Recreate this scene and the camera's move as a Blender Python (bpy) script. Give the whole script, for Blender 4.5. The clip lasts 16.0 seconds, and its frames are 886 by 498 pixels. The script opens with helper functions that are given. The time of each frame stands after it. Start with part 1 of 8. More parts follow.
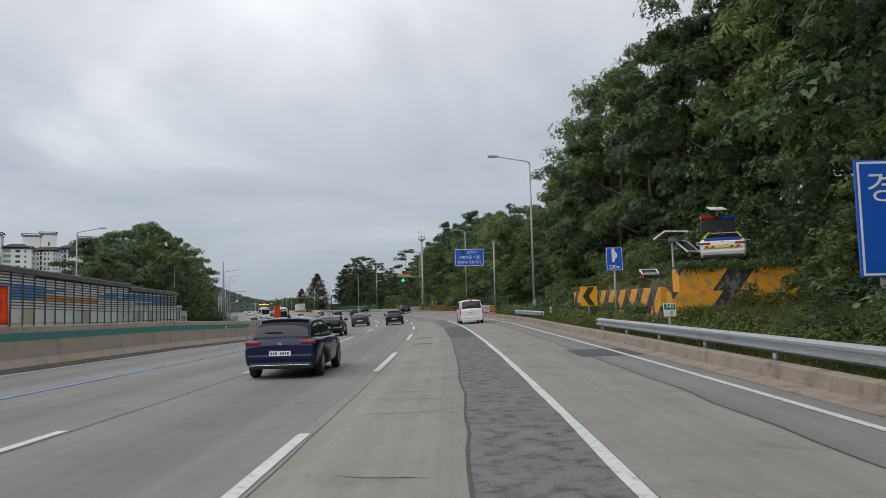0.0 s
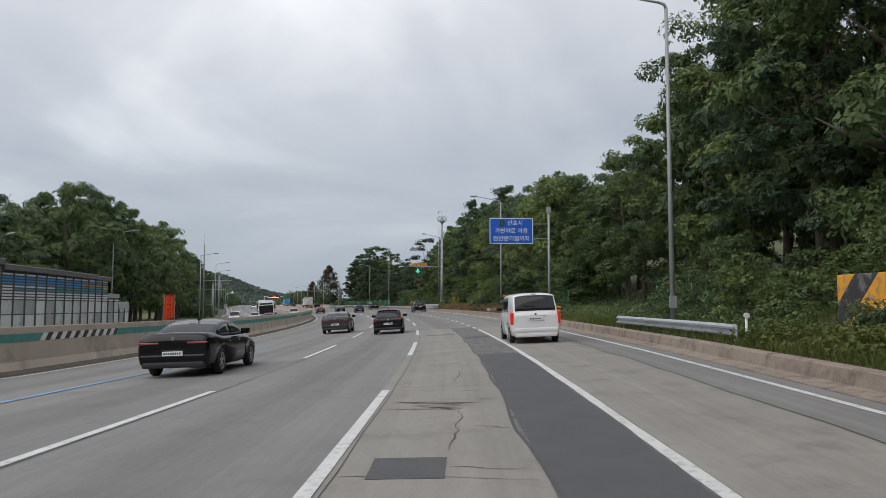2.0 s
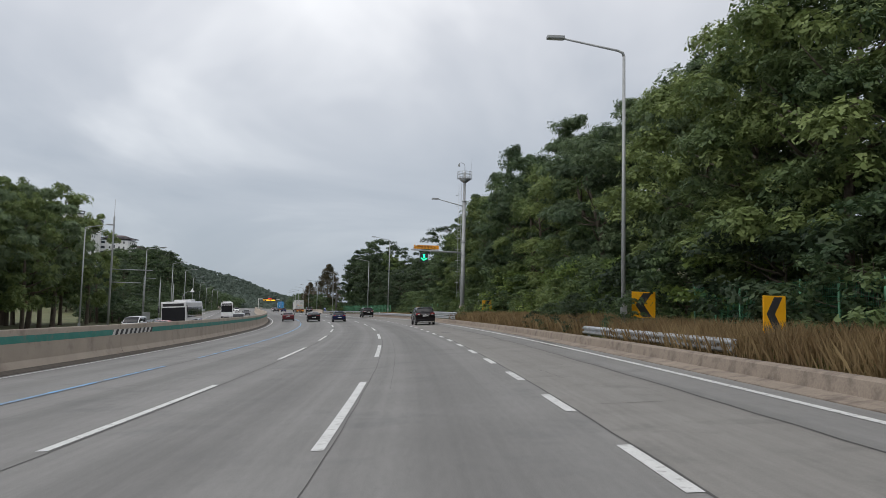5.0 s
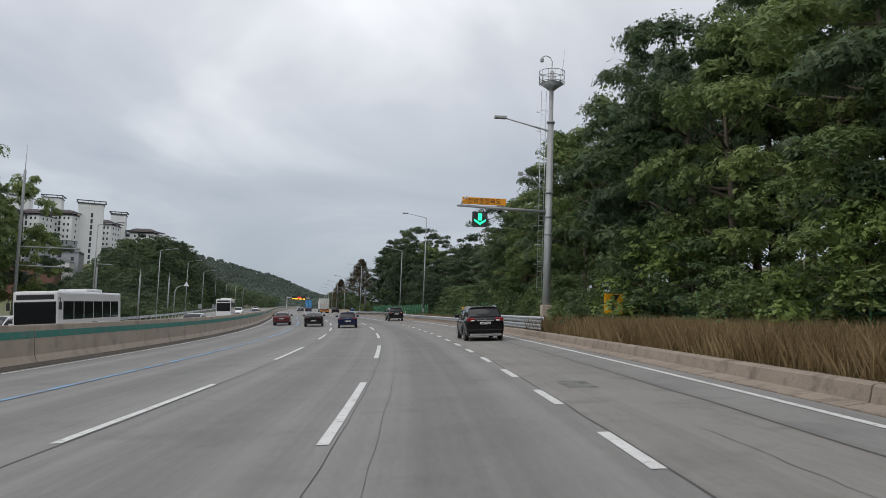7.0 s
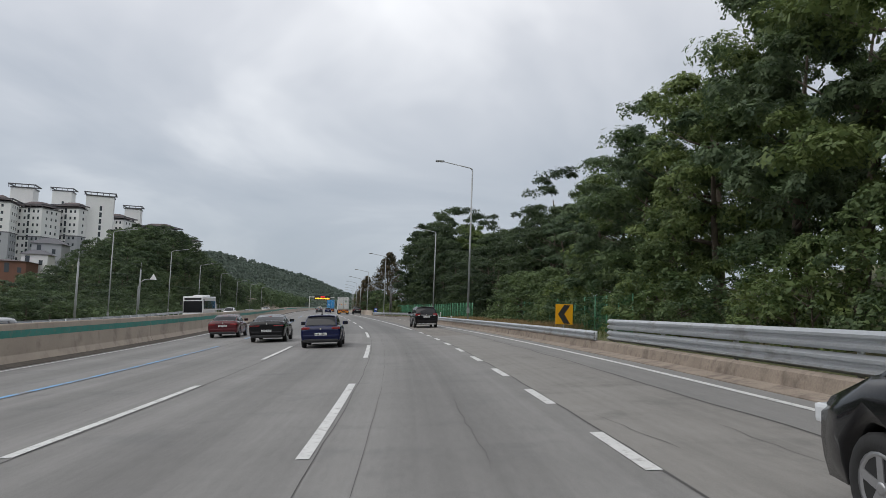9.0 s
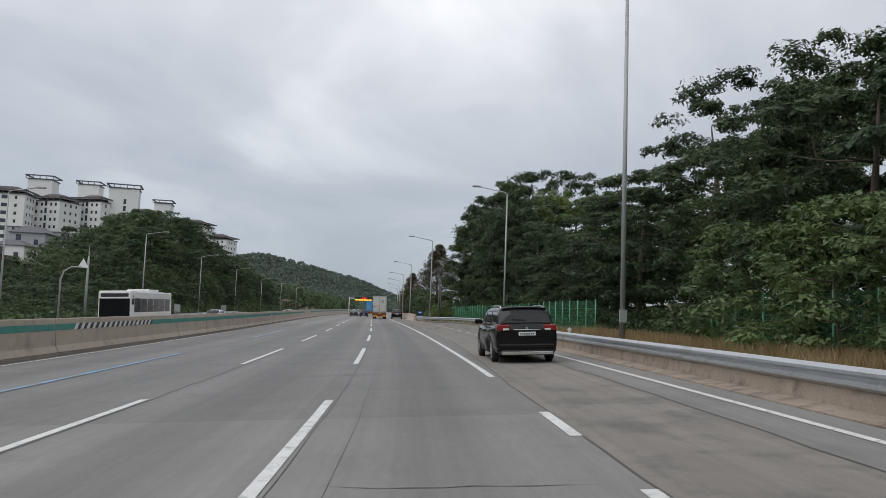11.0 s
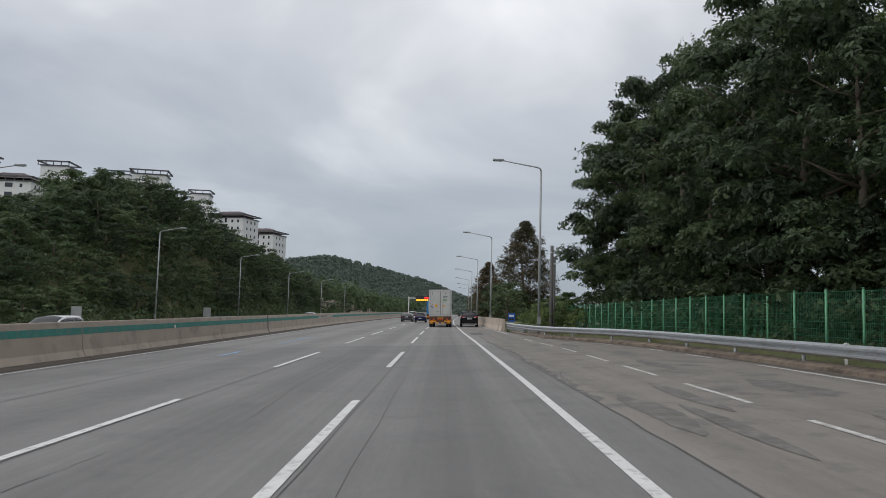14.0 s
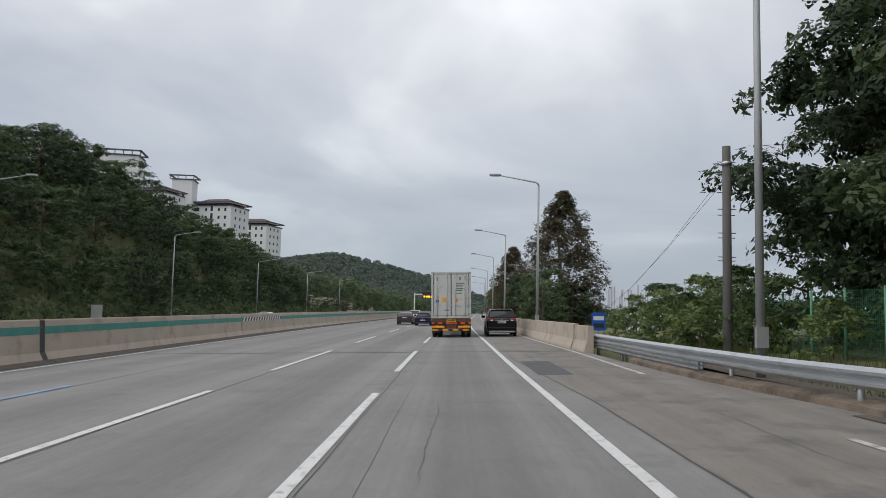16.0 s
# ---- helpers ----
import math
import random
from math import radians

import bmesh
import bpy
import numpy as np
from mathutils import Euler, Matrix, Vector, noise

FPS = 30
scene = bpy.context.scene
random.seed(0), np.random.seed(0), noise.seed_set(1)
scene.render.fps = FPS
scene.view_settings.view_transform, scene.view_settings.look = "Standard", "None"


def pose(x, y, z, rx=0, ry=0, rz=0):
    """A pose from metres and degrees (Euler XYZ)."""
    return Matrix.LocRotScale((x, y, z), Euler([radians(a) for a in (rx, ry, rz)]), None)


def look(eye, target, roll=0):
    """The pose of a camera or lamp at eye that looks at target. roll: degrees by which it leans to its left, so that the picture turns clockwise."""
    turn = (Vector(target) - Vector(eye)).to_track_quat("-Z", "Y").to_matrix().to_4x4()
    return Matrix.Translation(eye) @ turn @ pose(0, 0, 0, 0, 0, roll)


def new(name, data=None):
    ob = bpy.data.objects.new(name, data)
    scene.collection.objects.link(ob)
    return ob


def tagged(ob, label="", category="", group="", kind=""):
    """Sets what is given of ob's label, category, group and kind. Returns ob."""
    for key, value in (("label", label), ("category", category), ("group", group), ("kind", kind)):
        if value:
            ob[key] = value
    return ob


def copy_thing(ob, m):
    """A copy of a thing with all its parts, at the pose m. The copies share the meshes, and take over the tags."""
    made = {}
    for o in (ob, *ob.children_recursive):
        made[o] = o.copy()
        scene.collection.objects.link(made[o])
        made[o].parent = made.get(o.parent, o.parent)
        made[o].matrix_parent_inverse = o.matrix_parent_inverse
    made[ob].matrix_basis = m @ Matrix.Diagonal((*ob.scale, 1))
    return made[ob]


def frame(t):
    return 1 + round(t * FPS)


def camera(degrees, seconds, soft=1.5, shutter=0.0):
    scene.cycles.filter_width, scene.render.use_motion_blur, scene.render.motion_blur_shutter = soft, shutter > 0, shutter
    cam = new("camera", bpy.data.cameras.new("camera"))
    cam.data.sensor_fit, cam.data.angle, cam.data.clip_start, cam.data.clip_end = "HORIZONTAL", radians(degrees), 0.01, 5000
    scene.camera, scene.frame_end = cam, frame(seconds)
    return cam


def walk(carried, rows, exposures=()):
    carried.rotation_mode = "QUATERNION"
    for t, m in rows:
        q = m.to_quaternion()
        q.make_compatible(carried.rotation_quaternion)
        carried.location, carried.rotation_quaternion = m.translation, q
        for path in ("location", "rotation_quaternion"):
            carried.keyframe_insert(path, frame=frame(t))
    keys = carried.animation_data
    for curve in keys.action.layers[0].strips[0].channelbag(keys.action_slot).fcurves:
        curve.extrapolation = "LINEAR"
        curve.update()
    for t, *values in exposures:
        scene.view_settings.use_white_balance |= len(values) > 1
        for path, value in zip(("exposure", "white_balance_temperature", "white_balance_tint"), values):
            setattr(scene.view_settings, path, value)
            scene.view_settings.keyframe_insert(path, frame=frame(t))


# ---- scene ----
# Camera: carried in a car along the second lane from the edge.
cam = camera(62.57, 16.0, soft=0.85)
PATH = [
    (0.0, (0.206, -0.054, 1.639), (2.549, 9.636, 2.413), -1.46),
    (0.5, (1.966, 7.392, 1.641), (4.218, 17.108, 2.370), -1.22),
    (1.0, (3.664, 14.835, 1.640), (5.841, 24.569, 2.358), -0.85),
    (1.5, (5.304, 22.295, 1.637), (7.421, 32.040, 2.378), -0.42),
    (2.0, (6.940, 29.936, 1.630), (8.986, 39.696, 2.376), 0.02),
    (2.5, (8.601, 37.583, 1.623), (10.628, 47.343, 2.418), 0.31),
    (3.0, (10.278, 45.330, 1.618), (12.278, 55.092, 2.460), 0.53),
    (3.5, (11.928, 53.253, 1.615), (13.896, 63.020, 2.472), 0.74),
    (4.0, (13.521, 61.332, 1.612), (15.450, 71.107, 2.469), 0.95),
    (4.5, (15.040, 69.542, 1.610), (16.918, 79.327, 2.460), 1.15),
    (5.0, (16.469, 77.856, 1.607), (18.281, 87.654, 2.455), 1.36),
    (5.5, (17.799, 86.243, 1.606), (19.525, 96.055, 2.465), 1.57),
    (6.0, (19.018, 94.669, 1.606), (20.634, 104.497, 2.505), 1.79),
    (6.5, (20.075, 103.162, 1.603), (21.526, 113.017, 2.486), 1.90),
    (7.0, (21.041, 111.859, 1.601), (22.289, 121.744, 2.456), 2.10),
    (7.5, (21.868, 120.636, 1.598), (23.010, 130.533, 2.455), 2.22),
    (8.0, (22.590, 129.363, 1.596), (23.639, 139.271, 2.449), 2.28),
    (8.5, (23.199, 138.130, 1.595), (24.119, 148.052, 2.440), 2.09),
    (9.0, (23.759, 147.274, 1.598), (24.534, 157.207, 2.445), 2.03),
    (9.5, (24.211, 156.689, 1.604), (24.828, 166.633, 2.457), 2.06),
    (10.0, (24.507, 166.266, 1.610), (24.955, 176.219, 2.471), 2.12),
    (10.5, (24.609, 175.890, 1.615), (24.877, 185.848, 2.481), 2.16),
    (11.0, (24.490, 185.437, 1.618), (24.568, 195.399, 2.481), 2.13),
    (11.5, (24.137, 194.775, 1.616), (24.016, 204.738, 2.462), 1.99),
    (12.0, (23.714, 203.940, 1.618), (23.455, 213.902, 2.452), 1.78),
    (12.5, (23.221, 212.891, 1.622), (22.770, 222.846, 2.451), 1.64),
    (13.0, (22.653, 221.725, 1.625), (22.015, 231.670, 2.464), 1.63),
    (13.5, (22.080, 230.348, 1.628), (21.319, 240.283, 2.474), 1.62),
    (14.0, (21.496, 238.809, 1.631), (20.628, 248.734, 2.492), 1.52),
    (14.5, (20.849, 247.258, 1.633), (19.895, 257.175, 2.496), 1.43),
    (15.0, (20.082, 255.755, 1.632), (19.062, 265.665, 2.491), 1.37),
    (15.5, (19.291, 264.134, 1.630), (18.257, 274.044, 2.472), 1.41),
    (16.0, (18.545, 272.485, 1.629), (17.521, 282.397, 2.469), 1.40),
]
walk(cam, [(t, look(e, g, r)) for t, e, g, r in PATH], [(0.0, 0.0), (11.8, 0.0), (12.5, -0.10), (13.1, -0.17), (13.8, -0.15), (14.4, -0.06), (15.0, 0.0), (16.0, 0.0)])

# ---------------------------------------------------------------- world, sun
world = bpy.data.worlds.new("overcast_sky")
scene.world = world
world.use_nodes = True


def overcast(world):
    nt = world.node_tree
    N, L = nt.nodes, nt.links
    bg = N["Background"]
    tc = N.new("ShaderNodeTexCoord")
    sep = N.new("ShaderNodeSeparateXYZ")
    L.new(tc.outputs["Generated"], sep.inputs[0])
    zc = N.new("ShaderNodeMath"); zc.operation = "MAXIMUM"; zc.inputs[1].default_value = 0.0
    L.new(sep.outputs["Z"], zc.inputs[0])
    add = N.new("ShaderNodeMath"); add.operation = "ADD"; add.inputs[1].default_value = 0.22
    L.new(zc.outputs[0], add.inputs[0])
    dx = N.new("ShaderNodeMath"); dx.operation = "DIVIDE"
    dy = N.new("ShaderNodeMath"); dy.operation = "DIVIDE"
    L.new(sep.outputs["X"], dx.inputs[0]); L.new(add.outputs[0], dx.inputs[1])
    L.new(sep.outputs["Y"], dy.inputs[0]); L.new(add.outputs[0], dy.inputs[1])
    cmb = N.new("ShaderNodeCombineXYZ")
    L.new(dx.outputs[0], cmb.inputs[0]); L.new(dy.outputs[0], cmb.inputs[1])
    n1 = N.new("ShaderNodeTexNoise"); n1.inputs["Scale"].default_value = 0.9
    n1.inputs["Detail"].default_value = 5; n1.inputs["Roughness"].default_value = 0.5
    n1.inputs["Distortion"].default_value = 0.5
    L.new(cmb.outputs[0], n1.inputs["Vector"])
    ramp = N.new("ShaderNodeValToRGB")
    r = ramp.color_ramp
    r.elements[0].position, r.elements[0].color = 0.34, (0.385, 0.41, 0.455, 1)
    r.elements[1].position, r.elements[1].color = 0.64, (0.82, 0.825, 0.84, 1)
    e = r.elements.new(0.5); e.color = (0.535, 0.55, 0.585, 1)
    L.new(n1.outputs["Fac"], ramp.inputs[0])
    # denser, bluer cloud towards the horizon
    hz = N.new("ShaderNodeMapRange")
    hz.inputs["From Min"].default_value, hz.inputs["From Max"].default_value = 0.0, 0.40
    L.new(zc.outputs[0], hz.inputs["Value"])
    mix = N.new("ShaderNodeMix"); mix.data_type = "RGBA"
    mix.inputs[6].default_value = (0.262, 0.305, 0.357, 1)
    L.new(hz.outputs[0], mix.inputs[0]); L.new(ramp.outputs[0], mix.inputs[7])
    sky = N.new("ShaderNodeTexSky"); sky.sky_type = "NISHITA"; sky.sun_disc = False
    sky.sun_elevation, sky.sun_rotation = radians(55), radians(-60)
    skm = N.new("ShaderNodeMix"); skm.data_type = "RGBA"; skm.inputs[0].default_value = 0.006
    L.new(mix.outputs[2], skm.inputs[6]); L.new(sky.outputs[0], skm.inputs[7])
    L.new(skm.outputs[2], bg.inputs[0])
    bg.inputs[1].default_value = 1.3


overcast(world)
sun = new("sun", bpy.data.lights.new("sun", "SUN"))
sun.data.energy, sun.data.angle, sun.data.color = 1.5, radians(75), (1.0, 0.98, 0.96)
sun.matrix_world = pose(0, 0, 60, 38, 0, -60)

# ---------------------------------------------------------------- materials


def mat(name, color, rough=0.6, metal=0.0, vary=0.12, scale=3.0, fine=40.0, bump=0.15, spec=0.5, wear=None, coat=0.0):
    """A surface with two scales of variation: broad blotches and fine grain. wear: (colour, amount, scale)."""
    m = bpy.data.materials.new(name)
    m.use_nodes = True
    nt = m.node_tree
    N, L = nt.nodes, nt.links
    b = N["Principled BSDF"]
    b.inputs["Roughness"].default_value, b.inputs["Metallic"].default_value = rough, metal
    b.inputs["Specular IOR Level"].default_value = spec
    b.inputs["Coat Weight"].default_value = coat
    b.inputs["Coat Roughness"].default_value = 0.05
    tc = N.new("ShaderNodeTexCoord")
    n1 = N.new("ShaderNodeTexNoise"); n1.inputs["Scale"].default_value = scale; n1.inputs["Detail"].default_value = 4
    n2 = N.new("ShaderNodeTexNoise"); n2.inputs["Scale"].default_value = fine; n2.inputs["Detail"].default_value = 2
    L.new(tc.outputs["Object"], n1.inputs["Vector"]); L.new(tc.outputs["Object"], n2.inputs["Vector"])
    avg = N.new("ShaderNodeMath"); avg.operation = "MULTIPLY_ADD"; avg.inputs[1].default_value = 0.45
    sc = N.new("ShaderNodeMath"); sc.operation = "MULTIPLY"; sc.inputs[1].default_value = 0.55
    L.new(n1.outputs["Fac"], sc.inputs[0]); L.new(n2.outputs["Fac"], avg.inputs[0]); L.new(sc.outputs[0], avg.inputs[2])
    mr = N.new("ShaderNodeMapRange")
    mr.inputs["From Min"].default_value, mr.inputs["From Max"].default_value = 0.3, 0.7
    mr.inputs["To Min"].default_value, mr.inputs["To Max"].default_value = 1 - vary, 1 + vary
    L.new(avg.outputs[0], mr.inputs["Value"])
    mul = N.new("ShaderNodeVectorMath"); mul.operation = "SCALE"; mul.inputs[0].default_value = color[:3]
    L.new(mr.outputs[0], mul.inputs["Scale"])
    out = mul.outputs[0]
    if wear:
        wc, amount, ws = wear
        n3 = N.new("ShaderNodeTexNoise"); n3.inputs["Scale"].default_value = ws; n3.inputs["Detail"].default_value = 6
        n3.inputs["Roughness"].default_value = 0.65
        L.new(tc.outputs["Object"], n3.inputs["Vector"])
        w = N.new("ShaderNodeMapRange")
        w.inputs["From Min"].default_value, w.inputs["From Max"].default_value = 0.62 - amount * 0.3, 0.72 - amount * 0.1
        L.new(n3.outputs["Fac"], w.inputs["Value"])
        mx = N.new("ShaderNodeMix"); mx.data_type = "RGBA"; mx.inputs[7].default_value = (*wc[:3], 1)
        L.new(w.outputs[0], mx.inputs[0]); L.new(out, mx.inputs[6])
        out = mx.outputs[2]
    L.new(out, b.inputs["Base Color"])
    if bump:
        bp = N.new("ShaderNodeBump"); bp.inputs["Strength"].default_value = bump; bp.inputs["Distance"].default_value = 0.02
        L.new(n2.outputs["Fac"], bp.inputs["Height"]); L.new(bp.outputs[0], b.inputs["Normal"])
    return m


def emit(name, color, strength):
    m = bpy.data.materials.new(name)
    m.use_nodes = True
    b = m.node_tree.nodes["Principled BSDF"]
    b.inputs["Base Color"].default_value = (*color, 1)
    b.inputs["Emission Color"].default_value = (*color, 1)
    b.inputs["Emission Strength"].default_value = strength
    return m


def streaked(m, amount, centre=0.0):
    """Adds long faint streaks along the lane, from the strip's own coordinates (across, along), and oil drips down the middle of each lane."""
    nt = m.node_tree
    N, L = nt.nodes, nt.links
    b = N["Principled BSDF"]
    old = b.inputs["Base Color"].links[0].from_socket
    uv = N.new("ShaderNodeUVMap")
    prev = old
    for sx, sy, k in ((1.9, 0.012, amount), (7.0, 0.05, amount * 0.6), (14.0, 2.5, amount * 0.5)):
        mp = N.new("ShaderNodeMapping"); mp.inputs["Scale"].default_value = (sx, sy, 1)
        L.new(uv.outputs[0], mp.inputs["Vector"])
        ns = N.new("ShaderNodeTexNoise"); ns.inputs["Scale"].default_value = 1.0; ns.inputs["Detail"].default_value = 3
        L.new(mp.outputs[0], ns.inputs["Vector"])
        mr = N.new("ShaderNodeMapRange")
        mr.inputs["From Min"].default_value, mr.inputs["From Max"].default_value = 0.28, 0.72
        mr.inputs["To Min"].default_value, mr.inputs["To Max"].default_value = 1 - k, 1 + k
        L.new(ns.outputs["Fac"], mr.inputs["Value"])
        mul = N.new("ShaderNodeVectorMath"); mul.operation = "SCALE"
        L.new(prev, mul.inputs[0]); L.new(mr.outputs[0], mul.inputs["Scale"])
        prev = mul.outputs[0]
    if centre:
        sp = N.new("ShaderNodeSeparateXYZ"); L.new(uv.outputs[0], sp.inputs[0])
        ph = N.new("ShaderNodeMath"); ph.operation = "MULTIPLY"; ph.inputs[1].default_value = 2 * math.pi / 3.42
        L.new(sp.outputs["X"], ph.inputs[0])
        cs = N.new("ShaderNodeMath"); cs.operation = "COSINE"; L.new(ph.outputs[0], cs.inputs[0])
        mr = N.new("ShaderNodeMapRange"); mr.interpolation_type = "SMOOTHSTEP"
        mr.inputs["From Min"].default_value, mr.inputs["From Max"].default_value = -0.2, 0.95
        mr.inputs["To Min"].default_value, mr.inputs["To Max"].default_value = 1.03, 1.03 - centre
        L.new(cs.outputs[0], mr.inputs["Value"])
        mul = N.new("ShaderNodeVectorMath"); mul.operation = "SCALE"
        L.new(prev, mul.inputs[0]); L.new(mr.outputs[0], mul.inputs["Scale"])
        prev = mul.outputs[0]
    L.new(prev, b.inputs["Base Color"])
    return m


ASPHALT = mat("asphalt", (0.195, 0.19, 0.182), 0.85, vary=0.14, scale=0.35, fine=60, bump=0.25, wear=((0.165, 0.162, 0.158), 0.25, 0.6))
CONCRETE_ROAD = mat("concrete_lane", (0.25, 0.235, 0.21), 0.85, vary=0.12, scale=0.5, fine=50, bump=0.2, wear=((0.19, 0.18, 0.165), 0.3, 0.8))
ASPHALT_DARK = mat("darker_asphalt", (0.162, 0.159, 0.154), 0.85, vary=0.14, scale=0.35, fine=60, bump=0.25, wear=((0.135, 0.133, 0.13), 0.25, 0.6))
LANE_DARK = mat("dark_worn_lane", (0.19, 0.174, 0.155), 0.85, vary=0.14, scale=0.6, fine=50, bump=0.2, wear=((0.12, 0.115, 0.108), 0.35, 0.9))
LANE_LATE = mat("worn_grey_lane", (0.215, 0.205, 0.19), 0.85, vary=0.12, scale=0.5, fine=50, bump=0.2, wear=((0.17, 0.163, 0.152), 0.3, 0.8))
for _m in (ASPHALT, CONCRETE_ROAD, LANE_LATE, LANE_DARK, ASPHALT_DARK):
    streaked(_m, 0.10, 0.17 if _m in (ASPHALT, ASPHALT_DARK) else 0.0)
PATCH = mat("asphalt_patch", (0.085, 0.085, 0.09), 0.85, vary=0.15, scale=1.5, fine=70, bump=0.3)
CRACK = mat("sealed_joint", (0.075, 0.072, 0.069), 0.8, vary=0.2, scale=4)
PAINT = mat("white_road_paint", (0.60, 0.60, 0.585), 0.7, vary=0.12, scale=2, fine=30, bump=0.1, wear=((0.32, 0.31, 0.3), 0.30, 7))
BLUE_PAINT = mat("blue_road_paint", (0.15, 0.38, 0.66), 0.7, vary=0.12, scale=2, fine=30, bump=0.1, wear=((0.20, 0.20, 0.20), 0.85, 1.3))
FADED = mat("faded_road_paint", (0.52, 0.51, 0.49), 0.8, vary=0.15, scale=2, fine=30, wear=((0.25, 0.24, 0.22), 0.6, 6))
BARRIER = mat("barrier_concrete", (0.43, 0.365, 0.30), 0.9, vary=0.14, scale=0.8, fine=30, wear=((0.30, 0.25, 0.205), 0.3, 0.9))
GREEN_STRIPE = mat("green_paint", (0.05, 0.24, 0.20), 0.75, vary=0.15, scale=2, fine=30, wear=((0.16, 0.22, 0.19), 0.35, 3))
KERB = mat("weathered_kerb_concrete", (0.26, 0.213, 0.17), 0.92, vary=0.22, scale=1.5, fine=25, wear=((0.14, 0.11, 0.09), 0.4, 2))
STEEL = mat("galvanised_steel", (0.50, 0.52, 0.54), 0.42, 0.75, vary=0.1, scale=1.5, fine=20, bump=0.05, wear=((0.36, 0.36, 0.36), 0.3, 1.5))
POLE = mat("grey_painted_pole", (0.33, 0.34, 0.34), 0.55, 0.3, vary=0.08, scale=2, fine=30, bump=0.05)
GRASS_SOIL = mat("grassy_soil", (0.085, 0.095, 0.035), 0.95, vary=0.4, scale=0.4, fine=6, bump=0.6, wear=((0.16, 0.13, 0.07), 0.35, 0.6))
ASPHALT_ROUGH = mat("torn_asphalt", (0.168, 0.165, 0.158), 0.9, vary=0.22, scale=1.6, fine=32, bump=0.6, wear=((0.062, 0.062, 0.062), 0.5, 3.4))
KERB_OLD = mat("crumbled_kerb_concrete", (0.185, 0.145, 0.112), 0.95, vary=0.3, scale=2.0, fine=22, bump=0.7, wear=((0.075, 0.058, 0.045), 0.6, 1.6))
STAIN = mat("oil_stain", (0.118, 0.112, 0.105), 0.85, vary=0.25, scale=2.2, fine=40, bump=0.2, wear=((0.19, 0.175, 0.158), 0.55, 2.6))
SEAL = mat("torn_dark_seal", (0.115, 0.112, 0.106), 0.9, vary=0.3, scale=2.5, fine=25, bump=0.5, wear=((0.17, 0.16, 0.15), 0.5, 3.0))
DIRT = mat("grit", (0.10, 0.085, 0.07), 0.95, vary=0.3, scale=3, fine=40, bump=0.5)
WHITE_PLASTIC = mat("white_plastic", (0.7, 0.7, 0.68), 0.5, vary=0.06)
WHITE_PAINT = mat("white_paint", (0.65, 0.65, 0.62), 0.7, vary=0.12, scale=4, wear=((0.35, 0.33, 0.3), 0.3, 5))
BLACK_PAINT = mat("black_paint", (0.03, 0.03, 0.032), 0.6, vary=0.2, scale=4, wear=((0.12, 0.11, 0.1), 0.2, 5))
YELLOW_PAINT = mat("yellow_paint", (0.72, 0.33, 0.02), 0.65, vary=0.15, scale=3, wear=((0.30, 0.2, 0.1), 0.35, 3))
SIGN_BLUE = mat("blue_sign_film", (0.012, 0.11, 0.52), 0.4, vary=0.06, scale=1.5, fine=20, bump=0.02)
SIGN_WHITE = mat("white_sign_film", (0.78, 0.78, 0.78), 0.45, vary=0.05, scale=3, bump=0.02)
SIGN_GREEN = mat("green_sign_film", (0.02, 0.16, 0.07), 0.4, vary=0.05, bump=0.02)
SIGN_GREEN_D = mat("green_plate", (0.01, 0.20, 0.13), 0.45, vary=0.08, bump=0.02)
SIGN_YELLOW = mat("yellow_sign_film", (0.82, 0.40, 0.01), 0.45, vary=0.07, scale=2, bump=0.02)
SIGN_AMBER = mat("amber_sign_film", (0.85, 0.34, 0.015), 0.45, vary=0.06, scale=2, bump=0.02)
BROWN_PAINT = mat("dark_brown_lettering", (0.06, 0.02, 0.012), 0.6, vary=0.1)
ORANGE_CLOTH = mat("orange_cloth", (0.9, 0.10, 0.012), 0.8, vary=0.08, scale=2, fine=80)
FENCE_GREEN = mat("green_coated_wire", (0.022, 0.16, 0.075), 0.5, vary=0.12, scale=2, bump=0.03)
FENCE_POST = mat("pale_green_post", (0.11, 0.30, 0.17), 0.55, vary=0.12, scale=2, bump=0.03)
DARK_POLE = mat("dark_concrete_pole", (0.11, 0.105, 0.10), 0.85, vary=0.15, scale=2)
LENS = mat("lamp_lens", (0.5, 0.5, 0.5), 0.2, vary=0.03, bump=0.0)
SOLAR = mat("solar_glass", (0.05, 0.055, 0.08), 0.15, vary=0.05, bump=0.0)
WALL_SILVER = mat("silver_louvre", (0.66, 0.68, 0.69), 0.45, 0.1, vary=0.12, scale=1)
WALL_BLUE = mat("blue_louvre", (0.07, 0.26, 0.52), 0.5, vary=0.12, scale=1)
WALL_TEAL = mat("teal_louvre", (0.08, 0.24, 0.25), 0.5, vary=0.12, scale=1)
WALL_ORANGE = mat("orange_louvre", (0.62, 0.27, 0.07), 0.5, vary=0.12, scale=1)
WALL_GLASS = mat("dusty_clear_pane", (0.50, 0.54, 0.53), 0.25, vary=0.12, scale=0.8, wear=((0.25, 0.26, 0.25), 0.3, 1.2))
WALL_PANE = [WALL_GLASS, mat("grey_dusty_pane", (0.33, 0.36, 0.36), 0.25, vary=0.12, scale=0.8), mat("yellowed_pane", (0.40, 0.39, 0.26), 0.3, vary=0.15, scale=0.8), mat("pale_pane", (0.58, 0.61, 0.60), 0.25, vary=0.1, scale=0.8)]
ARROW_LIT = emit("lit_green_arrow", (0.02, 0.9, 0.42), 1.3)
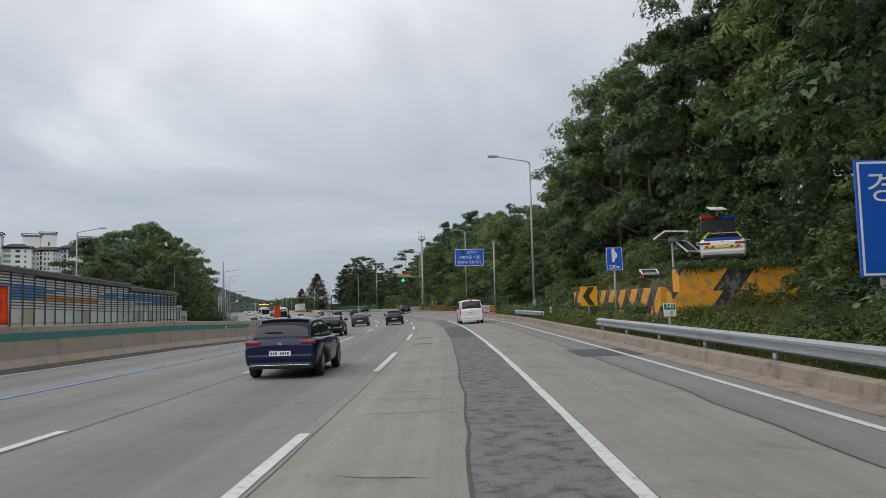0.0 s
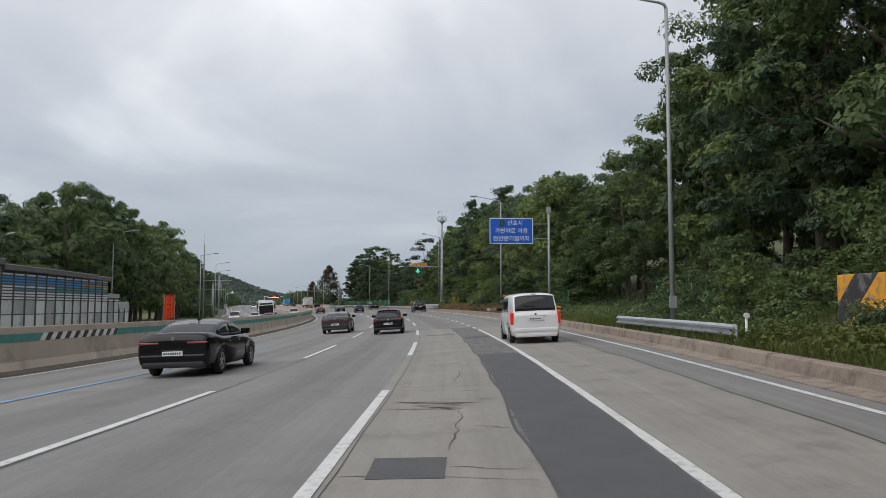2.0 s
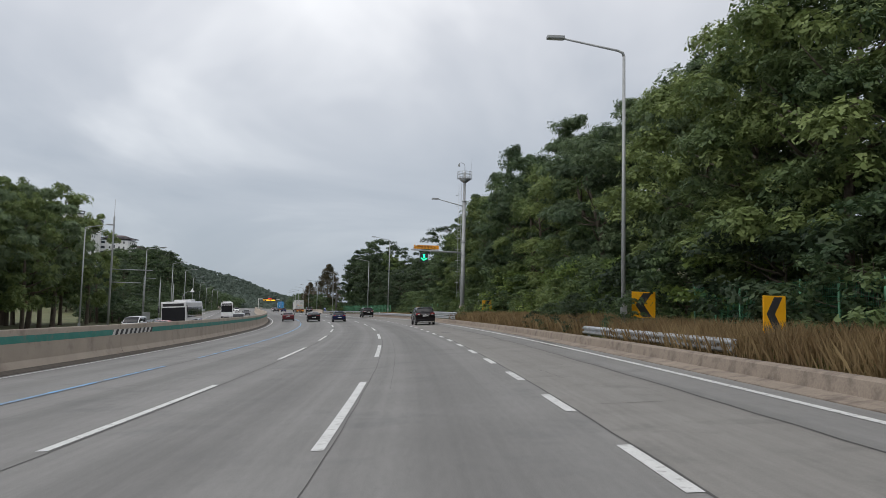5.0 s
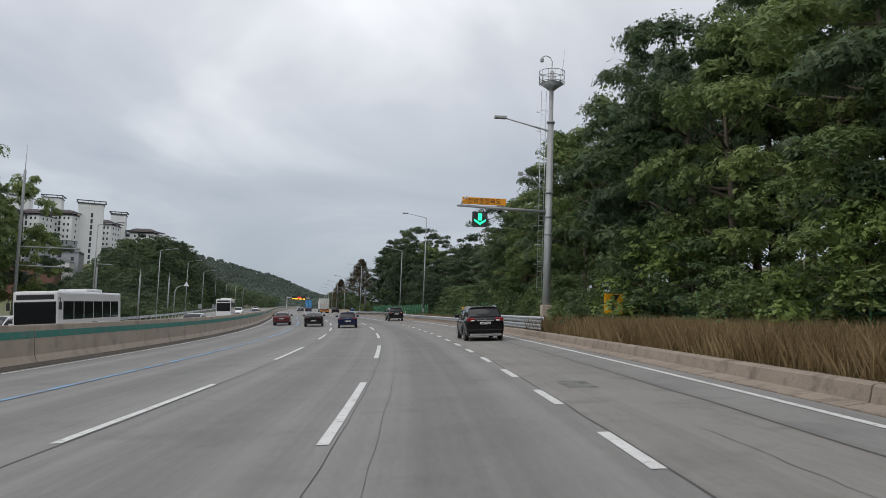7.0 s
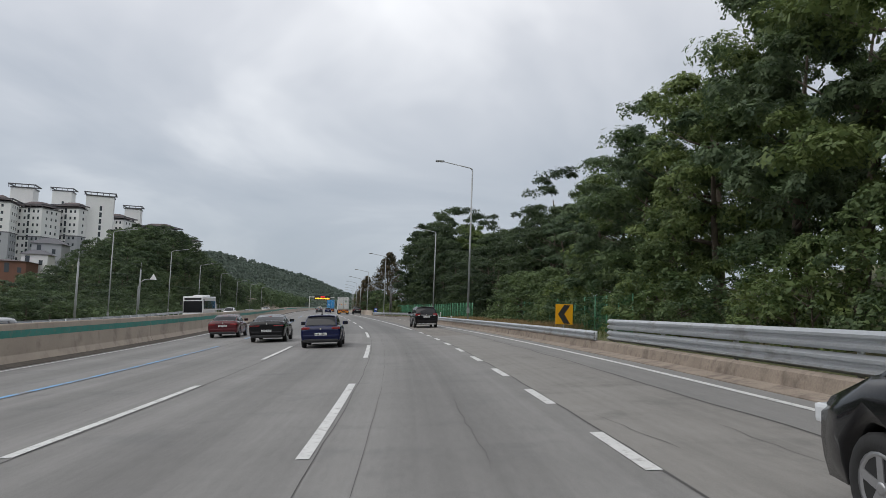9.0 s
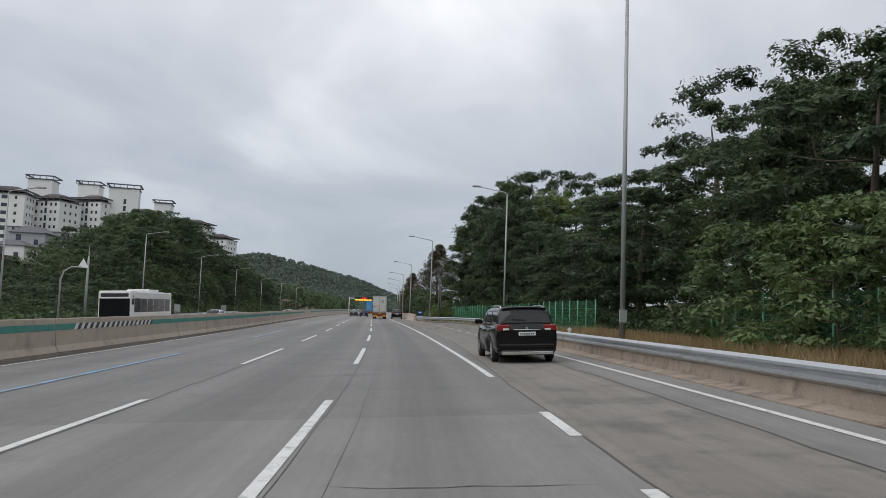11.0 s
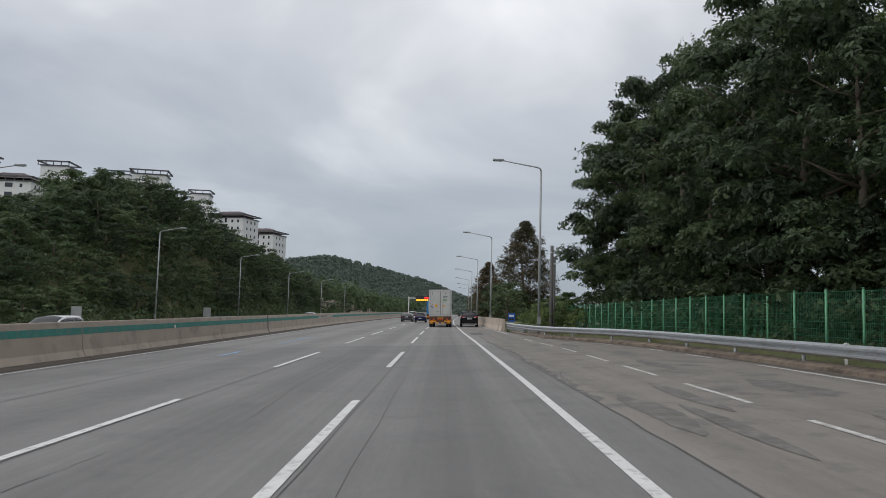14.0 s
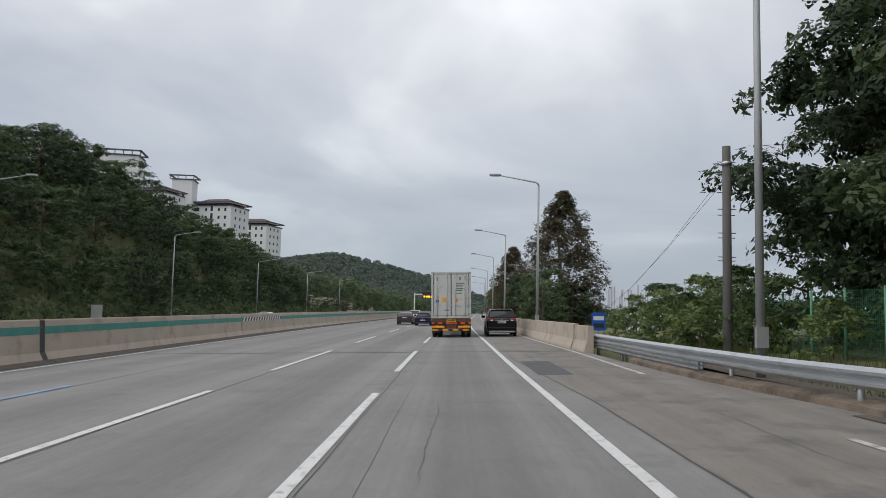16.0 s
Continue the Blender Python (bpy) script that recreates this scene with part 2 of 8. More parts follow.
RED_LIT = emit("lit_red_lamp", (1.0, 0.03, 0.03), 0.9)


def hazard(name, slope, pitch=0.5, phase=0.62, share=0.52):
    """Painted diagonals, yellow and black, chipped; across the face of a block along its y axis."""
    m = mat(name, (0.72, 0.33, 0.02), 0.75, vary=0.15, scale=3)
    nt = m.node_tree
    N, L = nt.nodes, nt.links
    b = N["Principled BSDF"]
    old = b.inputs["Base Color"].links[0].from_socket
    tc = N.new("ShaderNodeTexCoord")
    sep = N.new("ShaderNodeSeparateXYZ")
    L.new(tc.outputs["Object"], sep.inputs[0])
    a = N.new("ShaderNodeMath"); a.operation = "MULTIPLY_ADD"; a.inputs[1].default_value = slope
    L.new(sep.outputs["Z"], a.inputs[0])
    xx = N.new("ShaderNodeMath"); xx.operation = "ADD"
    L.new(sep.outputs["X"], xx.inputs[0]); L.new(sep.outputs["Y"], xx.inputs[1]); L.new(xx.outputs[0], a.inputs[2])
    fr = N.new("ShaderNodeMath"); fr.operation = "FRACT"
    sc = N.new("ShaderNodeMath"); sc.operation = "MULTIPLY_ADD"; sc.inputs[1].default_value = pitch; sc.inputs[2].default_value = phase
    L.new(a.outputs[0], sc.inputs[0]); L.new(sc.outputs[0], fr.inputs[0])
    gt = N.new("ShaderNodeMath"); gt.operation = "GREATER_THAN"; gt.inputs[1].default_value = share
    L.new(fr.outputs[0], gt.inputs[0])
    mx = N.new("ShaderNodeMix"); mx.data_type = "RGBA"; mx.inputs[7].default_value = (0.035, 0.034, 0.036, 1)
    L.new(gt.outputs[0], mx.inputs[0]); L.new(old, mx.inputs[6])
    ns = N.new("ShaderNodeTexNoise"); ns.inputs["Scale"].default_value = 2.2; ns.inputs["Detail"].default_value = 7; ns.inputs["Roughness"].default_value = 0.7
    L.new(tc.outputs["Object"], ns.inputs["Vector"])
    mr = N.new("ShaderNodeMapRange"); mr.inputs["From Min"].default_value, mr.inputs["From Max"].default_value = 0.51, 0.62
    L.new(ns.outputs["Fac"], mr.inputs["Value"])
    m2 = N.new("ShaderNodeMix"); m2.data_type = "RGBA"; m2.inputs[7].default_value = (0.20, 0.18, 0.16, 1)
    L.new(mr.outputs[0], m2.inputs[0]); L.new(mx.outputs[2], m2.inputs[6])
    L.new(m2.outputs[2], b.inputs["Base Color"])
    return m


HAZARD = hazard("yellow_black_diagonals", 1.1)
HAZARD_L = hazard("black_yellow_diagonals", -0.75, 0.36, 0.83, 0.62)


def leaf_mat(name, dark, light, dry=None, cut=0.0, keep=0.56):
    """Foliage: hue varies leaf by leaf and tree by tree; light passes through a little. cut: leaflets per metre, with gaps between them."""
    m = bpy.data.materials.new(name)
    m.use_nodes = True
    nt = m.node_tree
    N, L = nt.nodes, nt.links
    b = N["Principled BSDF"]
    b.inputs["Roughness"].default_value = 0.55
    b.inputs["Specular IOR Level"].default_value = 0.25
    geo = N.new("ShaderNodeNewGeometry")
    info = N.new("ShaderNodeObjectInfo")
    tc = N.new("ShaderNodeTexCoord")
    ns = N.new("ShaderNodeTexNoise"); ns.inputs["Scale"].default_value = 0.45; ns.inputs["Detail"].default_value = 3
    L.new(tc.outputs["Object"], ns.inputs["Vector"])
    a = N.new("ShaderNodeMath"); a.operation = "MULTIPLY_ADD"; a.inputs[1].default_value = 0.5
    L.new(geo.outputs["Random Per Island"], a.inputs[0])
    b2 = N.new("ShaderNodeMath"); b2.operation = "MULTIPLY_ADD"; b2.inputs[1].default_value = 0.45; b2.inputs[2].default_value = -0.22
    L.new(info.outputs["Random"], b2.inputs[0]); L.new(b2.outputs[0], a.inputs[2])
    c = N.new("ShaderNodeMath"); c.operation = "MULTIPLY_ADD"; c.inputs[1].default_value = 1.1; c.inputs[2].default_value = -0.30
    L.new(ns.outputs["Fac"], c.inputs[0])
    d = N.new("ShaderNodeMath"); d.operation = "ADD"; d.use_clamp = True
    L.new(a.outputs[0], d.inputs[0]); L.new(c.outputs[0], d.inputs[1])
    ramp = N.new("ShaderNodeValToRGB")
    r = ramp.color_ramp
    r.elements[0].position, r.elements[0].color = 0.15, (*dark, 1)
    r.elements[1].position, r.elements[1].color = 0.9, (*light, 1)
    if dry:
        e = r.elements.new(0.985); e.color = (*dry, 1)
    L.new(d.outputs[0], ramp.inputs[0]); L.new(ramp.outputs[0], b.inputs["Base Color"])
    tr = N.new("ShaderNodeBsdfTranslucent")
    L.new(ramp.outputs[0], tr.inputs["Color"])
    mx = N.new("ShaderNodeMixShader"); mx.inputs[0].default_value = 0.32
    L.new(b.outputs[0], mx.inputs[1]); L.new(tr.outputs[0], mx.inputs[2])
    out = mx.outputs[0]
    if cut:
        vor = N.new("ShaderNodeTexVoronoi"); vor.inputs["Scale"].default_value = cut
        L.new(tc.outputs["Object"], vor.inputs["Vector"])
        gap = N.new("ShaderNodeMath"); gap.operation = "GREATER_THAN"; gap.inputs[1].default_value = keep
        L.new(vor.outputs["Distance"], gap.inputs[0])
        clear = N.new("ShaderNodeBsdfTransparent")
        hole = N.new("ShaderNodeMixShader")
        L.new(gap.outputs[0], hole.inputs[0]); L.new(out, hole.inputs[1]); L.new(clear.outputs[0], hole.inputs[2])
        out = hole.outputs[0]
    L.new(out, N["Material Output"].inputs["Surface"])
    return m


LEAF = leaf_mat("broadleaf", (0.049, 0.084, 0.039), (0.162, 0.220, 0.086), cut=9)
LEAF_LIGHT = leaf_mat("light_broadleaf", (0.074, 0.117, 0.041), (0.216, 0.270, 0.092), cut=9)
LEAF_BLUE = leaf_mat("acacia_leaf", (0.055, 0.091, 0.050), (0.165, 0.220, 0.110), cut=11)
LEAF_VINE = leaf_mat("vine_leaf", (0.066, 0.120, 0.031), (0.228, 0.294, 0.078), cut=8)
LEAF_BROWN = leaf_mat("rusty_conifer", (0.067, 0.069, 0.041), (0.190, 0.136, 0.081), cut=7)
LEAF_FAR = leaf_mat("hill_foliage", (0.046, 0.075, 0.041), (0.124, 0.174, 0.073), cut=5)
LEAF_DEEP = leaf_mat("deep_green_leaf", (0.029, 0.048, 0.027), (0.094, 0.134, 0.059), cut=8)
# mountain leaves: aerial haze put into the colour, paler and bluer than near ones
LEAF_HAZE = leaf_mat("hazed_foliage", (0.082, 0.11, 0.094), (0.15, 0.188, 0.145))
GRASS_GREEN = leaf_mat("weeds", (0.06, 0.085, 0.02), (0.16, 0.18, 0.05))
GRASS_DRY = leaf_mat("dry_grass", (0.16, 0.105, 0.05), (0.36, 0.27, 0.14))
BARK = mat("bark", (0.10, 0.08, 0.06), 0.95, vary=0.3, scale=2, fine=14, bump=0.6)

# ---------------------------------------------------------------- the road's line
# Distances along (s), across (u) and above (z) the road are kept in survey units of SURVEY metres.
SURVEY = 1.06
# Heading (degrees to the left of north) and cross slope by distance along the camera's lane.
HEADINGS = [(-200, -20.0), (-40, -17.04), (0, -14.79), (40, -12.54), (80, -8.89), (120, -4.86), (160, -0.62), (200, 3.75),
            (240, 4.96), (280, 4.87), (320, 4.2), (400, 3.0), (900, 2.5)]
BANKS = [(-200, -0.02), (-40, -0.01), (0, -0.005), (36, 0.020), (50, 0.040), (80, 0.057), (120, 0.061), (160, 0.062), (200, 0.048),
         (240, 0.044), (280, 0.034), (320, 0.022), (400, 0.01), (900, 0.0)]
STEP = 1.0
_s = np.arange(-200, 1500, STEP)
_h = np.radians(np.interp(_s + STEP / 2, [a for a, b in HEADINGS], [b for a, b in HEADINGS]))
_x = np.concatenate([[0], np.cumsum(-np.sin(_h) * STEP)[:-1]])
_y = np.concatenate([[0], np.cumsum(np.cos(_h) * STEP)[:-1]])
_x -= _x[200]
_y -= _y[200]


def heading(s):
    return math.radians(float(np.interp(s, [a for a, b in HEADINGS], [b for a, b in HEADINGS])))


def bank(s, u):
    """Height of the road's plane."""
    e = float(np.interp(s, [a for a, b in BANKS], [b for a, b in BANKS]))
    return e * max(min(u, 12.0), -32.0)


def P(s, u, z=0.0):
    """Place at s metres along the lane, u metres to its right, z above the road's plane."""
    h = heading(s)
    return Vector((float(np.interp(s, _s, _x)) + u * math.cos(h), float(np.interp(s, _s, _y)) + u * math.sin(h), z + bank(s, u))) * SURVEY


def at(s, u, z=0.0, turn=0.0):
    """Upright pose at that place, its y axis along the road; turn in degrees to the left."""
    return Matrix.Translation(P(s, u, z)) @ Matrix.Rotation(heading(s) + radians(turn), 4, "Z")


def bm_obj(name, bm, material, parent=None, label="", m=None):
    me = bpy.data.meshes.new(name)
    bm.to_mesh(me)
    bm.free()
    for k in (material if isinstance(material, (list, tuple)) else [material]):
        me.materials.append(k)
    ob = new(name, me)
    if m is not None:
        ob.matrix_world = m
    if parent is not None:
        ob.parent = parent
    if label:
        ob["label"] = label
    return ob


def part(name, bm, material, parent, label=""):
    return bm_obj(name, bm, material, parent, label)


def sweep(bm, prof, s0, s1, step=2.0, u0=0.0, closed=True, caps=True, mi=0):
    """Sweeps a profile of (u, z) along the road from s0 to s1. u0: number or function of s."""
    n = max(1, int(math.ceil((s1 - s0) / step)))
    rows = []
    for i in range(n + 1):
        s = s0 + (s1 - s0) * i / n
        o = u0(s) if callable(u0) else u0
        rows.append([bm.verts.new(P(s, o + u, z)) for u, z in prof])
    k = len(prof)
    for i in range(n):
        for j in range(k if closed else k - 1):
            f = bm.faces.new((rows[i][j], rows[i][(j + 1) % k], rows[i + 1][(j + 1) % k], rows[i + 1][j]))
            f.material_index = mi
    if closed and caps:
        bm.faces.new(rows[0][::-1]).material_index = mi
        bm.faces.new(rows[-1]).material_index = mi
    bmesh.ops.recalc_face_normals(bm, faces=bm.faces)


def box(bm, x0, x1, y0, y1, z0, z1, mi=0, m=None):
    vs = [bm.verts.new((x, y, z) if m is None else m @ Vector((x, y, z))) for x in (x0, x1) for y in (y0, y1) for z in (z0, z1)]
    for q in ((0, 1, 3, 2), (4, 6, 7, 5), (0, 4, 5, 1), (2, 3, 7, 6), (0, 2, 6, 4), (1, 5, 7, 3)):
        bm.faces.new([vs[i] for i in q]).material_index = mi


def tube(bm, pts, radii, sides=10, mi=0, cap=True):
    """A tapering tube along points."""
    rings = []
    pts = [Vector(p) for p in pts]
    for i, p in enumerate(pts):
        d = (pts[min(i + 1, len(pts) - 1)] - pts[max(i - 1, 0)]).normalized()
        q = d.to_track_quat("Z", "Y").to_matrix()
        r = radii[i] if isinstance(radii, (list, tuple)) else radii
        rings.append([bm.verts.new(p + q @ Vector((r * math.cos(a), r * math.sin(a), 0))) for a in (2 * math.pi * k / sides for k in range(sides))])
    for a, b in zip(rings, rings[1:]):
        for k in range(sides):
            f = bm.faces.new((a[k], a[(k + 1) % sides], b[(k + 1) % sides], b[k]))
            f.smooth, f.material_index = True, mi
    if cap:
        bm.faces.new(rings[0][::-1]).material_index = mi
        bm.faces.new(rings[-1]).material_index = mi


# lateral places, metres from the middle of the camera's lane
LINE_L1, LINE_L2, LINE_BLUE, LINE_MED = -1.73, -5.13, -8.66, -12.47
LINE_R, LINE_EDGE = 1.66, 5.05

# ---------------------------------------------------------------- ground, road, markings


def smooth(a, b, x):
    t = max(0.0, min(1.0, (x - a) / (b - a)))
    return t * t * (3 - 2 * t)


def knots(table, x):
    return float(np.interp(x, [a for a, b in table], [b for a, b in table]))


def bay(s):
    """Outer edge of the lay-by."""
    return knots([(208, 5.3), (214, 5.45), (222, 6.7), (226.5, 7.75), (231, 8.35), (238, 8.5), (246, 8.45), (252, 8.25), (257, 7.95), (262, 7.2), (266, 6.2), (269, 5.4), (275, 4.95)], s)


def parapet_u(s):
    """Line of the bridge parapet."""
    return knots([(277, 4.68), (287, 4.62), (297, 4.35), (310, 4.1), (330, 3.8), (352, 3.55), (400, 3.3), (1200, 3.3)], s)


def relief(s, u):
    """Height of the ground over the road's plane, in survey units."""
    if -31.5 < u < 6.2:
        return -0.12
    n = noise.noise(Vector((s * 0.05, u * 0.06, 0.3)))
    if 206 < s < 285 and 0 < u < bay(s) + 1.0:
        return -0.12
    if u >= 6.2:
        d = u - 6.2
        z = 0.22 * smooth(0, 0.5, d) - 0.12 * (d < 0.02)
        # bank under the lookout car, then the wooded hill, then open low ground past the fence
        z += 2.3 * smooth(2.2, 3.6, d) * smooth(26.3, 27.4, s) * (1 - smooth(38, 54, s))
        z += 0.7 * smooth(1.5, 3.0, d) * smooth(5, 20, s) * (1 - smooth(26.3, 27.4, s))
        hill = knots([(-150, 0.55), (40, 0.5), (62, 0.3), (150, 0.28), (195, 0.2), (210, 0.12), (300, 0.1), (318, -0.05), (420, -0.02), (1500, 0.0)], s)
        foot = 4.5 + 4.0 * smooth(21, 26, s) * (1 - smooth(44, 56, s))
        z += hill * max(0.0, d - foot) if d < 60 else hill * 55.5 + 0.12 * hill * (d - 60)
        z -= 5.0 * smooth(300, 325, s) * smooth(7, 16, d)
        return z + 0.25 * n * smooth(1, 6, d)
    d = -31.5 - u
    z = -0.25 * smooth(0, 2, d)
    # wooded hill across the road and the slope that carries the flats
    late = s - 1.2 * max(0.0, d - 15)
    z += knots([(255, 0), (283, 3), (299, 7.0), (331, 14.5), (345, 14.8), (371, 11.5), (423, 6.5), (500, 3.5), (560, 0)], late if late < 331 else max(331.0, s)) * smooth(0.5, 11.5, d) * (1 - 0.45 * smooth(35, 90, d))
    z += 4.0 * smooth(30, 120, d) * smooth(300, 380, s) * (1 - smooth(640, 800, s))
    z += 3.0 * smooth(8, 30, d) * smooth(60, 110, s) * (1 - smooth(150, 190, s))
    return z + 0.5 * n * smooth(4, 12, d)


def terrain():
    bm = bmesh.new()
    us = [-900, -500, -300, -220, -170, -140, -120, -104, -92, -82, -74, -67, -60, -54, -49, -44, -40, -37, -35, -33.5, -31.6, -31.4, -20, -10, 0, 6.1,
          6.22, 6.6, 7.2, 8, 8.8, 9.6, 10.4, 11.2, 12, 13, 14.5, 16, 18, 21, 25, 30, 37, 46, 60, 90, 150, 260, 500, 900]
    ss = sorted(list(range(-150, 440, 5)) + [26.2, 26.8, 27.5, 32.5, 37.5] + [206.25 + 1.25 * k for k in range(63) if k % 4 != 3]) + list(range(440, 700, 20)) + [740, 800, 900, 1000, 1200, 1490]
    rows = [[bm.verts.new(P(s, u, relief(s, u))) for u in us] for s in ss]
    for a, b in zip(rows, rows[1:]):
        for k in range(len(us) - 1):
            bm.faces.new((a[k], a[k + 1], b[k + 1], b[k])).smooth = True
    tagged(bm_obj("ground", bm, GRASS_SOIL), "grassy roadside soil rising into wooded slopes", "ground", kind="structure")


terrain()


def strip(name, u0, u1, s0, s1, material, label, category="road", z=0.0, mi=None, step=2.0):
    """A strip of paving or paint. u0, u1: numbers or functions of s."""
    bm = bmesh.new()
    f0 = u0 if callable(u0) else (lambda s: u0)
    f1 = u1 if callable(u1) else (lambda s: u1)
    grid = [s0] + [k * step for k in range(int(math.floor(s0 / step)) + 1, int(math.ceil(s1 / step)))] + [s1]
    n = max(1, int(math.ceil(abs(f1(s0) - f0(s0)) / 3.6)))
    prev, coords = None, []
    for s in grid:
        a, b = f0(s), f1(s)
        coords += [(a + (b - a) * k / n, s) for k in range(n + 1)]
        row = [bm.verts.new(P(s, a + (b - a) * k / n, z)) for k in range(n + 1)]
        if prev:
            for k in range(n):
                bm.faces.new((prev[k], prev[k + 1], row[k + 1], row[k]))
        prev = row
    ob = bm_obj(name, bm, material)
    uv = ob.data.uv_layers.new(name="across_along")
    for lp in ob.data.loops:
        uv.data[lp.index].uv = coords[lp.vertex_index]
    return tagged(ob, label, category, kind="structure")


def wavy(u, amp, seed):
    return lambda s: u + amp * noise.noise(Vector((s * 0.35, seed, 0))) + amp * 0.5 * noise.noise(Vector((s * 1.7, seed, 4)))


A_LABEL = "worn grey asphalt traffic lanes with fine cracks"
C_LABEL = "pale worn concrete lane stained by tyres"
seam_mid = wavy(0.3, 0.1, 2.0)
seam_sh = wavy(4.0, 0.12, 5.0)
seam_late = lambda s: knots([(74, 1.76), (192, 1.74), (212, 2.42), (240, 2.4), (262, 2.2), (272, 2.1), (284, 1.55), (300, 1.5)], s) + 0.04 * noise.noise(Vector((s * 0.8, 3, 0)))
strip("road", -13.9, LINE_L1 - 0.06, -60, 188, ASPHALT, A_LABEL)
strip("road", -13.9, LINE_L1 - 0.06, 188, 262, ASPHALT_DARK, "darker grey asphalt traffic lanes with fine cracks")
strip("road", -13.9, LINE_L1 - 0.06, 262, 1200, ASPHALT, A_LABEL)
strip("road", LINE_L1 - 0.06, seam_mid, -60, 74, CONCRETE_ROAD, C_LABEL)
strip("road", seam_mid, LINE_R + 0.1, -60, 74, ASPHALT_ROUGH, "rough grey asphalt half lane with torn patches")
strip("road", LINE_R + 0.1, seam_sh, -60, 74, CONCRETE_ROAD, C_LABEL)
strip("road", seam_sh, 5.95, -60, 74, ASPHALT, "grey asphalt strip beside the edge line")
strip("road", LINE_L1 - 0.06, seam_late, 74, 188, ASPHALT, A_LABEL)
strip("road", LINE_L1 - 0.06, seam_late, 188, 262, ASPHALT_DARK, "darker grey asphalt traffic lanes with fine cracks")
strip("road", LINE_L1 - 0.06, seam_late, 262, 300, ASPHALT, A_LABEL)
strip("road", seam_late, seam_sh, 74, 182, LANE_LATE, "worn grey-brown outer lane stained by tyres")
strip("road", seam_late, seam_sh, 182, 300, LANE_DARK, "dark worn outer lane stained by tyres")
strip("road", seam_sh, 5.95, 74, 206, ASPHALT, "grey asphalt strip beside the edge line")
strip("road", seam_sh, lambda s: 5.95 - 1.3 * smooth(268, 284, s), 206, 300, LANE_DARK, "dark worn strip beside the edge line")
strip("road", LINE_L1 - 0.06, lambda s: parapet_u(s) + 0.05, 300, 1200, ASPHALT, A_LABEL)
strip("road", -29.6, -13.9, -60, 1200, ASPHALT, "grey asphalt of the oncoming carriageway")


strip("pavement", lambda s: 5.9, lambda s: max(5.95, bay(s) + 0.35), 210, 272, LANE_DARK, "grey-brown lay-by pavement with dark stains", "lay-by", z=0.003)

PAINT_Z = 0.008


def line_late(s):
    """The outer lane's line, which closes in towards the bridge."""
    return knots([(194, 1.62), (244, 1.60), (266, 1.50), (280, 1.36), (295, 1.28), (321, 1.02), (360, 0.85), (700, 0.8)], s)


L1_DASHES = [(1.6, 9.2), (17.9, 25.2), (34.9, 42.5), (51.9, 59.6), (67.1, 74.6), (83.6, 91.6), (100.4, 108.6), (116.3, 123.8), (132.0, 140.5), (149.0, 156.9), (165.2, 173.4), (181.8, 190.2),
             (198.9, 207.6), (214.8, 223.6), (232.6, 240.8), (248.6, 256.5), (264.4, 273.5), (278.4, 287.8)]
L1_DASHES += [(295.0 + 16.4 * k, 303.2 + 16.4 * k) for k in range(8)]
for a, b in L1_DASHES:
    for u, o in ((LINE_L1, 0.0), (LINE_L2, 0.7)):
        strip("lane_dash", u - 0.075, u + 0.075, a + o, b + o, PAINT, "white lane dash with worn edges", "road marking", z=PAINT_Z)
strip("lane_line", wavy(LINE_R - 0.075, 0.022, 14.0), wavy(LINE_R + 0.075, 0.012, 15.0), -40, 70, PAINT, "solid white lane line with worn edges", "road marking", z=PAINT_Z, step=0.25)
for k in range(-1, 24):
    strip("lane_dash", LINE_R - 0.08, LINE_R + 0.08, 76.35 + 4.77 * k, 78.45 + 4.77 * k, PAINT, "short white lane dash with worn edges", "road marking", z=PAINT_Z)
strip("lane_line", lambda s: line_late(s) - 0.075, lambda s: line_late(s) + 0.075, 194, 700, PAINT,
      "solid white lane line with worn edges", "road marking", z=PAINT_Z)
strip("edge_line", lambda s: LINE_EDGE - 0.22 * smooth(150, 205, s) - 0.07, lambda s: LINE_EDGE - 0.22 * smooth(150, 205, s) + 0.07, -40, 214, PAINT, "solid white edge line", "road marking", z=PAINT_Z)
for k in range(11):
    strip("edge_line", lambda s: 4.76 - 0.4 * smooth(256, 268, s) - 0.06, lambda s: 4.76 - 0.4 * smooth(256, 268, s) + 0.06, 214.0 + 5.1 * k, 217.2 + 5.1 * k, FADED, "faded broken white edge line", "road marking", z=PAINT_Z)
for a, b in ((211, 229), (231, 234), (236, 240.4), (241.6, 247.2), (250.4, 252.4), (254.4, 256.2), (260, 261.2)):
    strip("bay_line", lambda s: bay(s) - 0.26, lambda s: bay(s) - 0.13, a, b, FADED, "faded broken white line round the lay-by", "road marking", z=PAINT_Z + 0.003, step=1.0)
strip("edge_line", lambda s: parapet_u(s) - 0.51, lambda s: parapet_u(s) - 0.39, 277, 600, FADED, "faded white edge line", "road marking", z=PAINT_Z)
strip("median_line", LINE_MED - 0.07, LINE_MED + 0.07, -40, 800, PAINT, "solid white line beside the median", "road marking", z=PAINT_Z)
for a, b in ((-30, 66), (84, 100), (104, 176), (184, 206), (222, 238), (255.5, 258.4), (265.5, 275.5)):
    strip("bus_lane_line", LINE_BLUE - 0.08, LINE_BLUE + 0.08, a, b, BLUE_PAINT, "faded blue bus lane line", "road marking", z=PAINT_Z)
strip("edge_line", -28.0, -27.86, -40, 800, PAINT, "white edge line of the oncoming carriageway", "road marking", z=PAINT_Z)
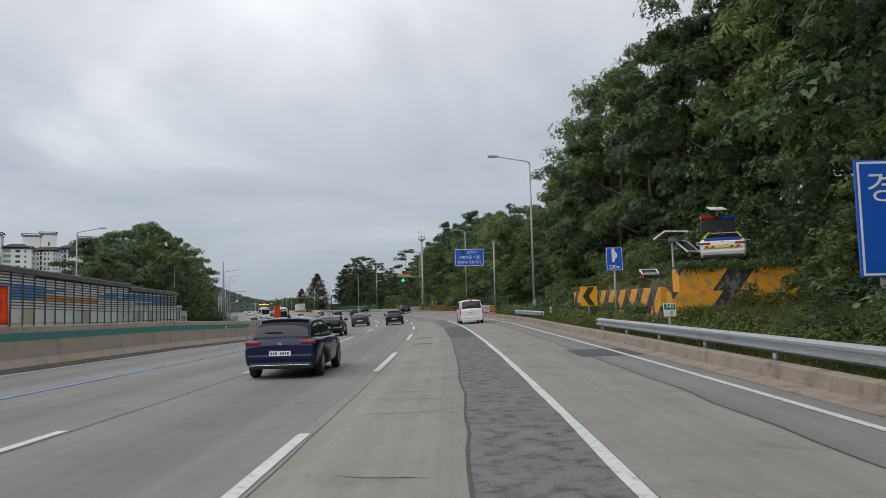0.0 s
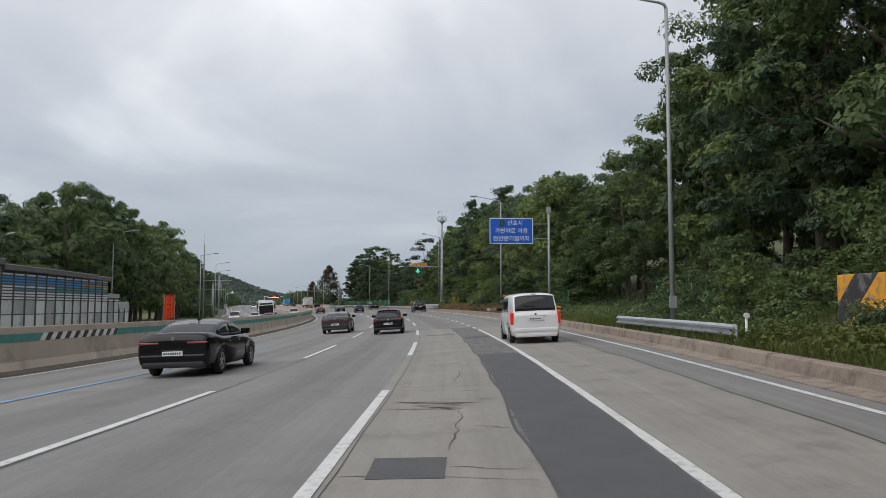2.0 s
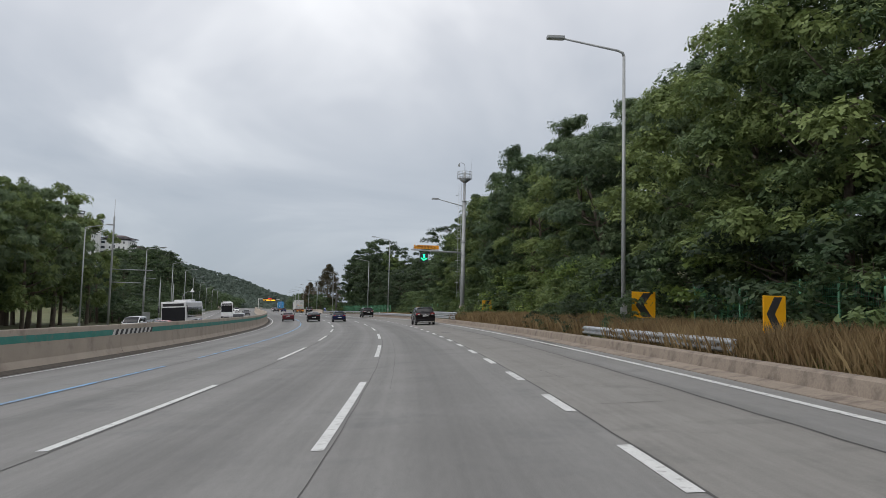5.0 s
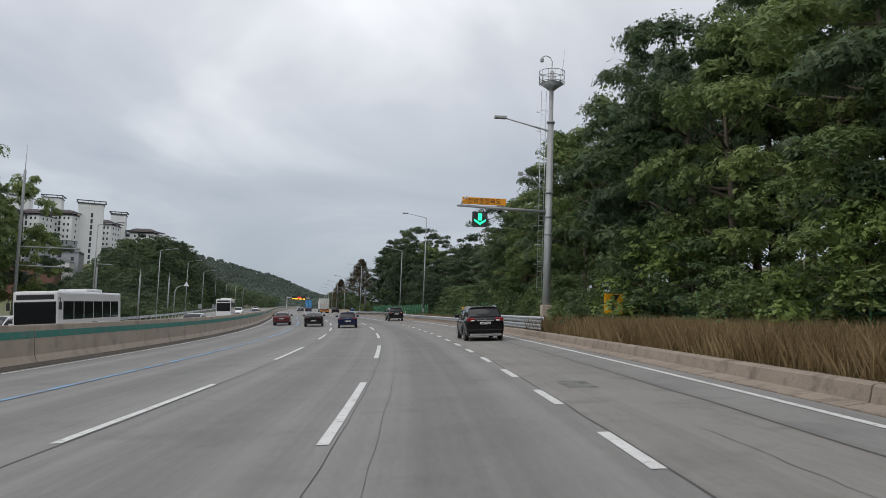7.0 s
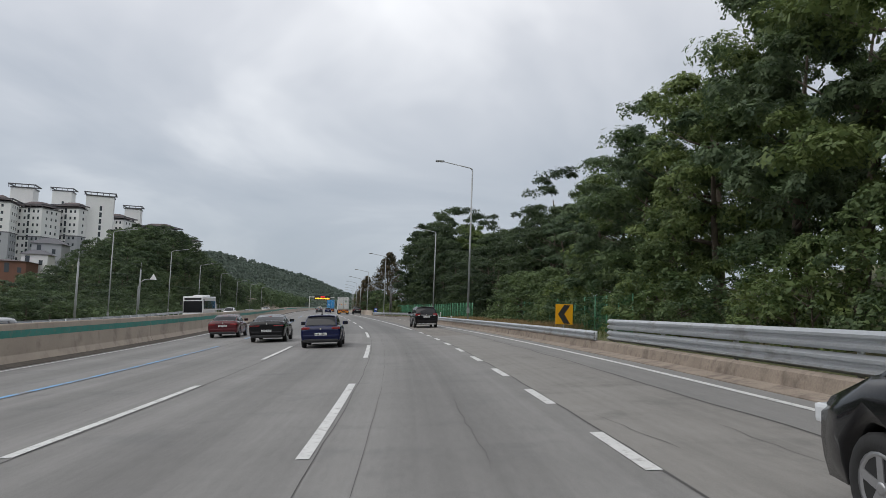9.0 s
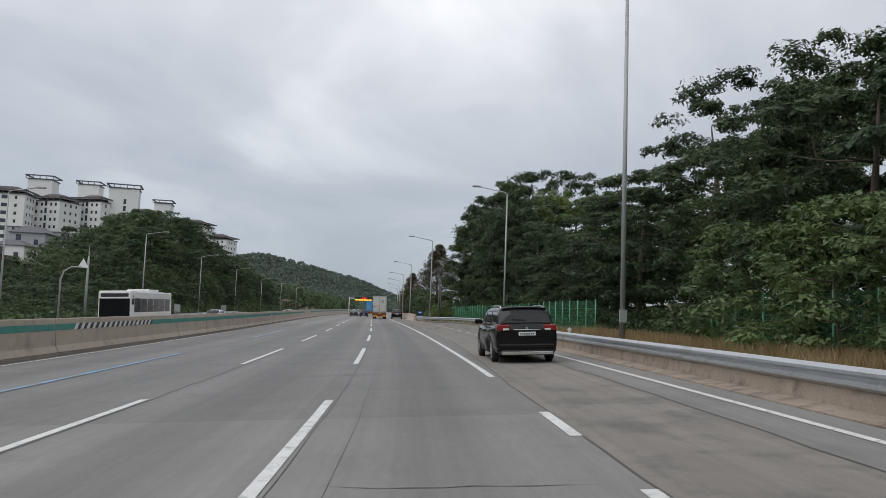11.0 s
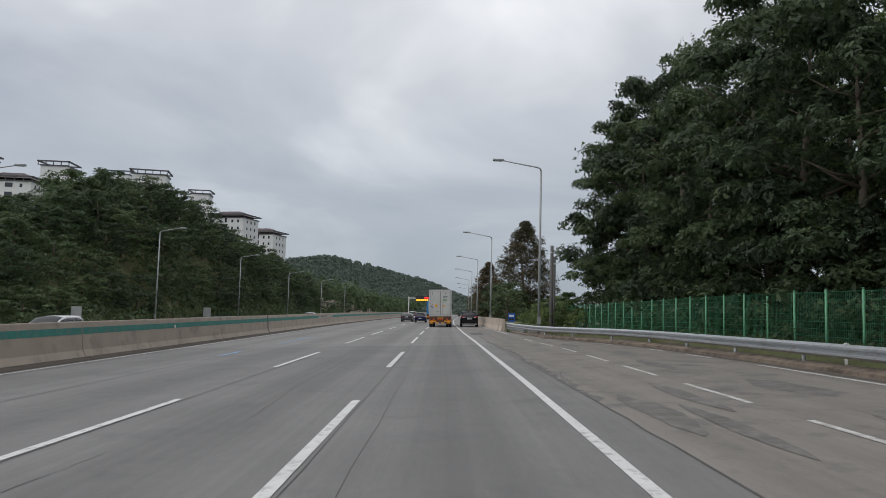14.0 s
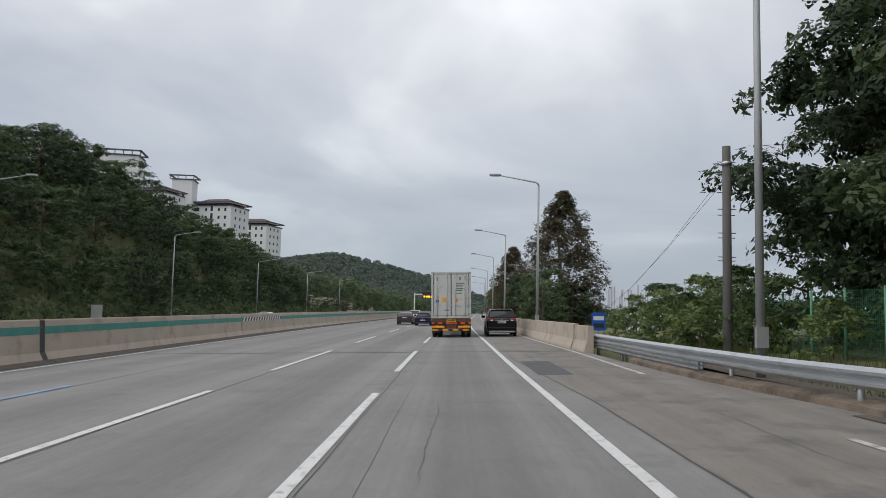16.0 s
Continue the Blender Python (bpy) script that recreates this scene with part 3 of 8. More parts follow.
for u in (-17.9, -21.3, -24.7):
    for k in range(24):
        strip("lane_dash", u - 0.075, u + 0.075, 16.6 * k, 16.6 * k + 8, PAINT, "white lane dash with worn edges", "road marking", z=PAINT_Z)
# dark joints between the paving strips
for f, a, b, w in ((wavy(LINE_L1 + 0.13, 0.035, 1.0), -40, 330, 0.0065), (wavy(LINE_L2 + 0.12, 0.04, 3.0), -40, 330, 0.011), (wavy(LINE_BLUE + 0.14, 0.04, 7.0), -40, 330, 0.012),
                   (seam_mid, -40, 74, 0.022), (seam_sh, -40, 216, 0.018), (seam_late, 74, 284, 0.016), (wavy(-1.1, 0.05, 9.0), 90, 300, 0.0028)):
    strip("road_joint", lambda s, f=f, w=w: f(s) - w, lambda s, f=f, w=w: f(s) + w, a, b, CRACK, "dark joint between paving strips", "road joint", z=0.005, step=1.0)


def patch(s0, s1, u0, u1, material=None, label="dark square asphalt patch in the lane"):
    ob = strip("road_patch", wavy(u0, 0.02, s0), wavy(u1, 0.02, s1), s0, s1, material or PATCH, label, "road patch", z=0.004, step=0.5)
    return ob


patch(30.0, 30.8, -1.32, -0.52)
patch(35.6, 36.5, -1.30, -0.58)
patch(34.6, 51.0, 0.34, 1.56)
patch(20.3, 23.3, 3.75, 5.9)
patch(60.5, 62.5, 0.4, 1.5)
patch(277.0, 281.8, 1.75, 2.6)
patch(65.0, 66.0, -1.3, 0.1, ASPHALT_ROUGH, "grey rough patch in the concrete lane")
patch(121.5, 122.8, 2.3, 2.9, ASPHALT_ROUGH, "grey rough patch in the shoulder lane")
strip("road_joint", -12, 4.4, 287.0, 287.25, CRACK, "dark steel expansion joint across the bridge", "road joint", z=0.005)



def crack(s0, u0, s1, u1, seed, w=0.012):
    """A jagged thin crack in the paving from one place to another."""
    r = random.Random(seed)
    n = max(4, int(math.hypot(s1 - s0, u1 - u0) / 0.25))
    bm = bmesh.new()
    prev = None
    ds, du = s1 - s0, u1 - u0
    ln = math.hypot(ds, du)
    ox = 0.0
    for k in range(n + 1):
        t = k / n
        ox = 0.75 * ox + r.uniform(-1, 1) * (0.028 if w < 0.0115 else 0.06)
        h = w * r.uniform(0.35, 1.0) * min(1.0, 4 * t + 0.2, 4 * (1 - t) + 0.2)
        s, u = s0 + ds * t - du / ln * ox, u0 + du * t + ds / ln * ox
        row = [bm.verts.new(P(s - du / ln * g, u + ds / ln * g, 0.005)) for g in (-h, h)]
        if prev:
            bm.faces.new((prev[0], prev[1], row[1], row[0]))
        prev = row
    tagged(bm_obj("road_crack", bm, CRACK), "thin dark crack in the worn paving", "road crack", kind="structure")


_r = random.Random(31)
for k in range(26):
    s = _r.uniform(4, 73)
    u = _r.uniform(-1.5, 0.1)
    crack(s, u, s + _r.uniform(-0.5, 0.5), min(0.2, u + _r.uniform(0.5, 1.5)), k, 0.014)
for k in range(10):
    s = _r.uniform(6, 70)
    u = _r.uniform(0.5, 1.4)
    crack(s, u, s + _r.uniform(1.0, 3.5), u + _r.uniform(-0.3, 0.3), 60 + k, 0.006)
for k in range(30):
    s = _r.uniform(84, 285)
    u = _r.choice((-3.4, 0.1, 0.4, 2.8, 3.4, -6.8)) + _r.uniform(-0.9, 0.9)
    crack(s, u, s + _r.uniform(1.5, 7.0), u + _r.uniform(-0.25, 0.25), 100 + k, 0.007)
for k in range(16):
    s = _r.uniform(84, 285)
    u = _r.choice((0.0, 3.0, -3.4))
    crack(s, u - _r.uniform(0.3, 1.4), s + _r.uniform(-0.3, 0.3), u + _r.uniform(0.3, 1.4), 160 + k, 0.012)

# slab joints and edges of old repairs in the concrete lane
for k, (a, u0, b, u1, w) in enumerate(((42.4, -1.7, 41.9, 0.25, 0.016), (40.0, -1.6, 39.8, -0.38, 0.02), (39.8, -0.38, 36.8, -0.44, 0.016), (36.0, -0.56, 35.9, 0.2, 0.012), (49.5, -1.5, 49.1, -0.45, 0.018),
                                       (45.8, -0.36, 43.4, -0.40, 0.016), (35.7, -1.65, 35.6, 0.25, 0.014), (30.0, -1.65, 29.8, 0.25, 0.014), (24.2, -1.65, 24.0, 0.25, 0.014), (18.4, -1.65, 18.2, 0.25, 0.014),
                                       (12.5, -1.65, 12.3, 0.25, 0.014), (54.5, -1.6, 54.2, 0.25, 0.016), (60.2, -1.6, 60.0, 0.25, 0.016), (66.0, -1.6, 65.8, 0.25, 0.016), (71.0, -1.6, 70.8, 0.25, 0.016))):
    crack(a, u0, b, u1, 300 + k, w)
for k in range(7):
    crack(40.9 - 0.15 * k, -1.5 + 0.1 * k, 40.5 - 0.12 * k, -0.1 - 0.05 * k, 330 + k, 0.03)
# torn seal along the outer lane's seam beside the lay-by
strip("road_patch", lambda s: wavy(2.36, 0.10, 41.0)(s) - 0.3 * smooth(255, 265, s), lambda s: wavy(2.36, 0.10, 41.0)(s) - 0.3 * smooth(255, 265, s) + 0.06 + 0.34 * abs(noise.noise(Vector((s * 0.9, 43, 0)))) + 0.10 * abs(noise.noise(Vector((s * 3.1, 44, 0)))), 240, 265, SEAL, "torn ragged strip of old asphalt seal", "road patch", z=0.004, step=0.25)
for k in range(12):
    s = 243 + 1.2 * k
    crack(s, 2.5, s + 2.0, 2.55 + 0.12 * math.sin(k * 1.7), 350 + k, 0.012)
strip("road_patch", lambda s: bay(s) + 0.02 + 0.12 * noise.noise(Vector((s * 0.6, 5, 1))), lambda s: bay(s) + 0.30, 214, 270, DIRT, "dark grit drifted along the kerb of the lay-by", "grit", z=0.013, step=0.5)
for k, (a, b, u, w) in enumerate(((222, 226, 5.6, 0.8), (227, 231, 6.6, 0.5), (233, 238, 5.9, 0.7), (240, 243.5, 6.4, 0.9), (246, 250, 5.7, 0.5), (252, 255, 6.2, 0.7), (258, 262, 5.4, 0.6),
                                  (236.5, 241, 3.0, 0.55), (238.5, 243, 4.1, 0.4), (235, 239.5, 3.6, 0.35), (100, 106, 5.0, 0.4), (104, 110, 5.3, 0.35))):
    grow = lambda s, a=a, b=b: math.sin(math.pi * min(1.0, max(0.0, (s - a) / (b - a)))) ** 0.7
    strip("road_patch", lambda s, u=u, w=w, g=grow, k=k: wavy(u, 0.3 * w, 50.0 + k)(s) - w * 0.5 * g(s), lambda s, u=u, w=w, g=grow, k=k: wavy(u, 0.3 * w, 50.0 + k)(s) + w * 0.5 * g(s) * (1 + 0.5 * noise.noise(Vector((s * 1.3, k, 0)))),
          a, b, STAIN, "dark stain on the worn paving", "stain", z=0.0065, step=0.25)

strip("verge", lambda s: bay(s) + 0.72, lambda s: bay(s) + 1.95 + 0.15 * noise.noise(Vector((s * 0.5, 9, 0))), 210, 281, DIRT, "bare brown soil under the guard rail", "soil", z=0.14, step=1.0)

# gutter and kerb along the wooded edge
KERB_PROFILE = [(0.0, -0.1), (0.0, 0.02), (0.42, 0.06), (0.47, 0.30), (0.52, 0.33), (0.72, 0.33), (0.74, -0.1)]
for a, b in ((-50, 66), (66.04, 118), (118.04, 166), (166.04, 212)):
    bm = bmesh.new()
    sweep(bm, [(u, z) for u, z in KERB_PROFILE], a, b, 2.0, u0=lambda s: 5.5 + 0.03 * noise.noise(Vector((s * 0.2, 8, 0))))
    tagged(bm_obj("kerb", bm, KERB), "stained concrete gutter and kerb", "kerb", kind="structure")
bm = bmesh.new()
sweep(bm, [(0, -0.1), (0.02, 0.10), (0.3, 0.17), (0.5, 0.12), (0.52, -0.1)], 213, 281, 1.5, u0=lambda s: bay(s) + 0.3 - 0.45 * smooth(270, 281, s))
tagged(bm_obj("kerb", bm, KERB_OLD), "broken low kerb round the lay-by", "kerb", kind="structure")

# ---------------------------------------------------------------- median barrier
BAR = [(-0.32, -0.1), (-0.32, 0.08), (-0.17, 0.36), (-0.10, 1.36), (-0.08, 1.39), (0.08, 1.39), (0.10, 1.36), (0.17, 0.36), (0.32, 0.08), (0.32, -0.1)]
MED_U = -13.42
edges = [-60, -12, 12.4, 36.5, 60.7, 84.9, 109.1, 133.3, 157.5, 181.7, 205.9, 230.1, 254.3, 282.6, 303.7, 327.9, 352, 400, 480, 640, 1000]
for k, (a, b) in enumerate(zip(edges, edges[1:])):
    bm = bmesh.new()
    sweep(bm, BAR, a + 0.03, b - (0.28 if b == 282.6 else 0.03), 2.0, u0=MED_U)
    barrier = tagged(bm_obj("median_barrier", bm, BARRIER), "stained concrete median barrier with a green band", "barrier", kind="structure")
    bm = bmesh.new()
    sweep(bm, [(0.134, 0.93), (0.139, 0.93), (0.122, 1.17), (0.117, 1.17)], a + 0.03, b - (0.28 if b == 282.6 else 0.03), 2.0, u0=MED_U)
    part("painted_band", bm, GREEN_STRIPE, barrier, "weathered green painted band")
    bm = bmesh.new()
    sweep(bm, [(0.30, -0.02), (0.62, 0.0), (0.60, 0.03), (0.32, 0.12)], a + 0.03, b - 0.03, 1.5, u0=MED_U)
    part("dirt", bm, DIRT, barrier, "dark grit drifted against the foot")
    if b == 282.6:
        bm = bmesh.new()
        sweep(bm, [(u * 0.93, z * 0.99) for u, z in BAR], b - 0.27, b + 0.02, 0.2, u0=MED_U)
        part("joint_cover", bm, BLACK_PAINT, barrier, "dark cover in the open joint")
    if k in (3, 10, 14, 12):
        s = a + 9.0
        bm = bmesh.new()
        m = at(s, MED_U + 0.16, 1.0)
        tube(bm, [m @ Vector((0, 0, 0)), m @ Vector((0.05, 0, 0))], 0.09, 12)
        part("reflector", bm, WHITE_PLASTIC, barrier, "round white reflector")
for a, b in ((207.5, 218.0), (304.0, 313.5), (52.0, 58.0), (108.0, 114.0)):
    n = int((b - a) / 0.62)
    sign = tagged(new("hazard_strip"), "black and white slanted hazard bars on the barrier", "hazard marking")
    sign.matrix_world = at(a, MED_U)
    for k in range(n):
        bm = bmesh.new()
        s0 = a + 0.62 * k
        for mi, o in ((0, 0.0), (1, 0.31)):
            vs = [bm.verts.new(sign.matrix_world.inverted() @ P(s0 + o + d, MED_U + (0.135 if z < 1.0 else 0.122) + 0.006, z)) for d, z in ((0, 0.93), (0.31, 0.93), (0.56, 1.17), (0.25, 1.17))]
            bm.faces.new(vs).material_index = mi
        part("bar", bm, [WHITE_PAINT, BLACK_PAINT], sign)

# ---------------------------------------------------------------- bridge parapet past the lay-by
bm = bmesh.new()
sweep(bm, [(-0.22, -0.1), (-0.2, 0.1), (-0.1, 0.4), (-0.08, 0.95), (0.12, 0.95), (0.14, -0.4)], 286.2, 288.8, 1.0, u0=lambda s: parapet_u(s) + 0.03)
sweep(bm, [(-0.22, -0.1), (-0.2, 0.1), (-0.1, 0.4), (-0.08, 1.0), (0.12, 1.0), (0.14, -0.4)], 288.86, 420, 3.0, u0=parapet_u)
tagged(bm_obj("parapet", bm, BARRIER), "pale concrete bridge parapet", "barrier", kind="structure")

# ---------------------------------------------------------------- trees and undergrowth


ROUND = lambda t: math.sin(math.pi * (0.12 + 0.83 * t)) ** 0.7
SPREAD = lambda t: (0.45 + 0.55 * math.sin(math.pi * min(1, 0.1 + 0.85 * t))) * (1 - 0.55 * max(0, t - 0.75) / 0.25)


def leaf_mesh(name, pos, nrm, size, aspect, rng, material):
    """One mesh of folded leaves: pos, nrm are n x 3."""
    n = len(pos)
    nrm = nrm / np.linalg.norm(nrm, axis=1)[:, None]
    ref = rng.normal(size=(n, 3))
    tx = np.cross(nrm, ref)
    tx /= np.linalg.norm(tx, axis=1)[:, None] + 1e-9
    ty = np.cross(nrm, tx)
    sz = size * rng.uniform(0.55, 1.25, n)[:, None]
    L, W = sz * aspect * 0.5, sz * 0.5
    bend = nrm * sz * 0.18
    v = np.stack([pos - tx * L, pos + tx * L * 0.35 - ty * W + bend, pos + tx * L * 0.65 + ty * W], 1).reshape(-1, 3)
    tri = np.arange(n * 3).reshape(n, 3)
    me = bpy.data.meshes.new(name)
    me.from_pydata(v.tolist(), [], tri.tolist())
    me.materials.append(material)
    return me


def crown_points(rng, h, r, base, clumps, per, profile, flat=0.75, taper=False):
    """Leaf places and normals on many overlapping clumps inside an envelope."""
    P_, N_ = [], []
    boughs = []
    if profile in (ROUND, SPREAD):
        n = 15
        for k in range(n):
            t = (k + 0.5 + rng.uniform(-0.3, 0.3)) / n
            a = 2.4 * k + rng.uniform(-0.5, 0.5)
            d = r * profile(t) * rng.uniform(0.45, 0.9)
            boughs.append((np.array([d * math.cos(a), d * math.sin(a), base + (h - base) * (0.04 + 0.9 * t)]), r * rng.uniform(0.34, 0.56) * (1.0 - 0.35 * t)))
    for k in range(clumps):
        t = rng.uniform(0, 1) ** 0.9
        rad = r * profile(t)
        a = rng.uniform(0, 2 * math.pi)
        d = rad * math.sqrt(rng.uniform(0.12, 1.0))
        c = np.array([d * math.cos(a), d * math.sin(a), base + (h - base) * t])
        cr = r * rng.uniform(0.13, 0.30)
        if boughs and k % 7:
            c0, br = boughs[k % len(boughs)]
            w = rng.normal(size=3)
            w /= np.linalg.norm(w)
            w[2] = abs(w[2]) * 0.75 - 0.2
            c = c0 + w * br * rng.uniform(0.5, 1.1)
            cr = r * rng.uniform(0.10, 0.22)
        if taper:
            cr *= 0.3 + 0.5 * min(1.0, profile(t) / 0.7)
        c[2] = min(c[2], h - cr * 0.5)
        v = rng.normal(size=(per, 3))
        v /= np.linalg.norm(v, axis=1)[:, None]
        v[:, 2] = np.where(v[:, 2] < -0.35, -v[:, 2], v[:, 2])
        rr = cr * rng.uniform(0.45, 1.08, per)[:, None]
        P_.append(c + v * rr * np.array([1, 1, flat]))
        N_.append(v + rng.normal(size=(per, 3)) * 0.42 + np.array([0, 0, 0.4]))
    return np.concatenate(P_), np.concatenate(N_)


def limbs(rng, h, r, base, n, thick):
    bm = bmesh.new()
    lean = rng.normal(size=2) * 0.04 * h
    top = Vector((lean[0], lean[1], h * 0.78))
    mid = Vector((lean[0] * 0.3 + rng.normal() * 0.1, lean[1] * 0.3, h * 0.4))
    tube(bm, [(0, 0, -0.6), (0, 0, 0.2), mid, top], [thick * 1.5, thick * 1.1, thick * 0.75, thick * 0.15], 8)
    for k in range(n):
        t = rng.uniform(0.25, 0.8)
        p0 = Vector((0, 0, 0.2)).lerp(mid, t / 0.45) if t < 0.45 else mid.lerp(top, (t - 0.45) / 0.55)
        a = rng.uniform(0, 2 * math.pi)
        ln = r * rng.uniform(0.4, 0.72)
        p2 = p0 + Vector((math.cos(a) * ln, math.sin(a) * ln, ln * rng.uniform(0.2, 0.6)))
        p1 = p0.lerp(p2, 0.5) + Vector((0, 0, -0.06 * ln))
        w = thick * (1 - t) * 0.6 + 0.03
        tube(bm, [p0, p1, p2], [w, w * 0.6, w * 0.15], 5)
    return bm


def tree_kind(seed, name, h, r, base, clumps, per, leaf, aspect, material, profile, label, thick=0.2, flat=0.75, nl=9, category="tree", trunk=True):
    rng = np.random.default_rng(seed)
    root = tagged(new(name), label, category)
    if trunk:
        part("trunk", limbs(rng, h, r, base, nl, thick), BARK, root, "grey-brown trunk with limbs")
    else:
        part("stem", limbs(rng, h * 0.8, r * 0.7, base, 6, 0.035), BARK, root, "thin woody stems")
    p, n = crown_points(rng, h, r, base, clumps, per, profile, flat, profile is EGG)
    cr = new("crown" if trunk else "foliage", leaf_mesh("crown", p, n, leaf, aspect, rng, material))
    cr.parent = root
    return root


EGG = lambda t: 0.78 + 0.22 * math.sin(math.pi * min(1, t / 0.6) * 0.5) if t < 0.4 else 0.96 * max(0.0, 1 - (t - 0.4) / 0.6) ** 0.72 + 0.02
DOME = lambda t: 0.9 if t < 0.35 else 0.9 * math.sqrt(max(0.0, 1 - ((t - 0.35) / 0.68) ** 2))
MOUND = lambda t: math.sqrt(max(0.02, 1 - t * t))

LBL = "leafy broadleaf tree on the wooded bank"
near_kinds = [
    tree_kind(11, "broadleaf_tree", 14, 4.2, 1.6, 126, 96, 0.28, 1.7, LEAF, ROUND, LBL, 0.22),
    tree_kind(12, "broadleaf_tree", 14, 4.8, 1.2, 130, 96, 0.29, 1.6, LEAF, SPREAD, LBL, 0.24),
    tree_kind(13, "acacia_tree", 14, 4.4, 2.4, 118, 104, 0.28, 2.2, LEAF_BLUE, SPREAD, "tall feathery acacia on the wooded bank", 0.22, 0.55, 12),
    tree_kind(14, "broadleaf_tree", 14, 4.4, 1.0, 126, 96, 0.29, 1.6, LEAF_LIGHT, ROUND, "light green broadleaf tree on the wooded bank", 0.2),
]
deep_kinds = [
    tree_kind(15, "acacia_tree", 14, 4.6, 1.4, 130, 104, 0.27, 2.0, LEAF_DEEP, SPREAD, "dark green acacia beside the lay-by", 0.22, 0.6, 12),
    tree_kind(17, "acacia_tree", 14, 4.6, 3.4, 84, 92, 0.25, 2.2, LEAF_DEEP, SPREAD, "tall dark acacia with an open crown beside the lay-by", 0.24, 0.5, 16),
    tree_kind(16, "broadleaf_tree", 14, 4.4, 1.0, 140, 104, 0.275, 1.6, LEAF_DEEP, ROUND, "dark green broadleaf tree beside the lay-by", 0.2),
]
mid_kinds = [
    tree_kind(21, "broadleaf_tree", 14, 4.6, 2.5, 80, 54, 0.52, 1.5, LEAF, ROUND, LBL, 0.25, nl=5),
    tree_kind(22, "acacia_tree", 14, 5.0, 3.0, 80, 54, 0.50, 1.8, LEAF_BLUE, SPREAD, "tall feathery acacia on the wooded bank", 0.25, 0.6, 6),
    tree_kind(23, "broadleaf_tree", 14, 4.6, 2.0, 80, 54, 0.52, 1.5, LEAF_LIGHT, SPREAD, "light green broadleaf tree on the wooded bank", 0.25, nl=5),
]
low_kinds = [
    tree_kind(31, "hill_tree", 11, 5.2, 0.0, 50, 44, 0.64, 1.4, LEAF_FAR, DOME, "dense green tree on the far hillside", 0.25, nl=3),
    tree_kind(32, "hill_tree", 11, 5.6, 0.0, 50, 44, 0.64, 1.4, LEAF_DEEP, DOME, "dense green tree on the far hillside", 0.25, nl=3),
    tree_kind(33, "hill_tree", 11, 5.0, 0.0, 50, 44, 0.64, 1.5, LEAF_FAR, DOME, "dark green tree on the far hillside", 0.25, nl=3),
]
bush_kinds = [
    tree_kind(41, "shrub", 3.0, 1.9, 0.0, 36, 54, 0.19, 1.6, LEAF, MOUND, "dense green shrub beside the road", trunk=False, category="shrub"),
    tree_kind(42, "shrub", 3.0, 1.8, 0.0, 36, 54, 0.19, 1.6, LEAF_LIGHT, MOUND, "light green shrub beside the road", trunk=False, category="shrub"),
    tree_kind(44, "tall_shrub", 5.0, 2.4, 0.0, 66, 54, 0.20, 1.6, LEAF, MOUND, "tall dense shrub at the wood's edge", trunk=False, category="shrub"),
    tree_kind(45, "shrub", 3.0, 1.9, 0.0, 40, 80, 0.15, 1.8, LEAF_DEEP, MOUND, "dark green shrub behind the fence", trunk=False, category="shrub"),
    tree_kind(43, "vine_thicket", 3.0, 2.2, 0.0, 44, 110, 0.16, 1.2, LEAF_VINE, MOUND, "thicket buried under broad-leaved vines", trunk=False, category="vines"),
]
ALL_KINDS = deep_kinds + near_kinds + mid_kinds + low_kinds + bush_kinds


def plant(kinds, s, u, height, rng, wide=1.0, group=""):
    """A copy of one of the kinds with its foot on the ground, its height in metres."""
    src = kinds[int(rng.integers(len(kinds)))]
    if kinds[0] is bush_kinds[0] and height > 3.3:
        src = bush_kinds[2]
    base_h = {"shrub": 3.0, "tall_shrub": 5.0, "vine_thicket": 3.0, "hill_tree": 11.0}.get(src.name.split(".")[0], 14.0)
    k = height / base_h
    w = k ** 0.6 * wide * rng.uniform(0.88, 1.14)
    z = relief(s, u)
    m = Matrix.Translation(P(s, u, z - 0.03)) @ Matrix.Rotation(rng.uniform(0, 2 * math.pi), 4, "Z")
    ob = copy_thing(src, m)
    ob.scale = (w, w, k)
    if group:
        ob["group"] = group
    return ob


rng = np.random.default_rng(7)
FRONT = [(-40, 15), (16, 15.5), (26, 17.6), (44, 17.6), (50, 16), (58, 14.4), (66, 13), (72, 12), (78, 11), (100, 11.2), (112, 13), (126, 14.6), (150, 15), (165, 15.2), (176, 13.6), (188, 11), (196, 10), (202, 9.6), (214, 9.2), (224, 7.8), (238, 8.6), (246, 11), (254, 15.2), (276, 15.2), (287, 12)]
BANK = "trees on the wooded bank"
s = -30.0
while s < 283:
    u = 13.4 + rng.uniform(-0.8, 1.2) + 2.8 * smooth(14, 21, s) * (1 - smooth(38, 52, s))
    plant(deep_kinds[::2] if s > 197 else near_kinds if s > 5 else mid_kinds, s, u, knots(FRONT, s) * rng.uniform(0.86, 1.1), rng, group=BANK)
    s += rng.uniform(3.6, 5.2)
for u0, step, kinds, k in ((18.5, 5.5, mid_kinds, 1.05), (24.5, 6.5, mid_kinds, 1.05)):
    s = -34.0
    while s < (279 if u0 < 20 else 66):
        plant(kinds, s, u0 + rng.uniform(-1.6, 1.6), max(10.5 - 3.8 * smooth(190, 215, s), knots(FRONT, s)) * (k - 0.15 * smooth(190, 215, s)) * rng.uniform(0.85, 1.12), rng, group=BANK)
        s += step * rng.uniform(0.8, 1.2)
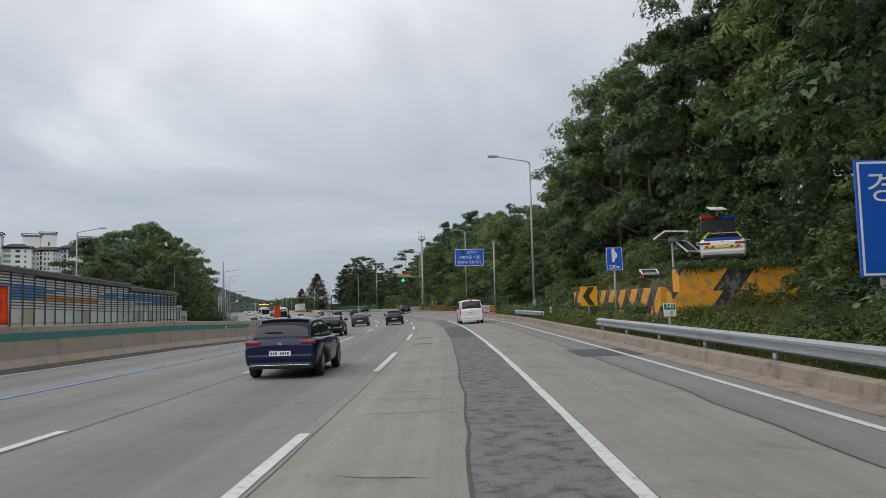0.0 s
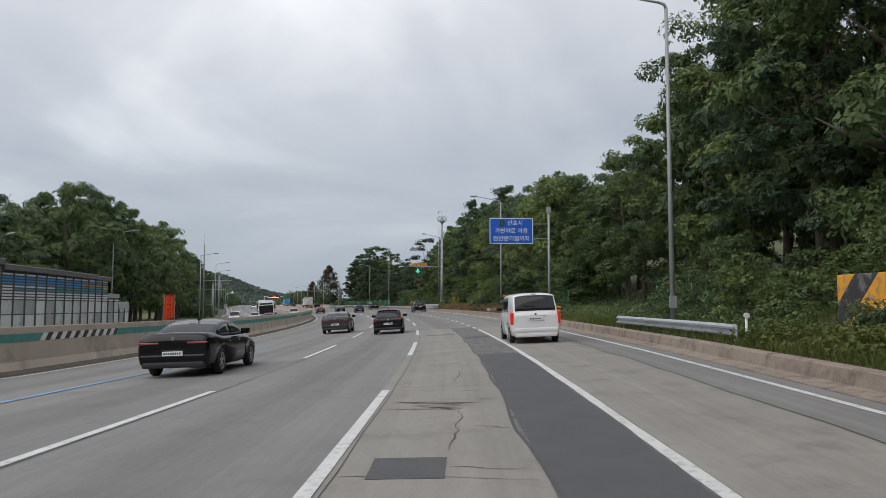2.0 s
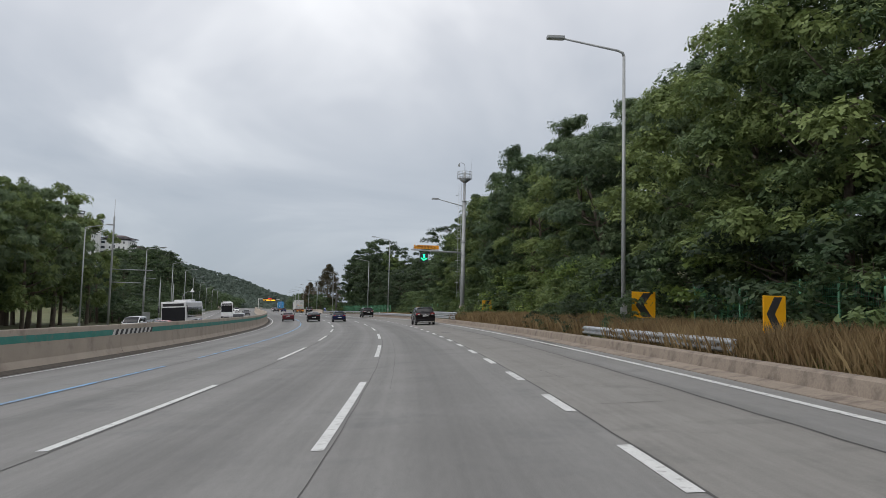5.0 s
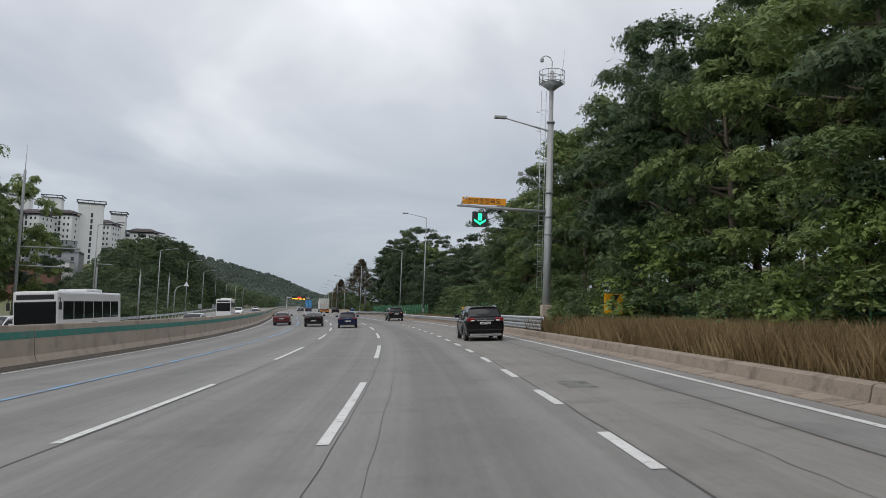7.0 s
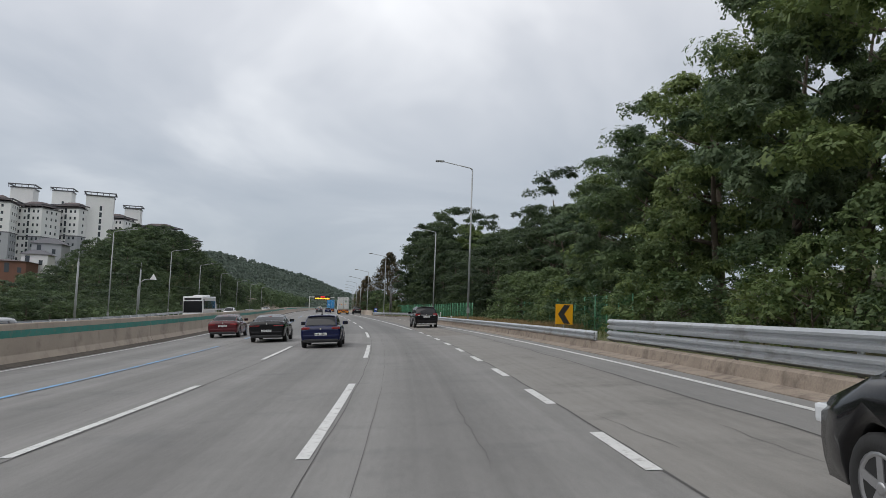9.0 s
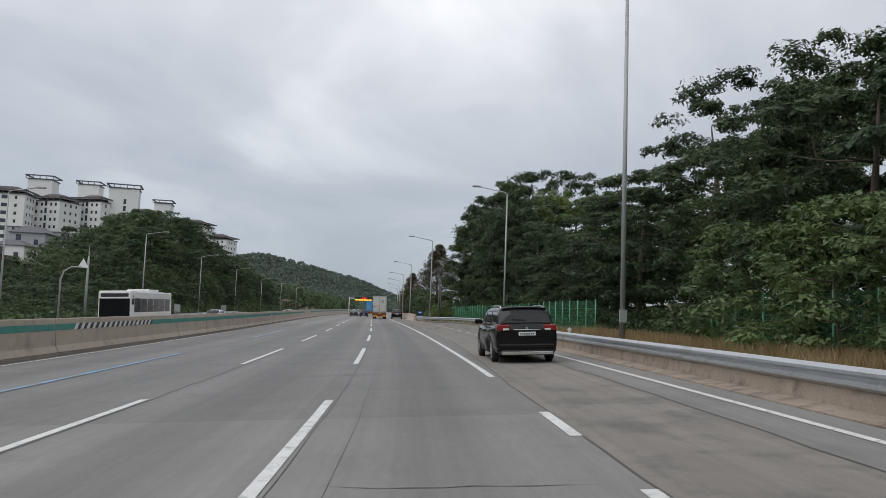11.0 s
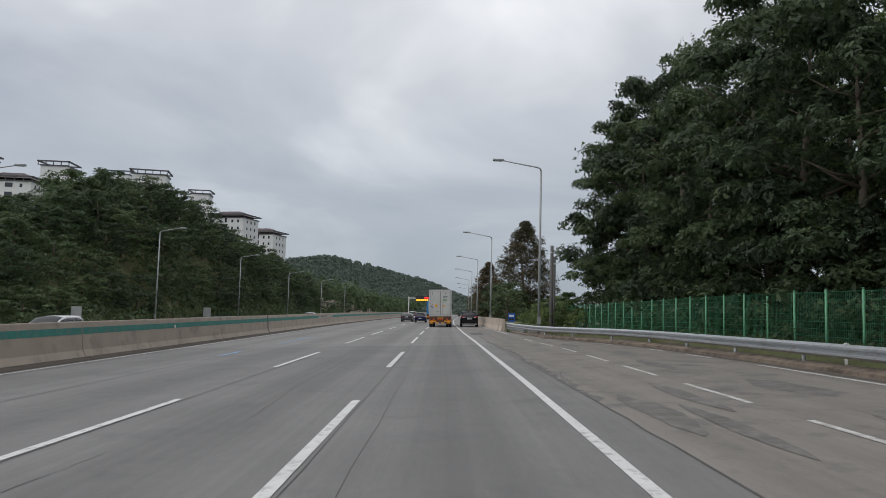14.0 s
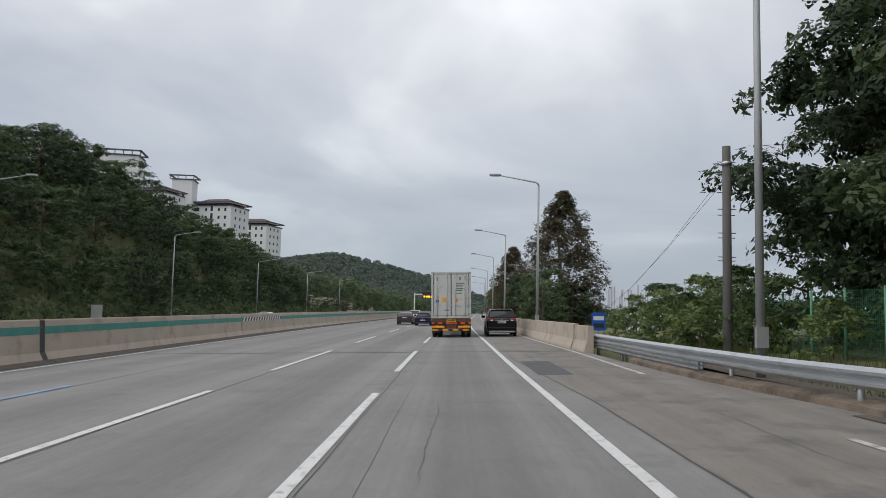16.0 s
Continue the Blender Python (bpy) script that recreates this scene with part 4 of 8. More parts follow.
for s, u, h in ((280, 16.8, 20.5), (282.5, 13.9, 16.4), (267.4, 18.8, 19.6), (274, 18, 20.5), (227, 23.0, 18.5), (222.5, 27.0, 17.0), (285, 15.6, 12), (253, 19.5, 16.4), (245, 20.5, 13.2), (238, 21.5, 11.8), (277, 13.4, 17.8)):
    plant(deep_kinds[1:2] if h > 17 else deep_kinds, s, u, h, rng, 1.0, BANK)
for s, u, h in ((148.4, 13.4, 18.4), (141.0, 17.0, 18.6), (133.5, 18.5, 15.0), (152, 17.0, 17.5), (118, 18.0, 14.0)):
    plant(near_kinds[2:3], s, u, h, rng, 0.7 if s == 148.4 else 0.85, BANK)
for s, u, h in ((62.5, 13.5, 17.0), (57.0, 14.6, 18.0)):
    plant(near_kinds[:1], s, u, h, rng, 0.95, BANK)
for s, u, h in ((17.0, 12.0, 5.2), (12.5, 11.0, 4.8), (101.5, 12.0, 12.5), (96.0, 12.2, 13.5), (107.0, 12.6, 11.0), (86, 11.8, 6.0), (99, 11.5, 5.5), (126, 11.2, 6.5)):
    plant(near_kinds[3:], s, u, h, rng, 1.0, BANK)
# undergrowth along the verge
s = 50.0
while s < 200:
    if not (64 < s < 83) and not (96 < s < 101):
        plant(bush_kinds[:2], s, 10.3 + rng.uniform(-0.7, 0.9), rng.uniform(2.0, 4.2), rng, 1.1, "shrubs on the verge")
    s += rng.uniform(1.7, 2.8)
for s, u, h, w in ((101.5, 11.8, 4.2, 1.3), (88, 11.5, 4.4, 1.3), (112, 10.8, 3.6, 1.2), (118, 10.6, 4.2, 1.2), (125, 10.6, 3.8, 1.2), (137, 10.6, 4.4, 1.3)):
    plant(bush_kinds[4:], s, u, h, rng, w, "vine thickets on the verge")
for s, u, h, w in ((106.2, 6.7, 1.9, 0.8), (107.4, 6.9, 1.6, 0.7), (110.6, 6.75, 1.5, 0.8), (115.0, 6.7, 1.1, 0.6), (93, 10.8, 4.0, 1.3), (97, 10.9, 4.4, 1.3), (104, 10.6, 4.0, 1.3), (109, 10.4, 3.4, 1.2), (139.3, 7.2, 1.7, 0.8)):
    plant(bush_kinds[3:4], s, u, h, rng, w, "shrubs on the verge")
for s, u, h in ( (141, 7.4, 2.1), (143, 7.2, 1.7), (283, 7.6, 1.7), (285.5, 7.4, 1.9), (102.3, 7.5, 1.6), (113.5, 8.4, 2.6), (116.5, 8.2, 2.4), (119.5, 9.0, 3.0), (288, 7.8, 1.8), (290.5, 7.2, 1.5), (281, 8.4, 1.7), (293, 7.0, 1.2), (284, 8.9, 2.5), (287, 9.0, 2.7), (290, 8.4, 2.5), (293, 8.0, 2.1), (281.5, 9.2, 2.3), (286, 8.1, 2.0), (288.5, 8.0, 2.2), (285, 9.6, 2.9), (278, 9.2, 1.6), (287.5, 9.6, 2.5)):
    plant(bush_kinds[:2], s, u, h, rng, 0.9, "shrubs on the verge")
for s in range(250, 288, 3):
    plant(bush_kinds[3:4], s + rng.uniform(-1, 1), 12.6 + rng.uniform(-0.4, 0.8), rng.uniform(4.0, 6.0), rng, 1.2, "shrubs on the verge")
for s in range(206, 282, 3):
    plant(bush_kinds[3:4], s + rng.uniform(-1, 1), 12.0 + rng.uniform(-0.4, 1.0), rng.uniform(2.2, 4.0), rng, 1.15, "shrubs on the verge")
# shrubs on the bank round the blocks
for s, u, h in ((14, 8.0, 1.5), (17, 8.4, 0.8), (12, 9.5, 3.2), (20, 10.8, 1.1), (34, 9.3, 1.2), (29, 7.8, 0.9), (38, 9.6, 1.3), (8, 9.2, 3.6), (16, 11.5, 3.4), (22, 13.5, 3.4), (14, 10.5, 2.6), (16, 10.8, 2.4), (10, 11.0, 3.6), (19, 13, 4.2), (25, 14.2, 3.6), (36, 12.2, 3.2), (40, 12.4, 3.4), (44, 12.2, 3.2), (48, 11.6, 3.0), (33, 14.6, 3.6), (34, 9.9, 0.8), (37, 10.6, 1.8), (40.5, 10.7, 2.0), (43, 10.9, 2.2), (45.5, 11.4, 2.8), (48, 10.2, 1.8), (51, 10.4, 2.4), (29, 14.6, 4.4), (31.5, 15.4, 5.0), (36, 15.2, 4.6), (27.5, 15.5, 4.6), (39, 14.4, 4.6), (24, 12.4, 2.0), (21, 12.2, 2.6), (42, 14.8, 4.4), (25, 17, 5), (42, 10.4, 1.6), (35, 13, 3), (46, 10.8, 2.2), (12, 8.2, 1.6), (5, 8.4, 1.6)):
    plant(bush_kinds[:2], s, u, h, rng, 1.0, "shrubs on the verge")
# oncoming side: trees behind the sound wall, then the wooded hill
s = 98.0
while s < 205:
    for u0 in (-41, -47, -54):
        if s < {-41: 98, -47: 117, -54: 142}[u0]:
            continue
        plant(mid_kinds, s + rng.uniform(-1.5, 1.5), u0 + rng.uniform(-1.5, 1.5), knots([(100, 14), (120, 19), (190, 20), (205, 14)], s) * rng.uniform(0.8, 1.05), rng, group="trees behind the sound wall")
    s += 6.2
for u0, first, tall in ((-35.4, 208, 0.75), (-38.8, 210, 0.9), (-42.6, 209, 1.0), (-47, 262, 1.15), (-52.5, 266, 1.15), (-59, 272, 1.15)):
    s = float(first)
    while s < 466:
        k = knots([(208, 0.75), (262, 0.72), (300, 0.85), (317, 1.12), (336, 1.12), (352, 1.0), (390, 1.0), (466, 0.9)], s)
        plant(low_kinds, s + rng.uniform(-1.2, 1.2), u0 + rng.uniform(-0.9, 0.9), rng.uniform(4.6, 6.4) * tall * k, rng, 1.05, group="trees on the far hillside")
        s += rng.uniform(4.2, 5.8)
# trees past the lay-by
poplar = tree_kind(51, "conifer", 18, 3.9, 0.6, 420, 56, 0.27, 1.5, LEAF_BROWN, EGG, "tall rusty-green conifer beside the bridge", 0.25, 1.7)
poplar.matrix_world = Matrix.Translation(P(361, 13.6, -3.0))
poplar.scale = (1.75, 1.75, 1.24)
second = copy_thing(poplar, Matrix.Translation(P(374, 7.5, -3.0)))
second.scale = (1.2, 1.2, 0.85)
for s in range(346, 540, 8):
    for u0 in (8.5, 15):
        if u0 > 8 and s < 352 and u0 < 20 and s > 330 and u0 > 12:
            continue
        k = 0.42 if s < 345 else 0.62
        if s < 340 and u0 > 10:
            continue
        plant(low_kinds, s + rng.uniform(-3, 3), u0 + rng.uniform(-1, 1.5), rng.uniform(8.5, 11) * k + 3.0 * smooth(380, 480, s), rng, group="trees past the bridge")
for k in ALL_KINDS:
    for o in (*k.children, k):
        bpy.data.objects.remove(o)


# low growth that hides the soil of the slopes
def undergrowth(name, n, s_range, u_fn, h, rad, leaf, per, material, seed, label):
    r = np.random.default_rng(seed)
    pts, nrm = [], []
    for k in range(n):
        s = r.uniform(*s_range)
        u = u_fn(s, r)
        c = np.array(P(s, u, relief(s, u)))
        v = r.normal(size=(per, 3)); v /= np.linalg.norm(v, axis=1)[:, None]
        v[:, 2] = np.abs(v[:, 2])
        q = r.uniform(0.6, 1.3)
        pts.append(c + v * np.array([rad, rad, h]) * q * r.uniform(0.7, 1.05, (per, 1)))
        nrm.append(v + r.normal(size=(per, 3)) * 0.45)
    me = leaf_mesh(name, np.concatenate(pts), np.concatenate(nrm), leaf, 1.5, r, material)
    tagged(new(name, me), label, "undergrowth", kind="stuff")


undergrowth("undergrowth", 1150, (235, 440), lambda s, r: -32.6 - 14 * r.uniform() ** 1.2, 2.0, 2.0, 0.48, 50, LEAF_FAR, 91, "dense low growth on the far hillside")
undergrowth("undergrowth", 420, (24, 66), lambda s, r: r.uniform(10.8, 22) if s > 36 else r.uniform(14.2, 22), 0.9, 1.0, 0.16, 60, LEAF, 92, "dense low growth under the trees")
undergrowth("undergrowth", 900, (5, 48), lambda s, r: 6.9 + 1.7 * r.uniform(), 0.55, 0.5, 0.10, 46, GRASS_GREEN, 94, "low weeds and creepers in front of the blocks")
undergrowth("undergrowth", 260, (48, 84), lambda s, r: r.uniform(8.2, 11.5), 0.8, 0.9, 0.13, 60, LEAF, 95, "dense low growth under the trees")
undergrowth("undergrowth", 420, (60, 286), lambda s, r: r.uniform(10.6, 15), 1.2, 1.2, 0.15, 70, LEAF, 93, "dense low growth under the trees")


# creepers that hang over the edges of the blocks
def creeper(name, runs, material, seed, label, leaf=0.10):
    r = np.random.default_rng(seed)
    pts, nrm = [], []
    for s0, u0, s1, u1, z, h, n in runs:
        for k in range(n):
            t = r.uniform()
            if noise.noise(Vector((s0 + (s1 - s0) * t, u0 + (u1 - u0) * t, z)) * 0.9) < -0.12:
                continue
            c = np.array(P(s0 + (s1 - s0) * t, u0 + (u1 - u0) * t, z + h * r.uniform(-0.5, 0.5)))
            v = r.normal(size=(34, 3)); v /= np.linalg.norm(v, axis=1)[:, None]
            pts.append(c + v * np.array([0.26, 0.26, 0.20]) * r.uniform(0.5, 1.25))
            nrm.append(v + r.normal(size=(34, 3)) * 0.5 + np.array([0, -0.3, 0.3]))
    tagged(new(name, leaf_mesh(name, np.concatenate(pts), np.concatenate(nrm), leaf, 1.5, r, material)), label, "creepers", kind="stuff")


creeper("creepers", ((28.0, 8.2, 45.5, 8.0, 1.05, 0.30, 520), (26.45, 8.7, 26.45, 15.5, 1.74, 0.16, 150), (26.7, 8.7, 26.7, 15.5, 2.60, 0.20, 260), (27.2, 8.9, 32.0, 9.0, 2.6, 0.4, 60)), LEAF, 97, "green creepers between the blocks")
creeper("creepers", ((26.3, 8.6, 26.3, 15.5, 0.75, 0.5, 260), (26.2, 10.2, 26.2, 15.0, 1.2, 0.7, 90), (28.0, 7.95, 45.0, 7.75, 0.55, 0.5, 480)), GRASS_GREEN, 98, "weeds and creepers in front of the blocks")


# grass and weeds
def blades(name, n, s_range, u_fn, height, material, seed, label, lean=0.26, dens=None):
    r = np.random.default_rng(seed)
    v, f = [], []
    while len(f) < n:
        s = r.uniform(*s_range)
        if dens and r.uniform() > dens(s):
            continue
        u = u_fn(s, r)
        p = P(s, u, relief(s, u) - 0.02)
        h = height * r.uniform(0.45, 1.15)
        a = r.uniform(0, 2 * math.pi)
        w = 0.006 + 0.006 * h
        dx, dy = math.cos(a) * w, math.sin(a) * w
        lx, ly = max(-1.4, min(1.4, r.normal())) * lean * h, max(-1.4, min(1.4, r.normal())) * lean * h
        i = len(v)
        mx, my = p.x + lx * 0.4, p.y + ly * 0.4
        v += [(p.x - dx, p.y - dy, p.z), (mx + dx, my + dy, p.z + h * 0.5), (p.x + lx, p.y + ly, p.z + h * 0.97)]
        f.append((i, i + 1, i + 2))
    me = bpy.data.meshes.new(name)
    me.from_pydata(v, [], f)
    me.materials.append(material)
    tagged(new(name, me), label, "grass", kind="stuff")


blades("dry_grass", 16120, (84, 101), lambda s, r: r.uniform(6.35, 8.6), 0.85, GRASS_DRY, 1, "tall dry straw-coloured grass on the verge")
blades("dry_grass", 34520, (104, 147), lambda s, r: r.uniform(6.3, 9.2), 0.95, GRASS_DRY, 2, "tall dry straw-coloured grass on the verge")
blades("dry_grass", 21080, (178, 214), lambda s, r: r.uniform(6.3, 9.6), 0.55, GRASS_DRY, 3, "tall dry straw-coloured grass on the verge", dens=lambda s: 0.4 + 0.6 * smooth(185, 190, s) * (1 - smooth(206, 212, s)))
blades("weeds", 37200, (4, 66), lambda s, r: 6.35 + 3.6 * r.uniform() ** 1.3, 0.42, GRASS_GREEN, 4, "green weeds on the roadside bank")
blades("weeds", 12400, (64, 116), lambda s, r: r.uniform(6.5, 10), 0.4, GRASS_GREEN, 5, "green weeds on the roadside bank")
blades("weeds", 16120, (168, 290), lambda s, r: max(6.3, (bay(s) if 208 < s < 275 else 5.9) + 0.55) + 2.6 * r.uniform() ** 2, 0.35, GRASS_GREEN, 6, "green weeds along the guard rail")
blades("weeds", 9920, (8, 48), lambda s, r: r.uniform(9.5, 14), 0.5, GRASS_GREEN, 8, "green weeds on top of the bank")

# ---------------------------------------------------------------- roadside things


def thing(name, m, label, category, group=""):
    ob = tagged(new(name), label, category, group)
    ob.matrix_world = m
    return ob


def cyl(bm, p0, p1, r, sides=12, r1=None, mi=0):
    tube(bm, [p0, p1], [r, r if r1 is None else r1], sides, mi)


def plate(bm, x0, x1, z0, z1, y, d=0.03, mi=0):
    box(bm, x0, x1, y, y + d, z0, z1, mi)


def rbox(bm, x0, x1, y0, y1, z0, z1, r=0.03, mi=0):
    """A box with chamfered long edges."""
    b2 = bmesh.new()
    box(b2, x0, x1, y0, y1, z0, z1)
    bmesh.ops.bevel(b2, geom=b2.edges[:], offset=r, segments=2, affect="EDGES", profile=0.6)
    off = len(bm.verts)
    vs = [bm.verts.new(v.co) for v in b2.verts]
    b2.verts.index_update()
    for f in b2.faces:
        nf = bm.faces.new([vs[v.index] for v in f.verts])
        nf.material_index = mi
        nf.smooth = False
    b2.free()


def words(text, size, material, parent, m, label="", name="lettering", align="CENTER"):
    """Raised lettering in the built-in font, as a mesh part."""
    cu = bpy.data.curves.new("lettering", "FONT")
    cu.body, cu.size, cu.align_x, cu.align_y, cu.extrude = text, size, align, "CENTER", 0.004
    cu.resolution_u = 3
    tmp = bpy.data.objects.new("tmp", cu)
    scene.collection.objects.link(tmp)
    me = bpy.data.meshes.new_from_object(tmp)
    bpy.data.objects.remove(tmp)
    me.materials.clear()
    me.materials.append(material)
    ob = new(name, me)
    ob.parent = parent
    ob.matrix_local = m
    if label:
        ob["label"] = label
    return ob


# a face seen from the road's start: x to the right, z up, towards the viewer
FACE = Matrix.Rotation(radians(90), 4, "X")


def W_PROFILE(top, h=0.33, d=0.085):
    """W-beam section (u, z), its waves towards the road at negative u."""
    z = top
    return [(0, z), (-d * 0.35, z - 0.02), (-d, z - 0.06), (-d, z - 0.105), (-d * 0.1, z - h * 0.44), (-d * 0.1, z - h * 0.56), (-d, z - h + 0.105), (-d, z - h + 0.06), (-d * 0.35, z - h + 0.02), (0, z - h),
            (0.012, z - h), (0.012 - d * 0.25, z - h + 0.03), (0.014 - d, z - h + 0.07), (0.014 - d, z - h + 0.095), (0.014 - d * 0.1, z - h * 0.54), (0.014 - d * 0.1, z - h * 0.46), (0.014 - d, z - 0.095), (0.014 - d, z - 0.07), (0.012 - d * 0.25, z - 0.03), (0.012, z)]


def guard_rail(s0, s1, u0, tops, label, end_plate=False, post_step=4.0, thick=0.33):
    f = u0 if callable(u0) else (lambda s: u0)
    root = thing("guard_rail", at(s0, f(s0)), label, "guard rail")
    inv = root.matrix_world.inverted()
    for top in tops:
        n = max(1, int(round((s1 - s0) / 4.0)))
        for k in range(n):
            a, b = s0 + (s1 - s0) * k / n, s0 + (s1 - s0) * (k + 1) / n + (0.25 if k < n - 1 else 0)
            bm = bmesh.new()
            lap = 0.006 * (k % 2)
            sweep(bm, [(u - lap, z) for u, z in W_PROFILE(top, thick)], a, b, 1.3, u0=f)
            for v in bm.verts:
                v.co = inv @ v.co
            part("beam", bm, STEEL, root)
    n = max(1, int(round((s1 - s0) / post_step)))
    for k in range(n + 1):
        s = s0 + 0.3 + (s1 - s0 - 0.6) * k / n
        bm = bmesh.new()
        m = inv @ at(s, f(s) + 0.1)
        g = max(relief(s, f(s) + 0.1), 0.0) if f(s) > 6.2 else 0.0
        top = max(tops) * SURVEY
        cyl(bm, m @ Vector((0, 0, g - 0.3)), m @ Vector((0, 0, top - 0.02)), 0.06, 10)
        part("post", bm, STEEL, root)
        for t in tops:
            bm = bmesh.new()
            box(bm, -0.11, -0.04, -0.06, 0.06, (t - 0.28) * SURVEY, (t - 0.06) * SURVEY, m=m)
            part("block_out", bm, STEEL, root)
    if end_plate:
        for s in (s0,):
            bm = bmesh.new()
            m = inv @ at(s, f(s))
            z = max(tops) * SURVEY
            for k in range(7):
                x0 = -0.32 + 0.09 * k
                vs = [m @ Vector(p) for p in ((-0.3, -0.03, z - 0.72 + 0.11 * k), (0.25, -0.03, z - 0.92 + 0.11 * k + 0.12), (0.25, -0.03, z - 0.81 + 0.11 * k + 0.12), (-0.3, -0.03, z - 0.61 + 0.11 * k))]
                fce = bm.faces.new([bm.verts.new(v) for v in vs])
                fce.material_index = k % 2
            box(bm, -0.32, 0.27, -0.025, 0.0, z - 0.76, z + 0.02, 1, m)
            part("end_plate", bm, [YELLOW_PAINT, BLACK_PAINT], root, "yellow and black striped end plate")
    return root


guard_rail(-40, 30.2, 6.35, [0.78], "grey steel guard rail on the kerb")
guard_rail(47.6, 58.5, lambda s: 6.75 - 0.025 * (s - 47.6), [0.76], "short grey steel guard rail with a bent end")
guard_rail(69.8, 81.0, lambda s: 6.05, [1.12, 0.76], "double-height steel guard rail with a striped end", True)
guard_rail(91.0, 104.0, 6.45, [0.68], "weathered steel guard rail in dry grass")
guard_rail(143.5, 165.0, 6.3, [1.05, 0.68], "double-height steel guard rail by the mast")


def long_rail(s):
    return knots([(158, 6.0), (206, 5.95), (213, 5.95), (218, 6.5), (222, 7.3), (227, 8.35), (231, 8.95), (238, 9.05), (246, 8.95), (252, 8.75), (258, 8.5), (262, 7.9), (266, 6.8), (269, 5.95), (272.5, 5.4), (279, 5.1), (287, 4.95)], s)


guard_rail(165.5, 287, long_rail, [0.66], "long bright steel guard rail round the lay-by")
guard_rail(276, 287, lambda s: long_rail(s) + 0.02, [0.40], "lower steel guard rail beam before the parapet", thick=0.28)
guard_rail(176, 330, -29.6, [0.85], "grey steel guard rail of the oncoming carriageway")


def street_lamp(s, u, h, arm, side=-1, group="street lamps", base=None, r=0.10):
    """Tapered pole with a slightly raised arm towards the road and a flat head."""
    z0 = (relief(s, u) if base is None else base) * SURVEY
    root = thing("street_lamp", at(s, u, z0 / SURVEY), "grey steel street lamp with a single arm", "street lamp", group)
    bm = bmesh.new()
    tube(bm, [(0, 0, -0.2), (0, 0, h - 0.15)], [r, r * 0.62], 12)
    part("pole", bm, POLE, root)
    bm = bmesh.new()
    rbox(bm, -0.2, 0.2, -0.2, 0.2, -0.25, 0.06, 0.03)
    part("base_plate", bm, BARRIER, root, "concrete footing")
    bm = bmesh.new()
    tube(bm, [(0, 0, h - 0.2), (side * 0.05, 0, h - 0.03), (side * 0.25, 0, h + 0.06), (side * arm, 0, h + 0.18 * arm)], [r * 0.6, r * 0.6, r * 0.5, r * 0.38], 10)
    part("arm", bm, POLE, root)
    bm = bmesh.new()
    x0, x1 = sorted((side * (arm - 0.1), side * (arm + 0.65)))
    z = h + 0.18 * arm
    rbox(bm, x0, x1, -0.15, 0.15, z - 0.05, z + 0.09, 0.03)
    head = part("lamp_head", bm, POLE, root)
    bm = bmesh.new()
    box(bm, x0 + 0.08, x1 - 0.1, -0.1, 0.1, z - 0.065, z - 0.045)
    part("lens", bm, LENS, head, "clear unlit lens")
    bm = bmesh.new()
    box(bm, -r * 1.25, r * 1.25, -r * 1.3, 0.0, 0.9, 1.35)
    part("service_door", bm, POLE, root)
    return root


for s, u, h in ((54.3, 7.3, 12.4), (103.3, 7.8, 12.1), (201.2, 7.0, 13.8), (241.3, 9.9, 12.5), (274.5, 5.95, 11.6)):
    street_lamp(s, u, h, 2.7)
for s, u, h in ((304.4, 4.68, 10.0), (331, 4.2, 9.5), (358, 3.95, 9.3), (389, 3.75, 9.2), (420, 3.7, 9.2), (452, 3.7, 9.2)):
    street_lamp(s, u, h, 2.6, base=0.0)
for s in (77, 119, 160, 198, 240, 277, 308, 339, 371, 404, 438):
    street_lamp(s, -32.0 if s > 130 else -35.6, knots([(119, 12.4), (277, 12.2), (308, 11.1), (339, 10.3), (371, 9.3), (440, 9.0)], s), 2.4, side=1, group="street lamps of the oncoming carriageway", base=0.0)


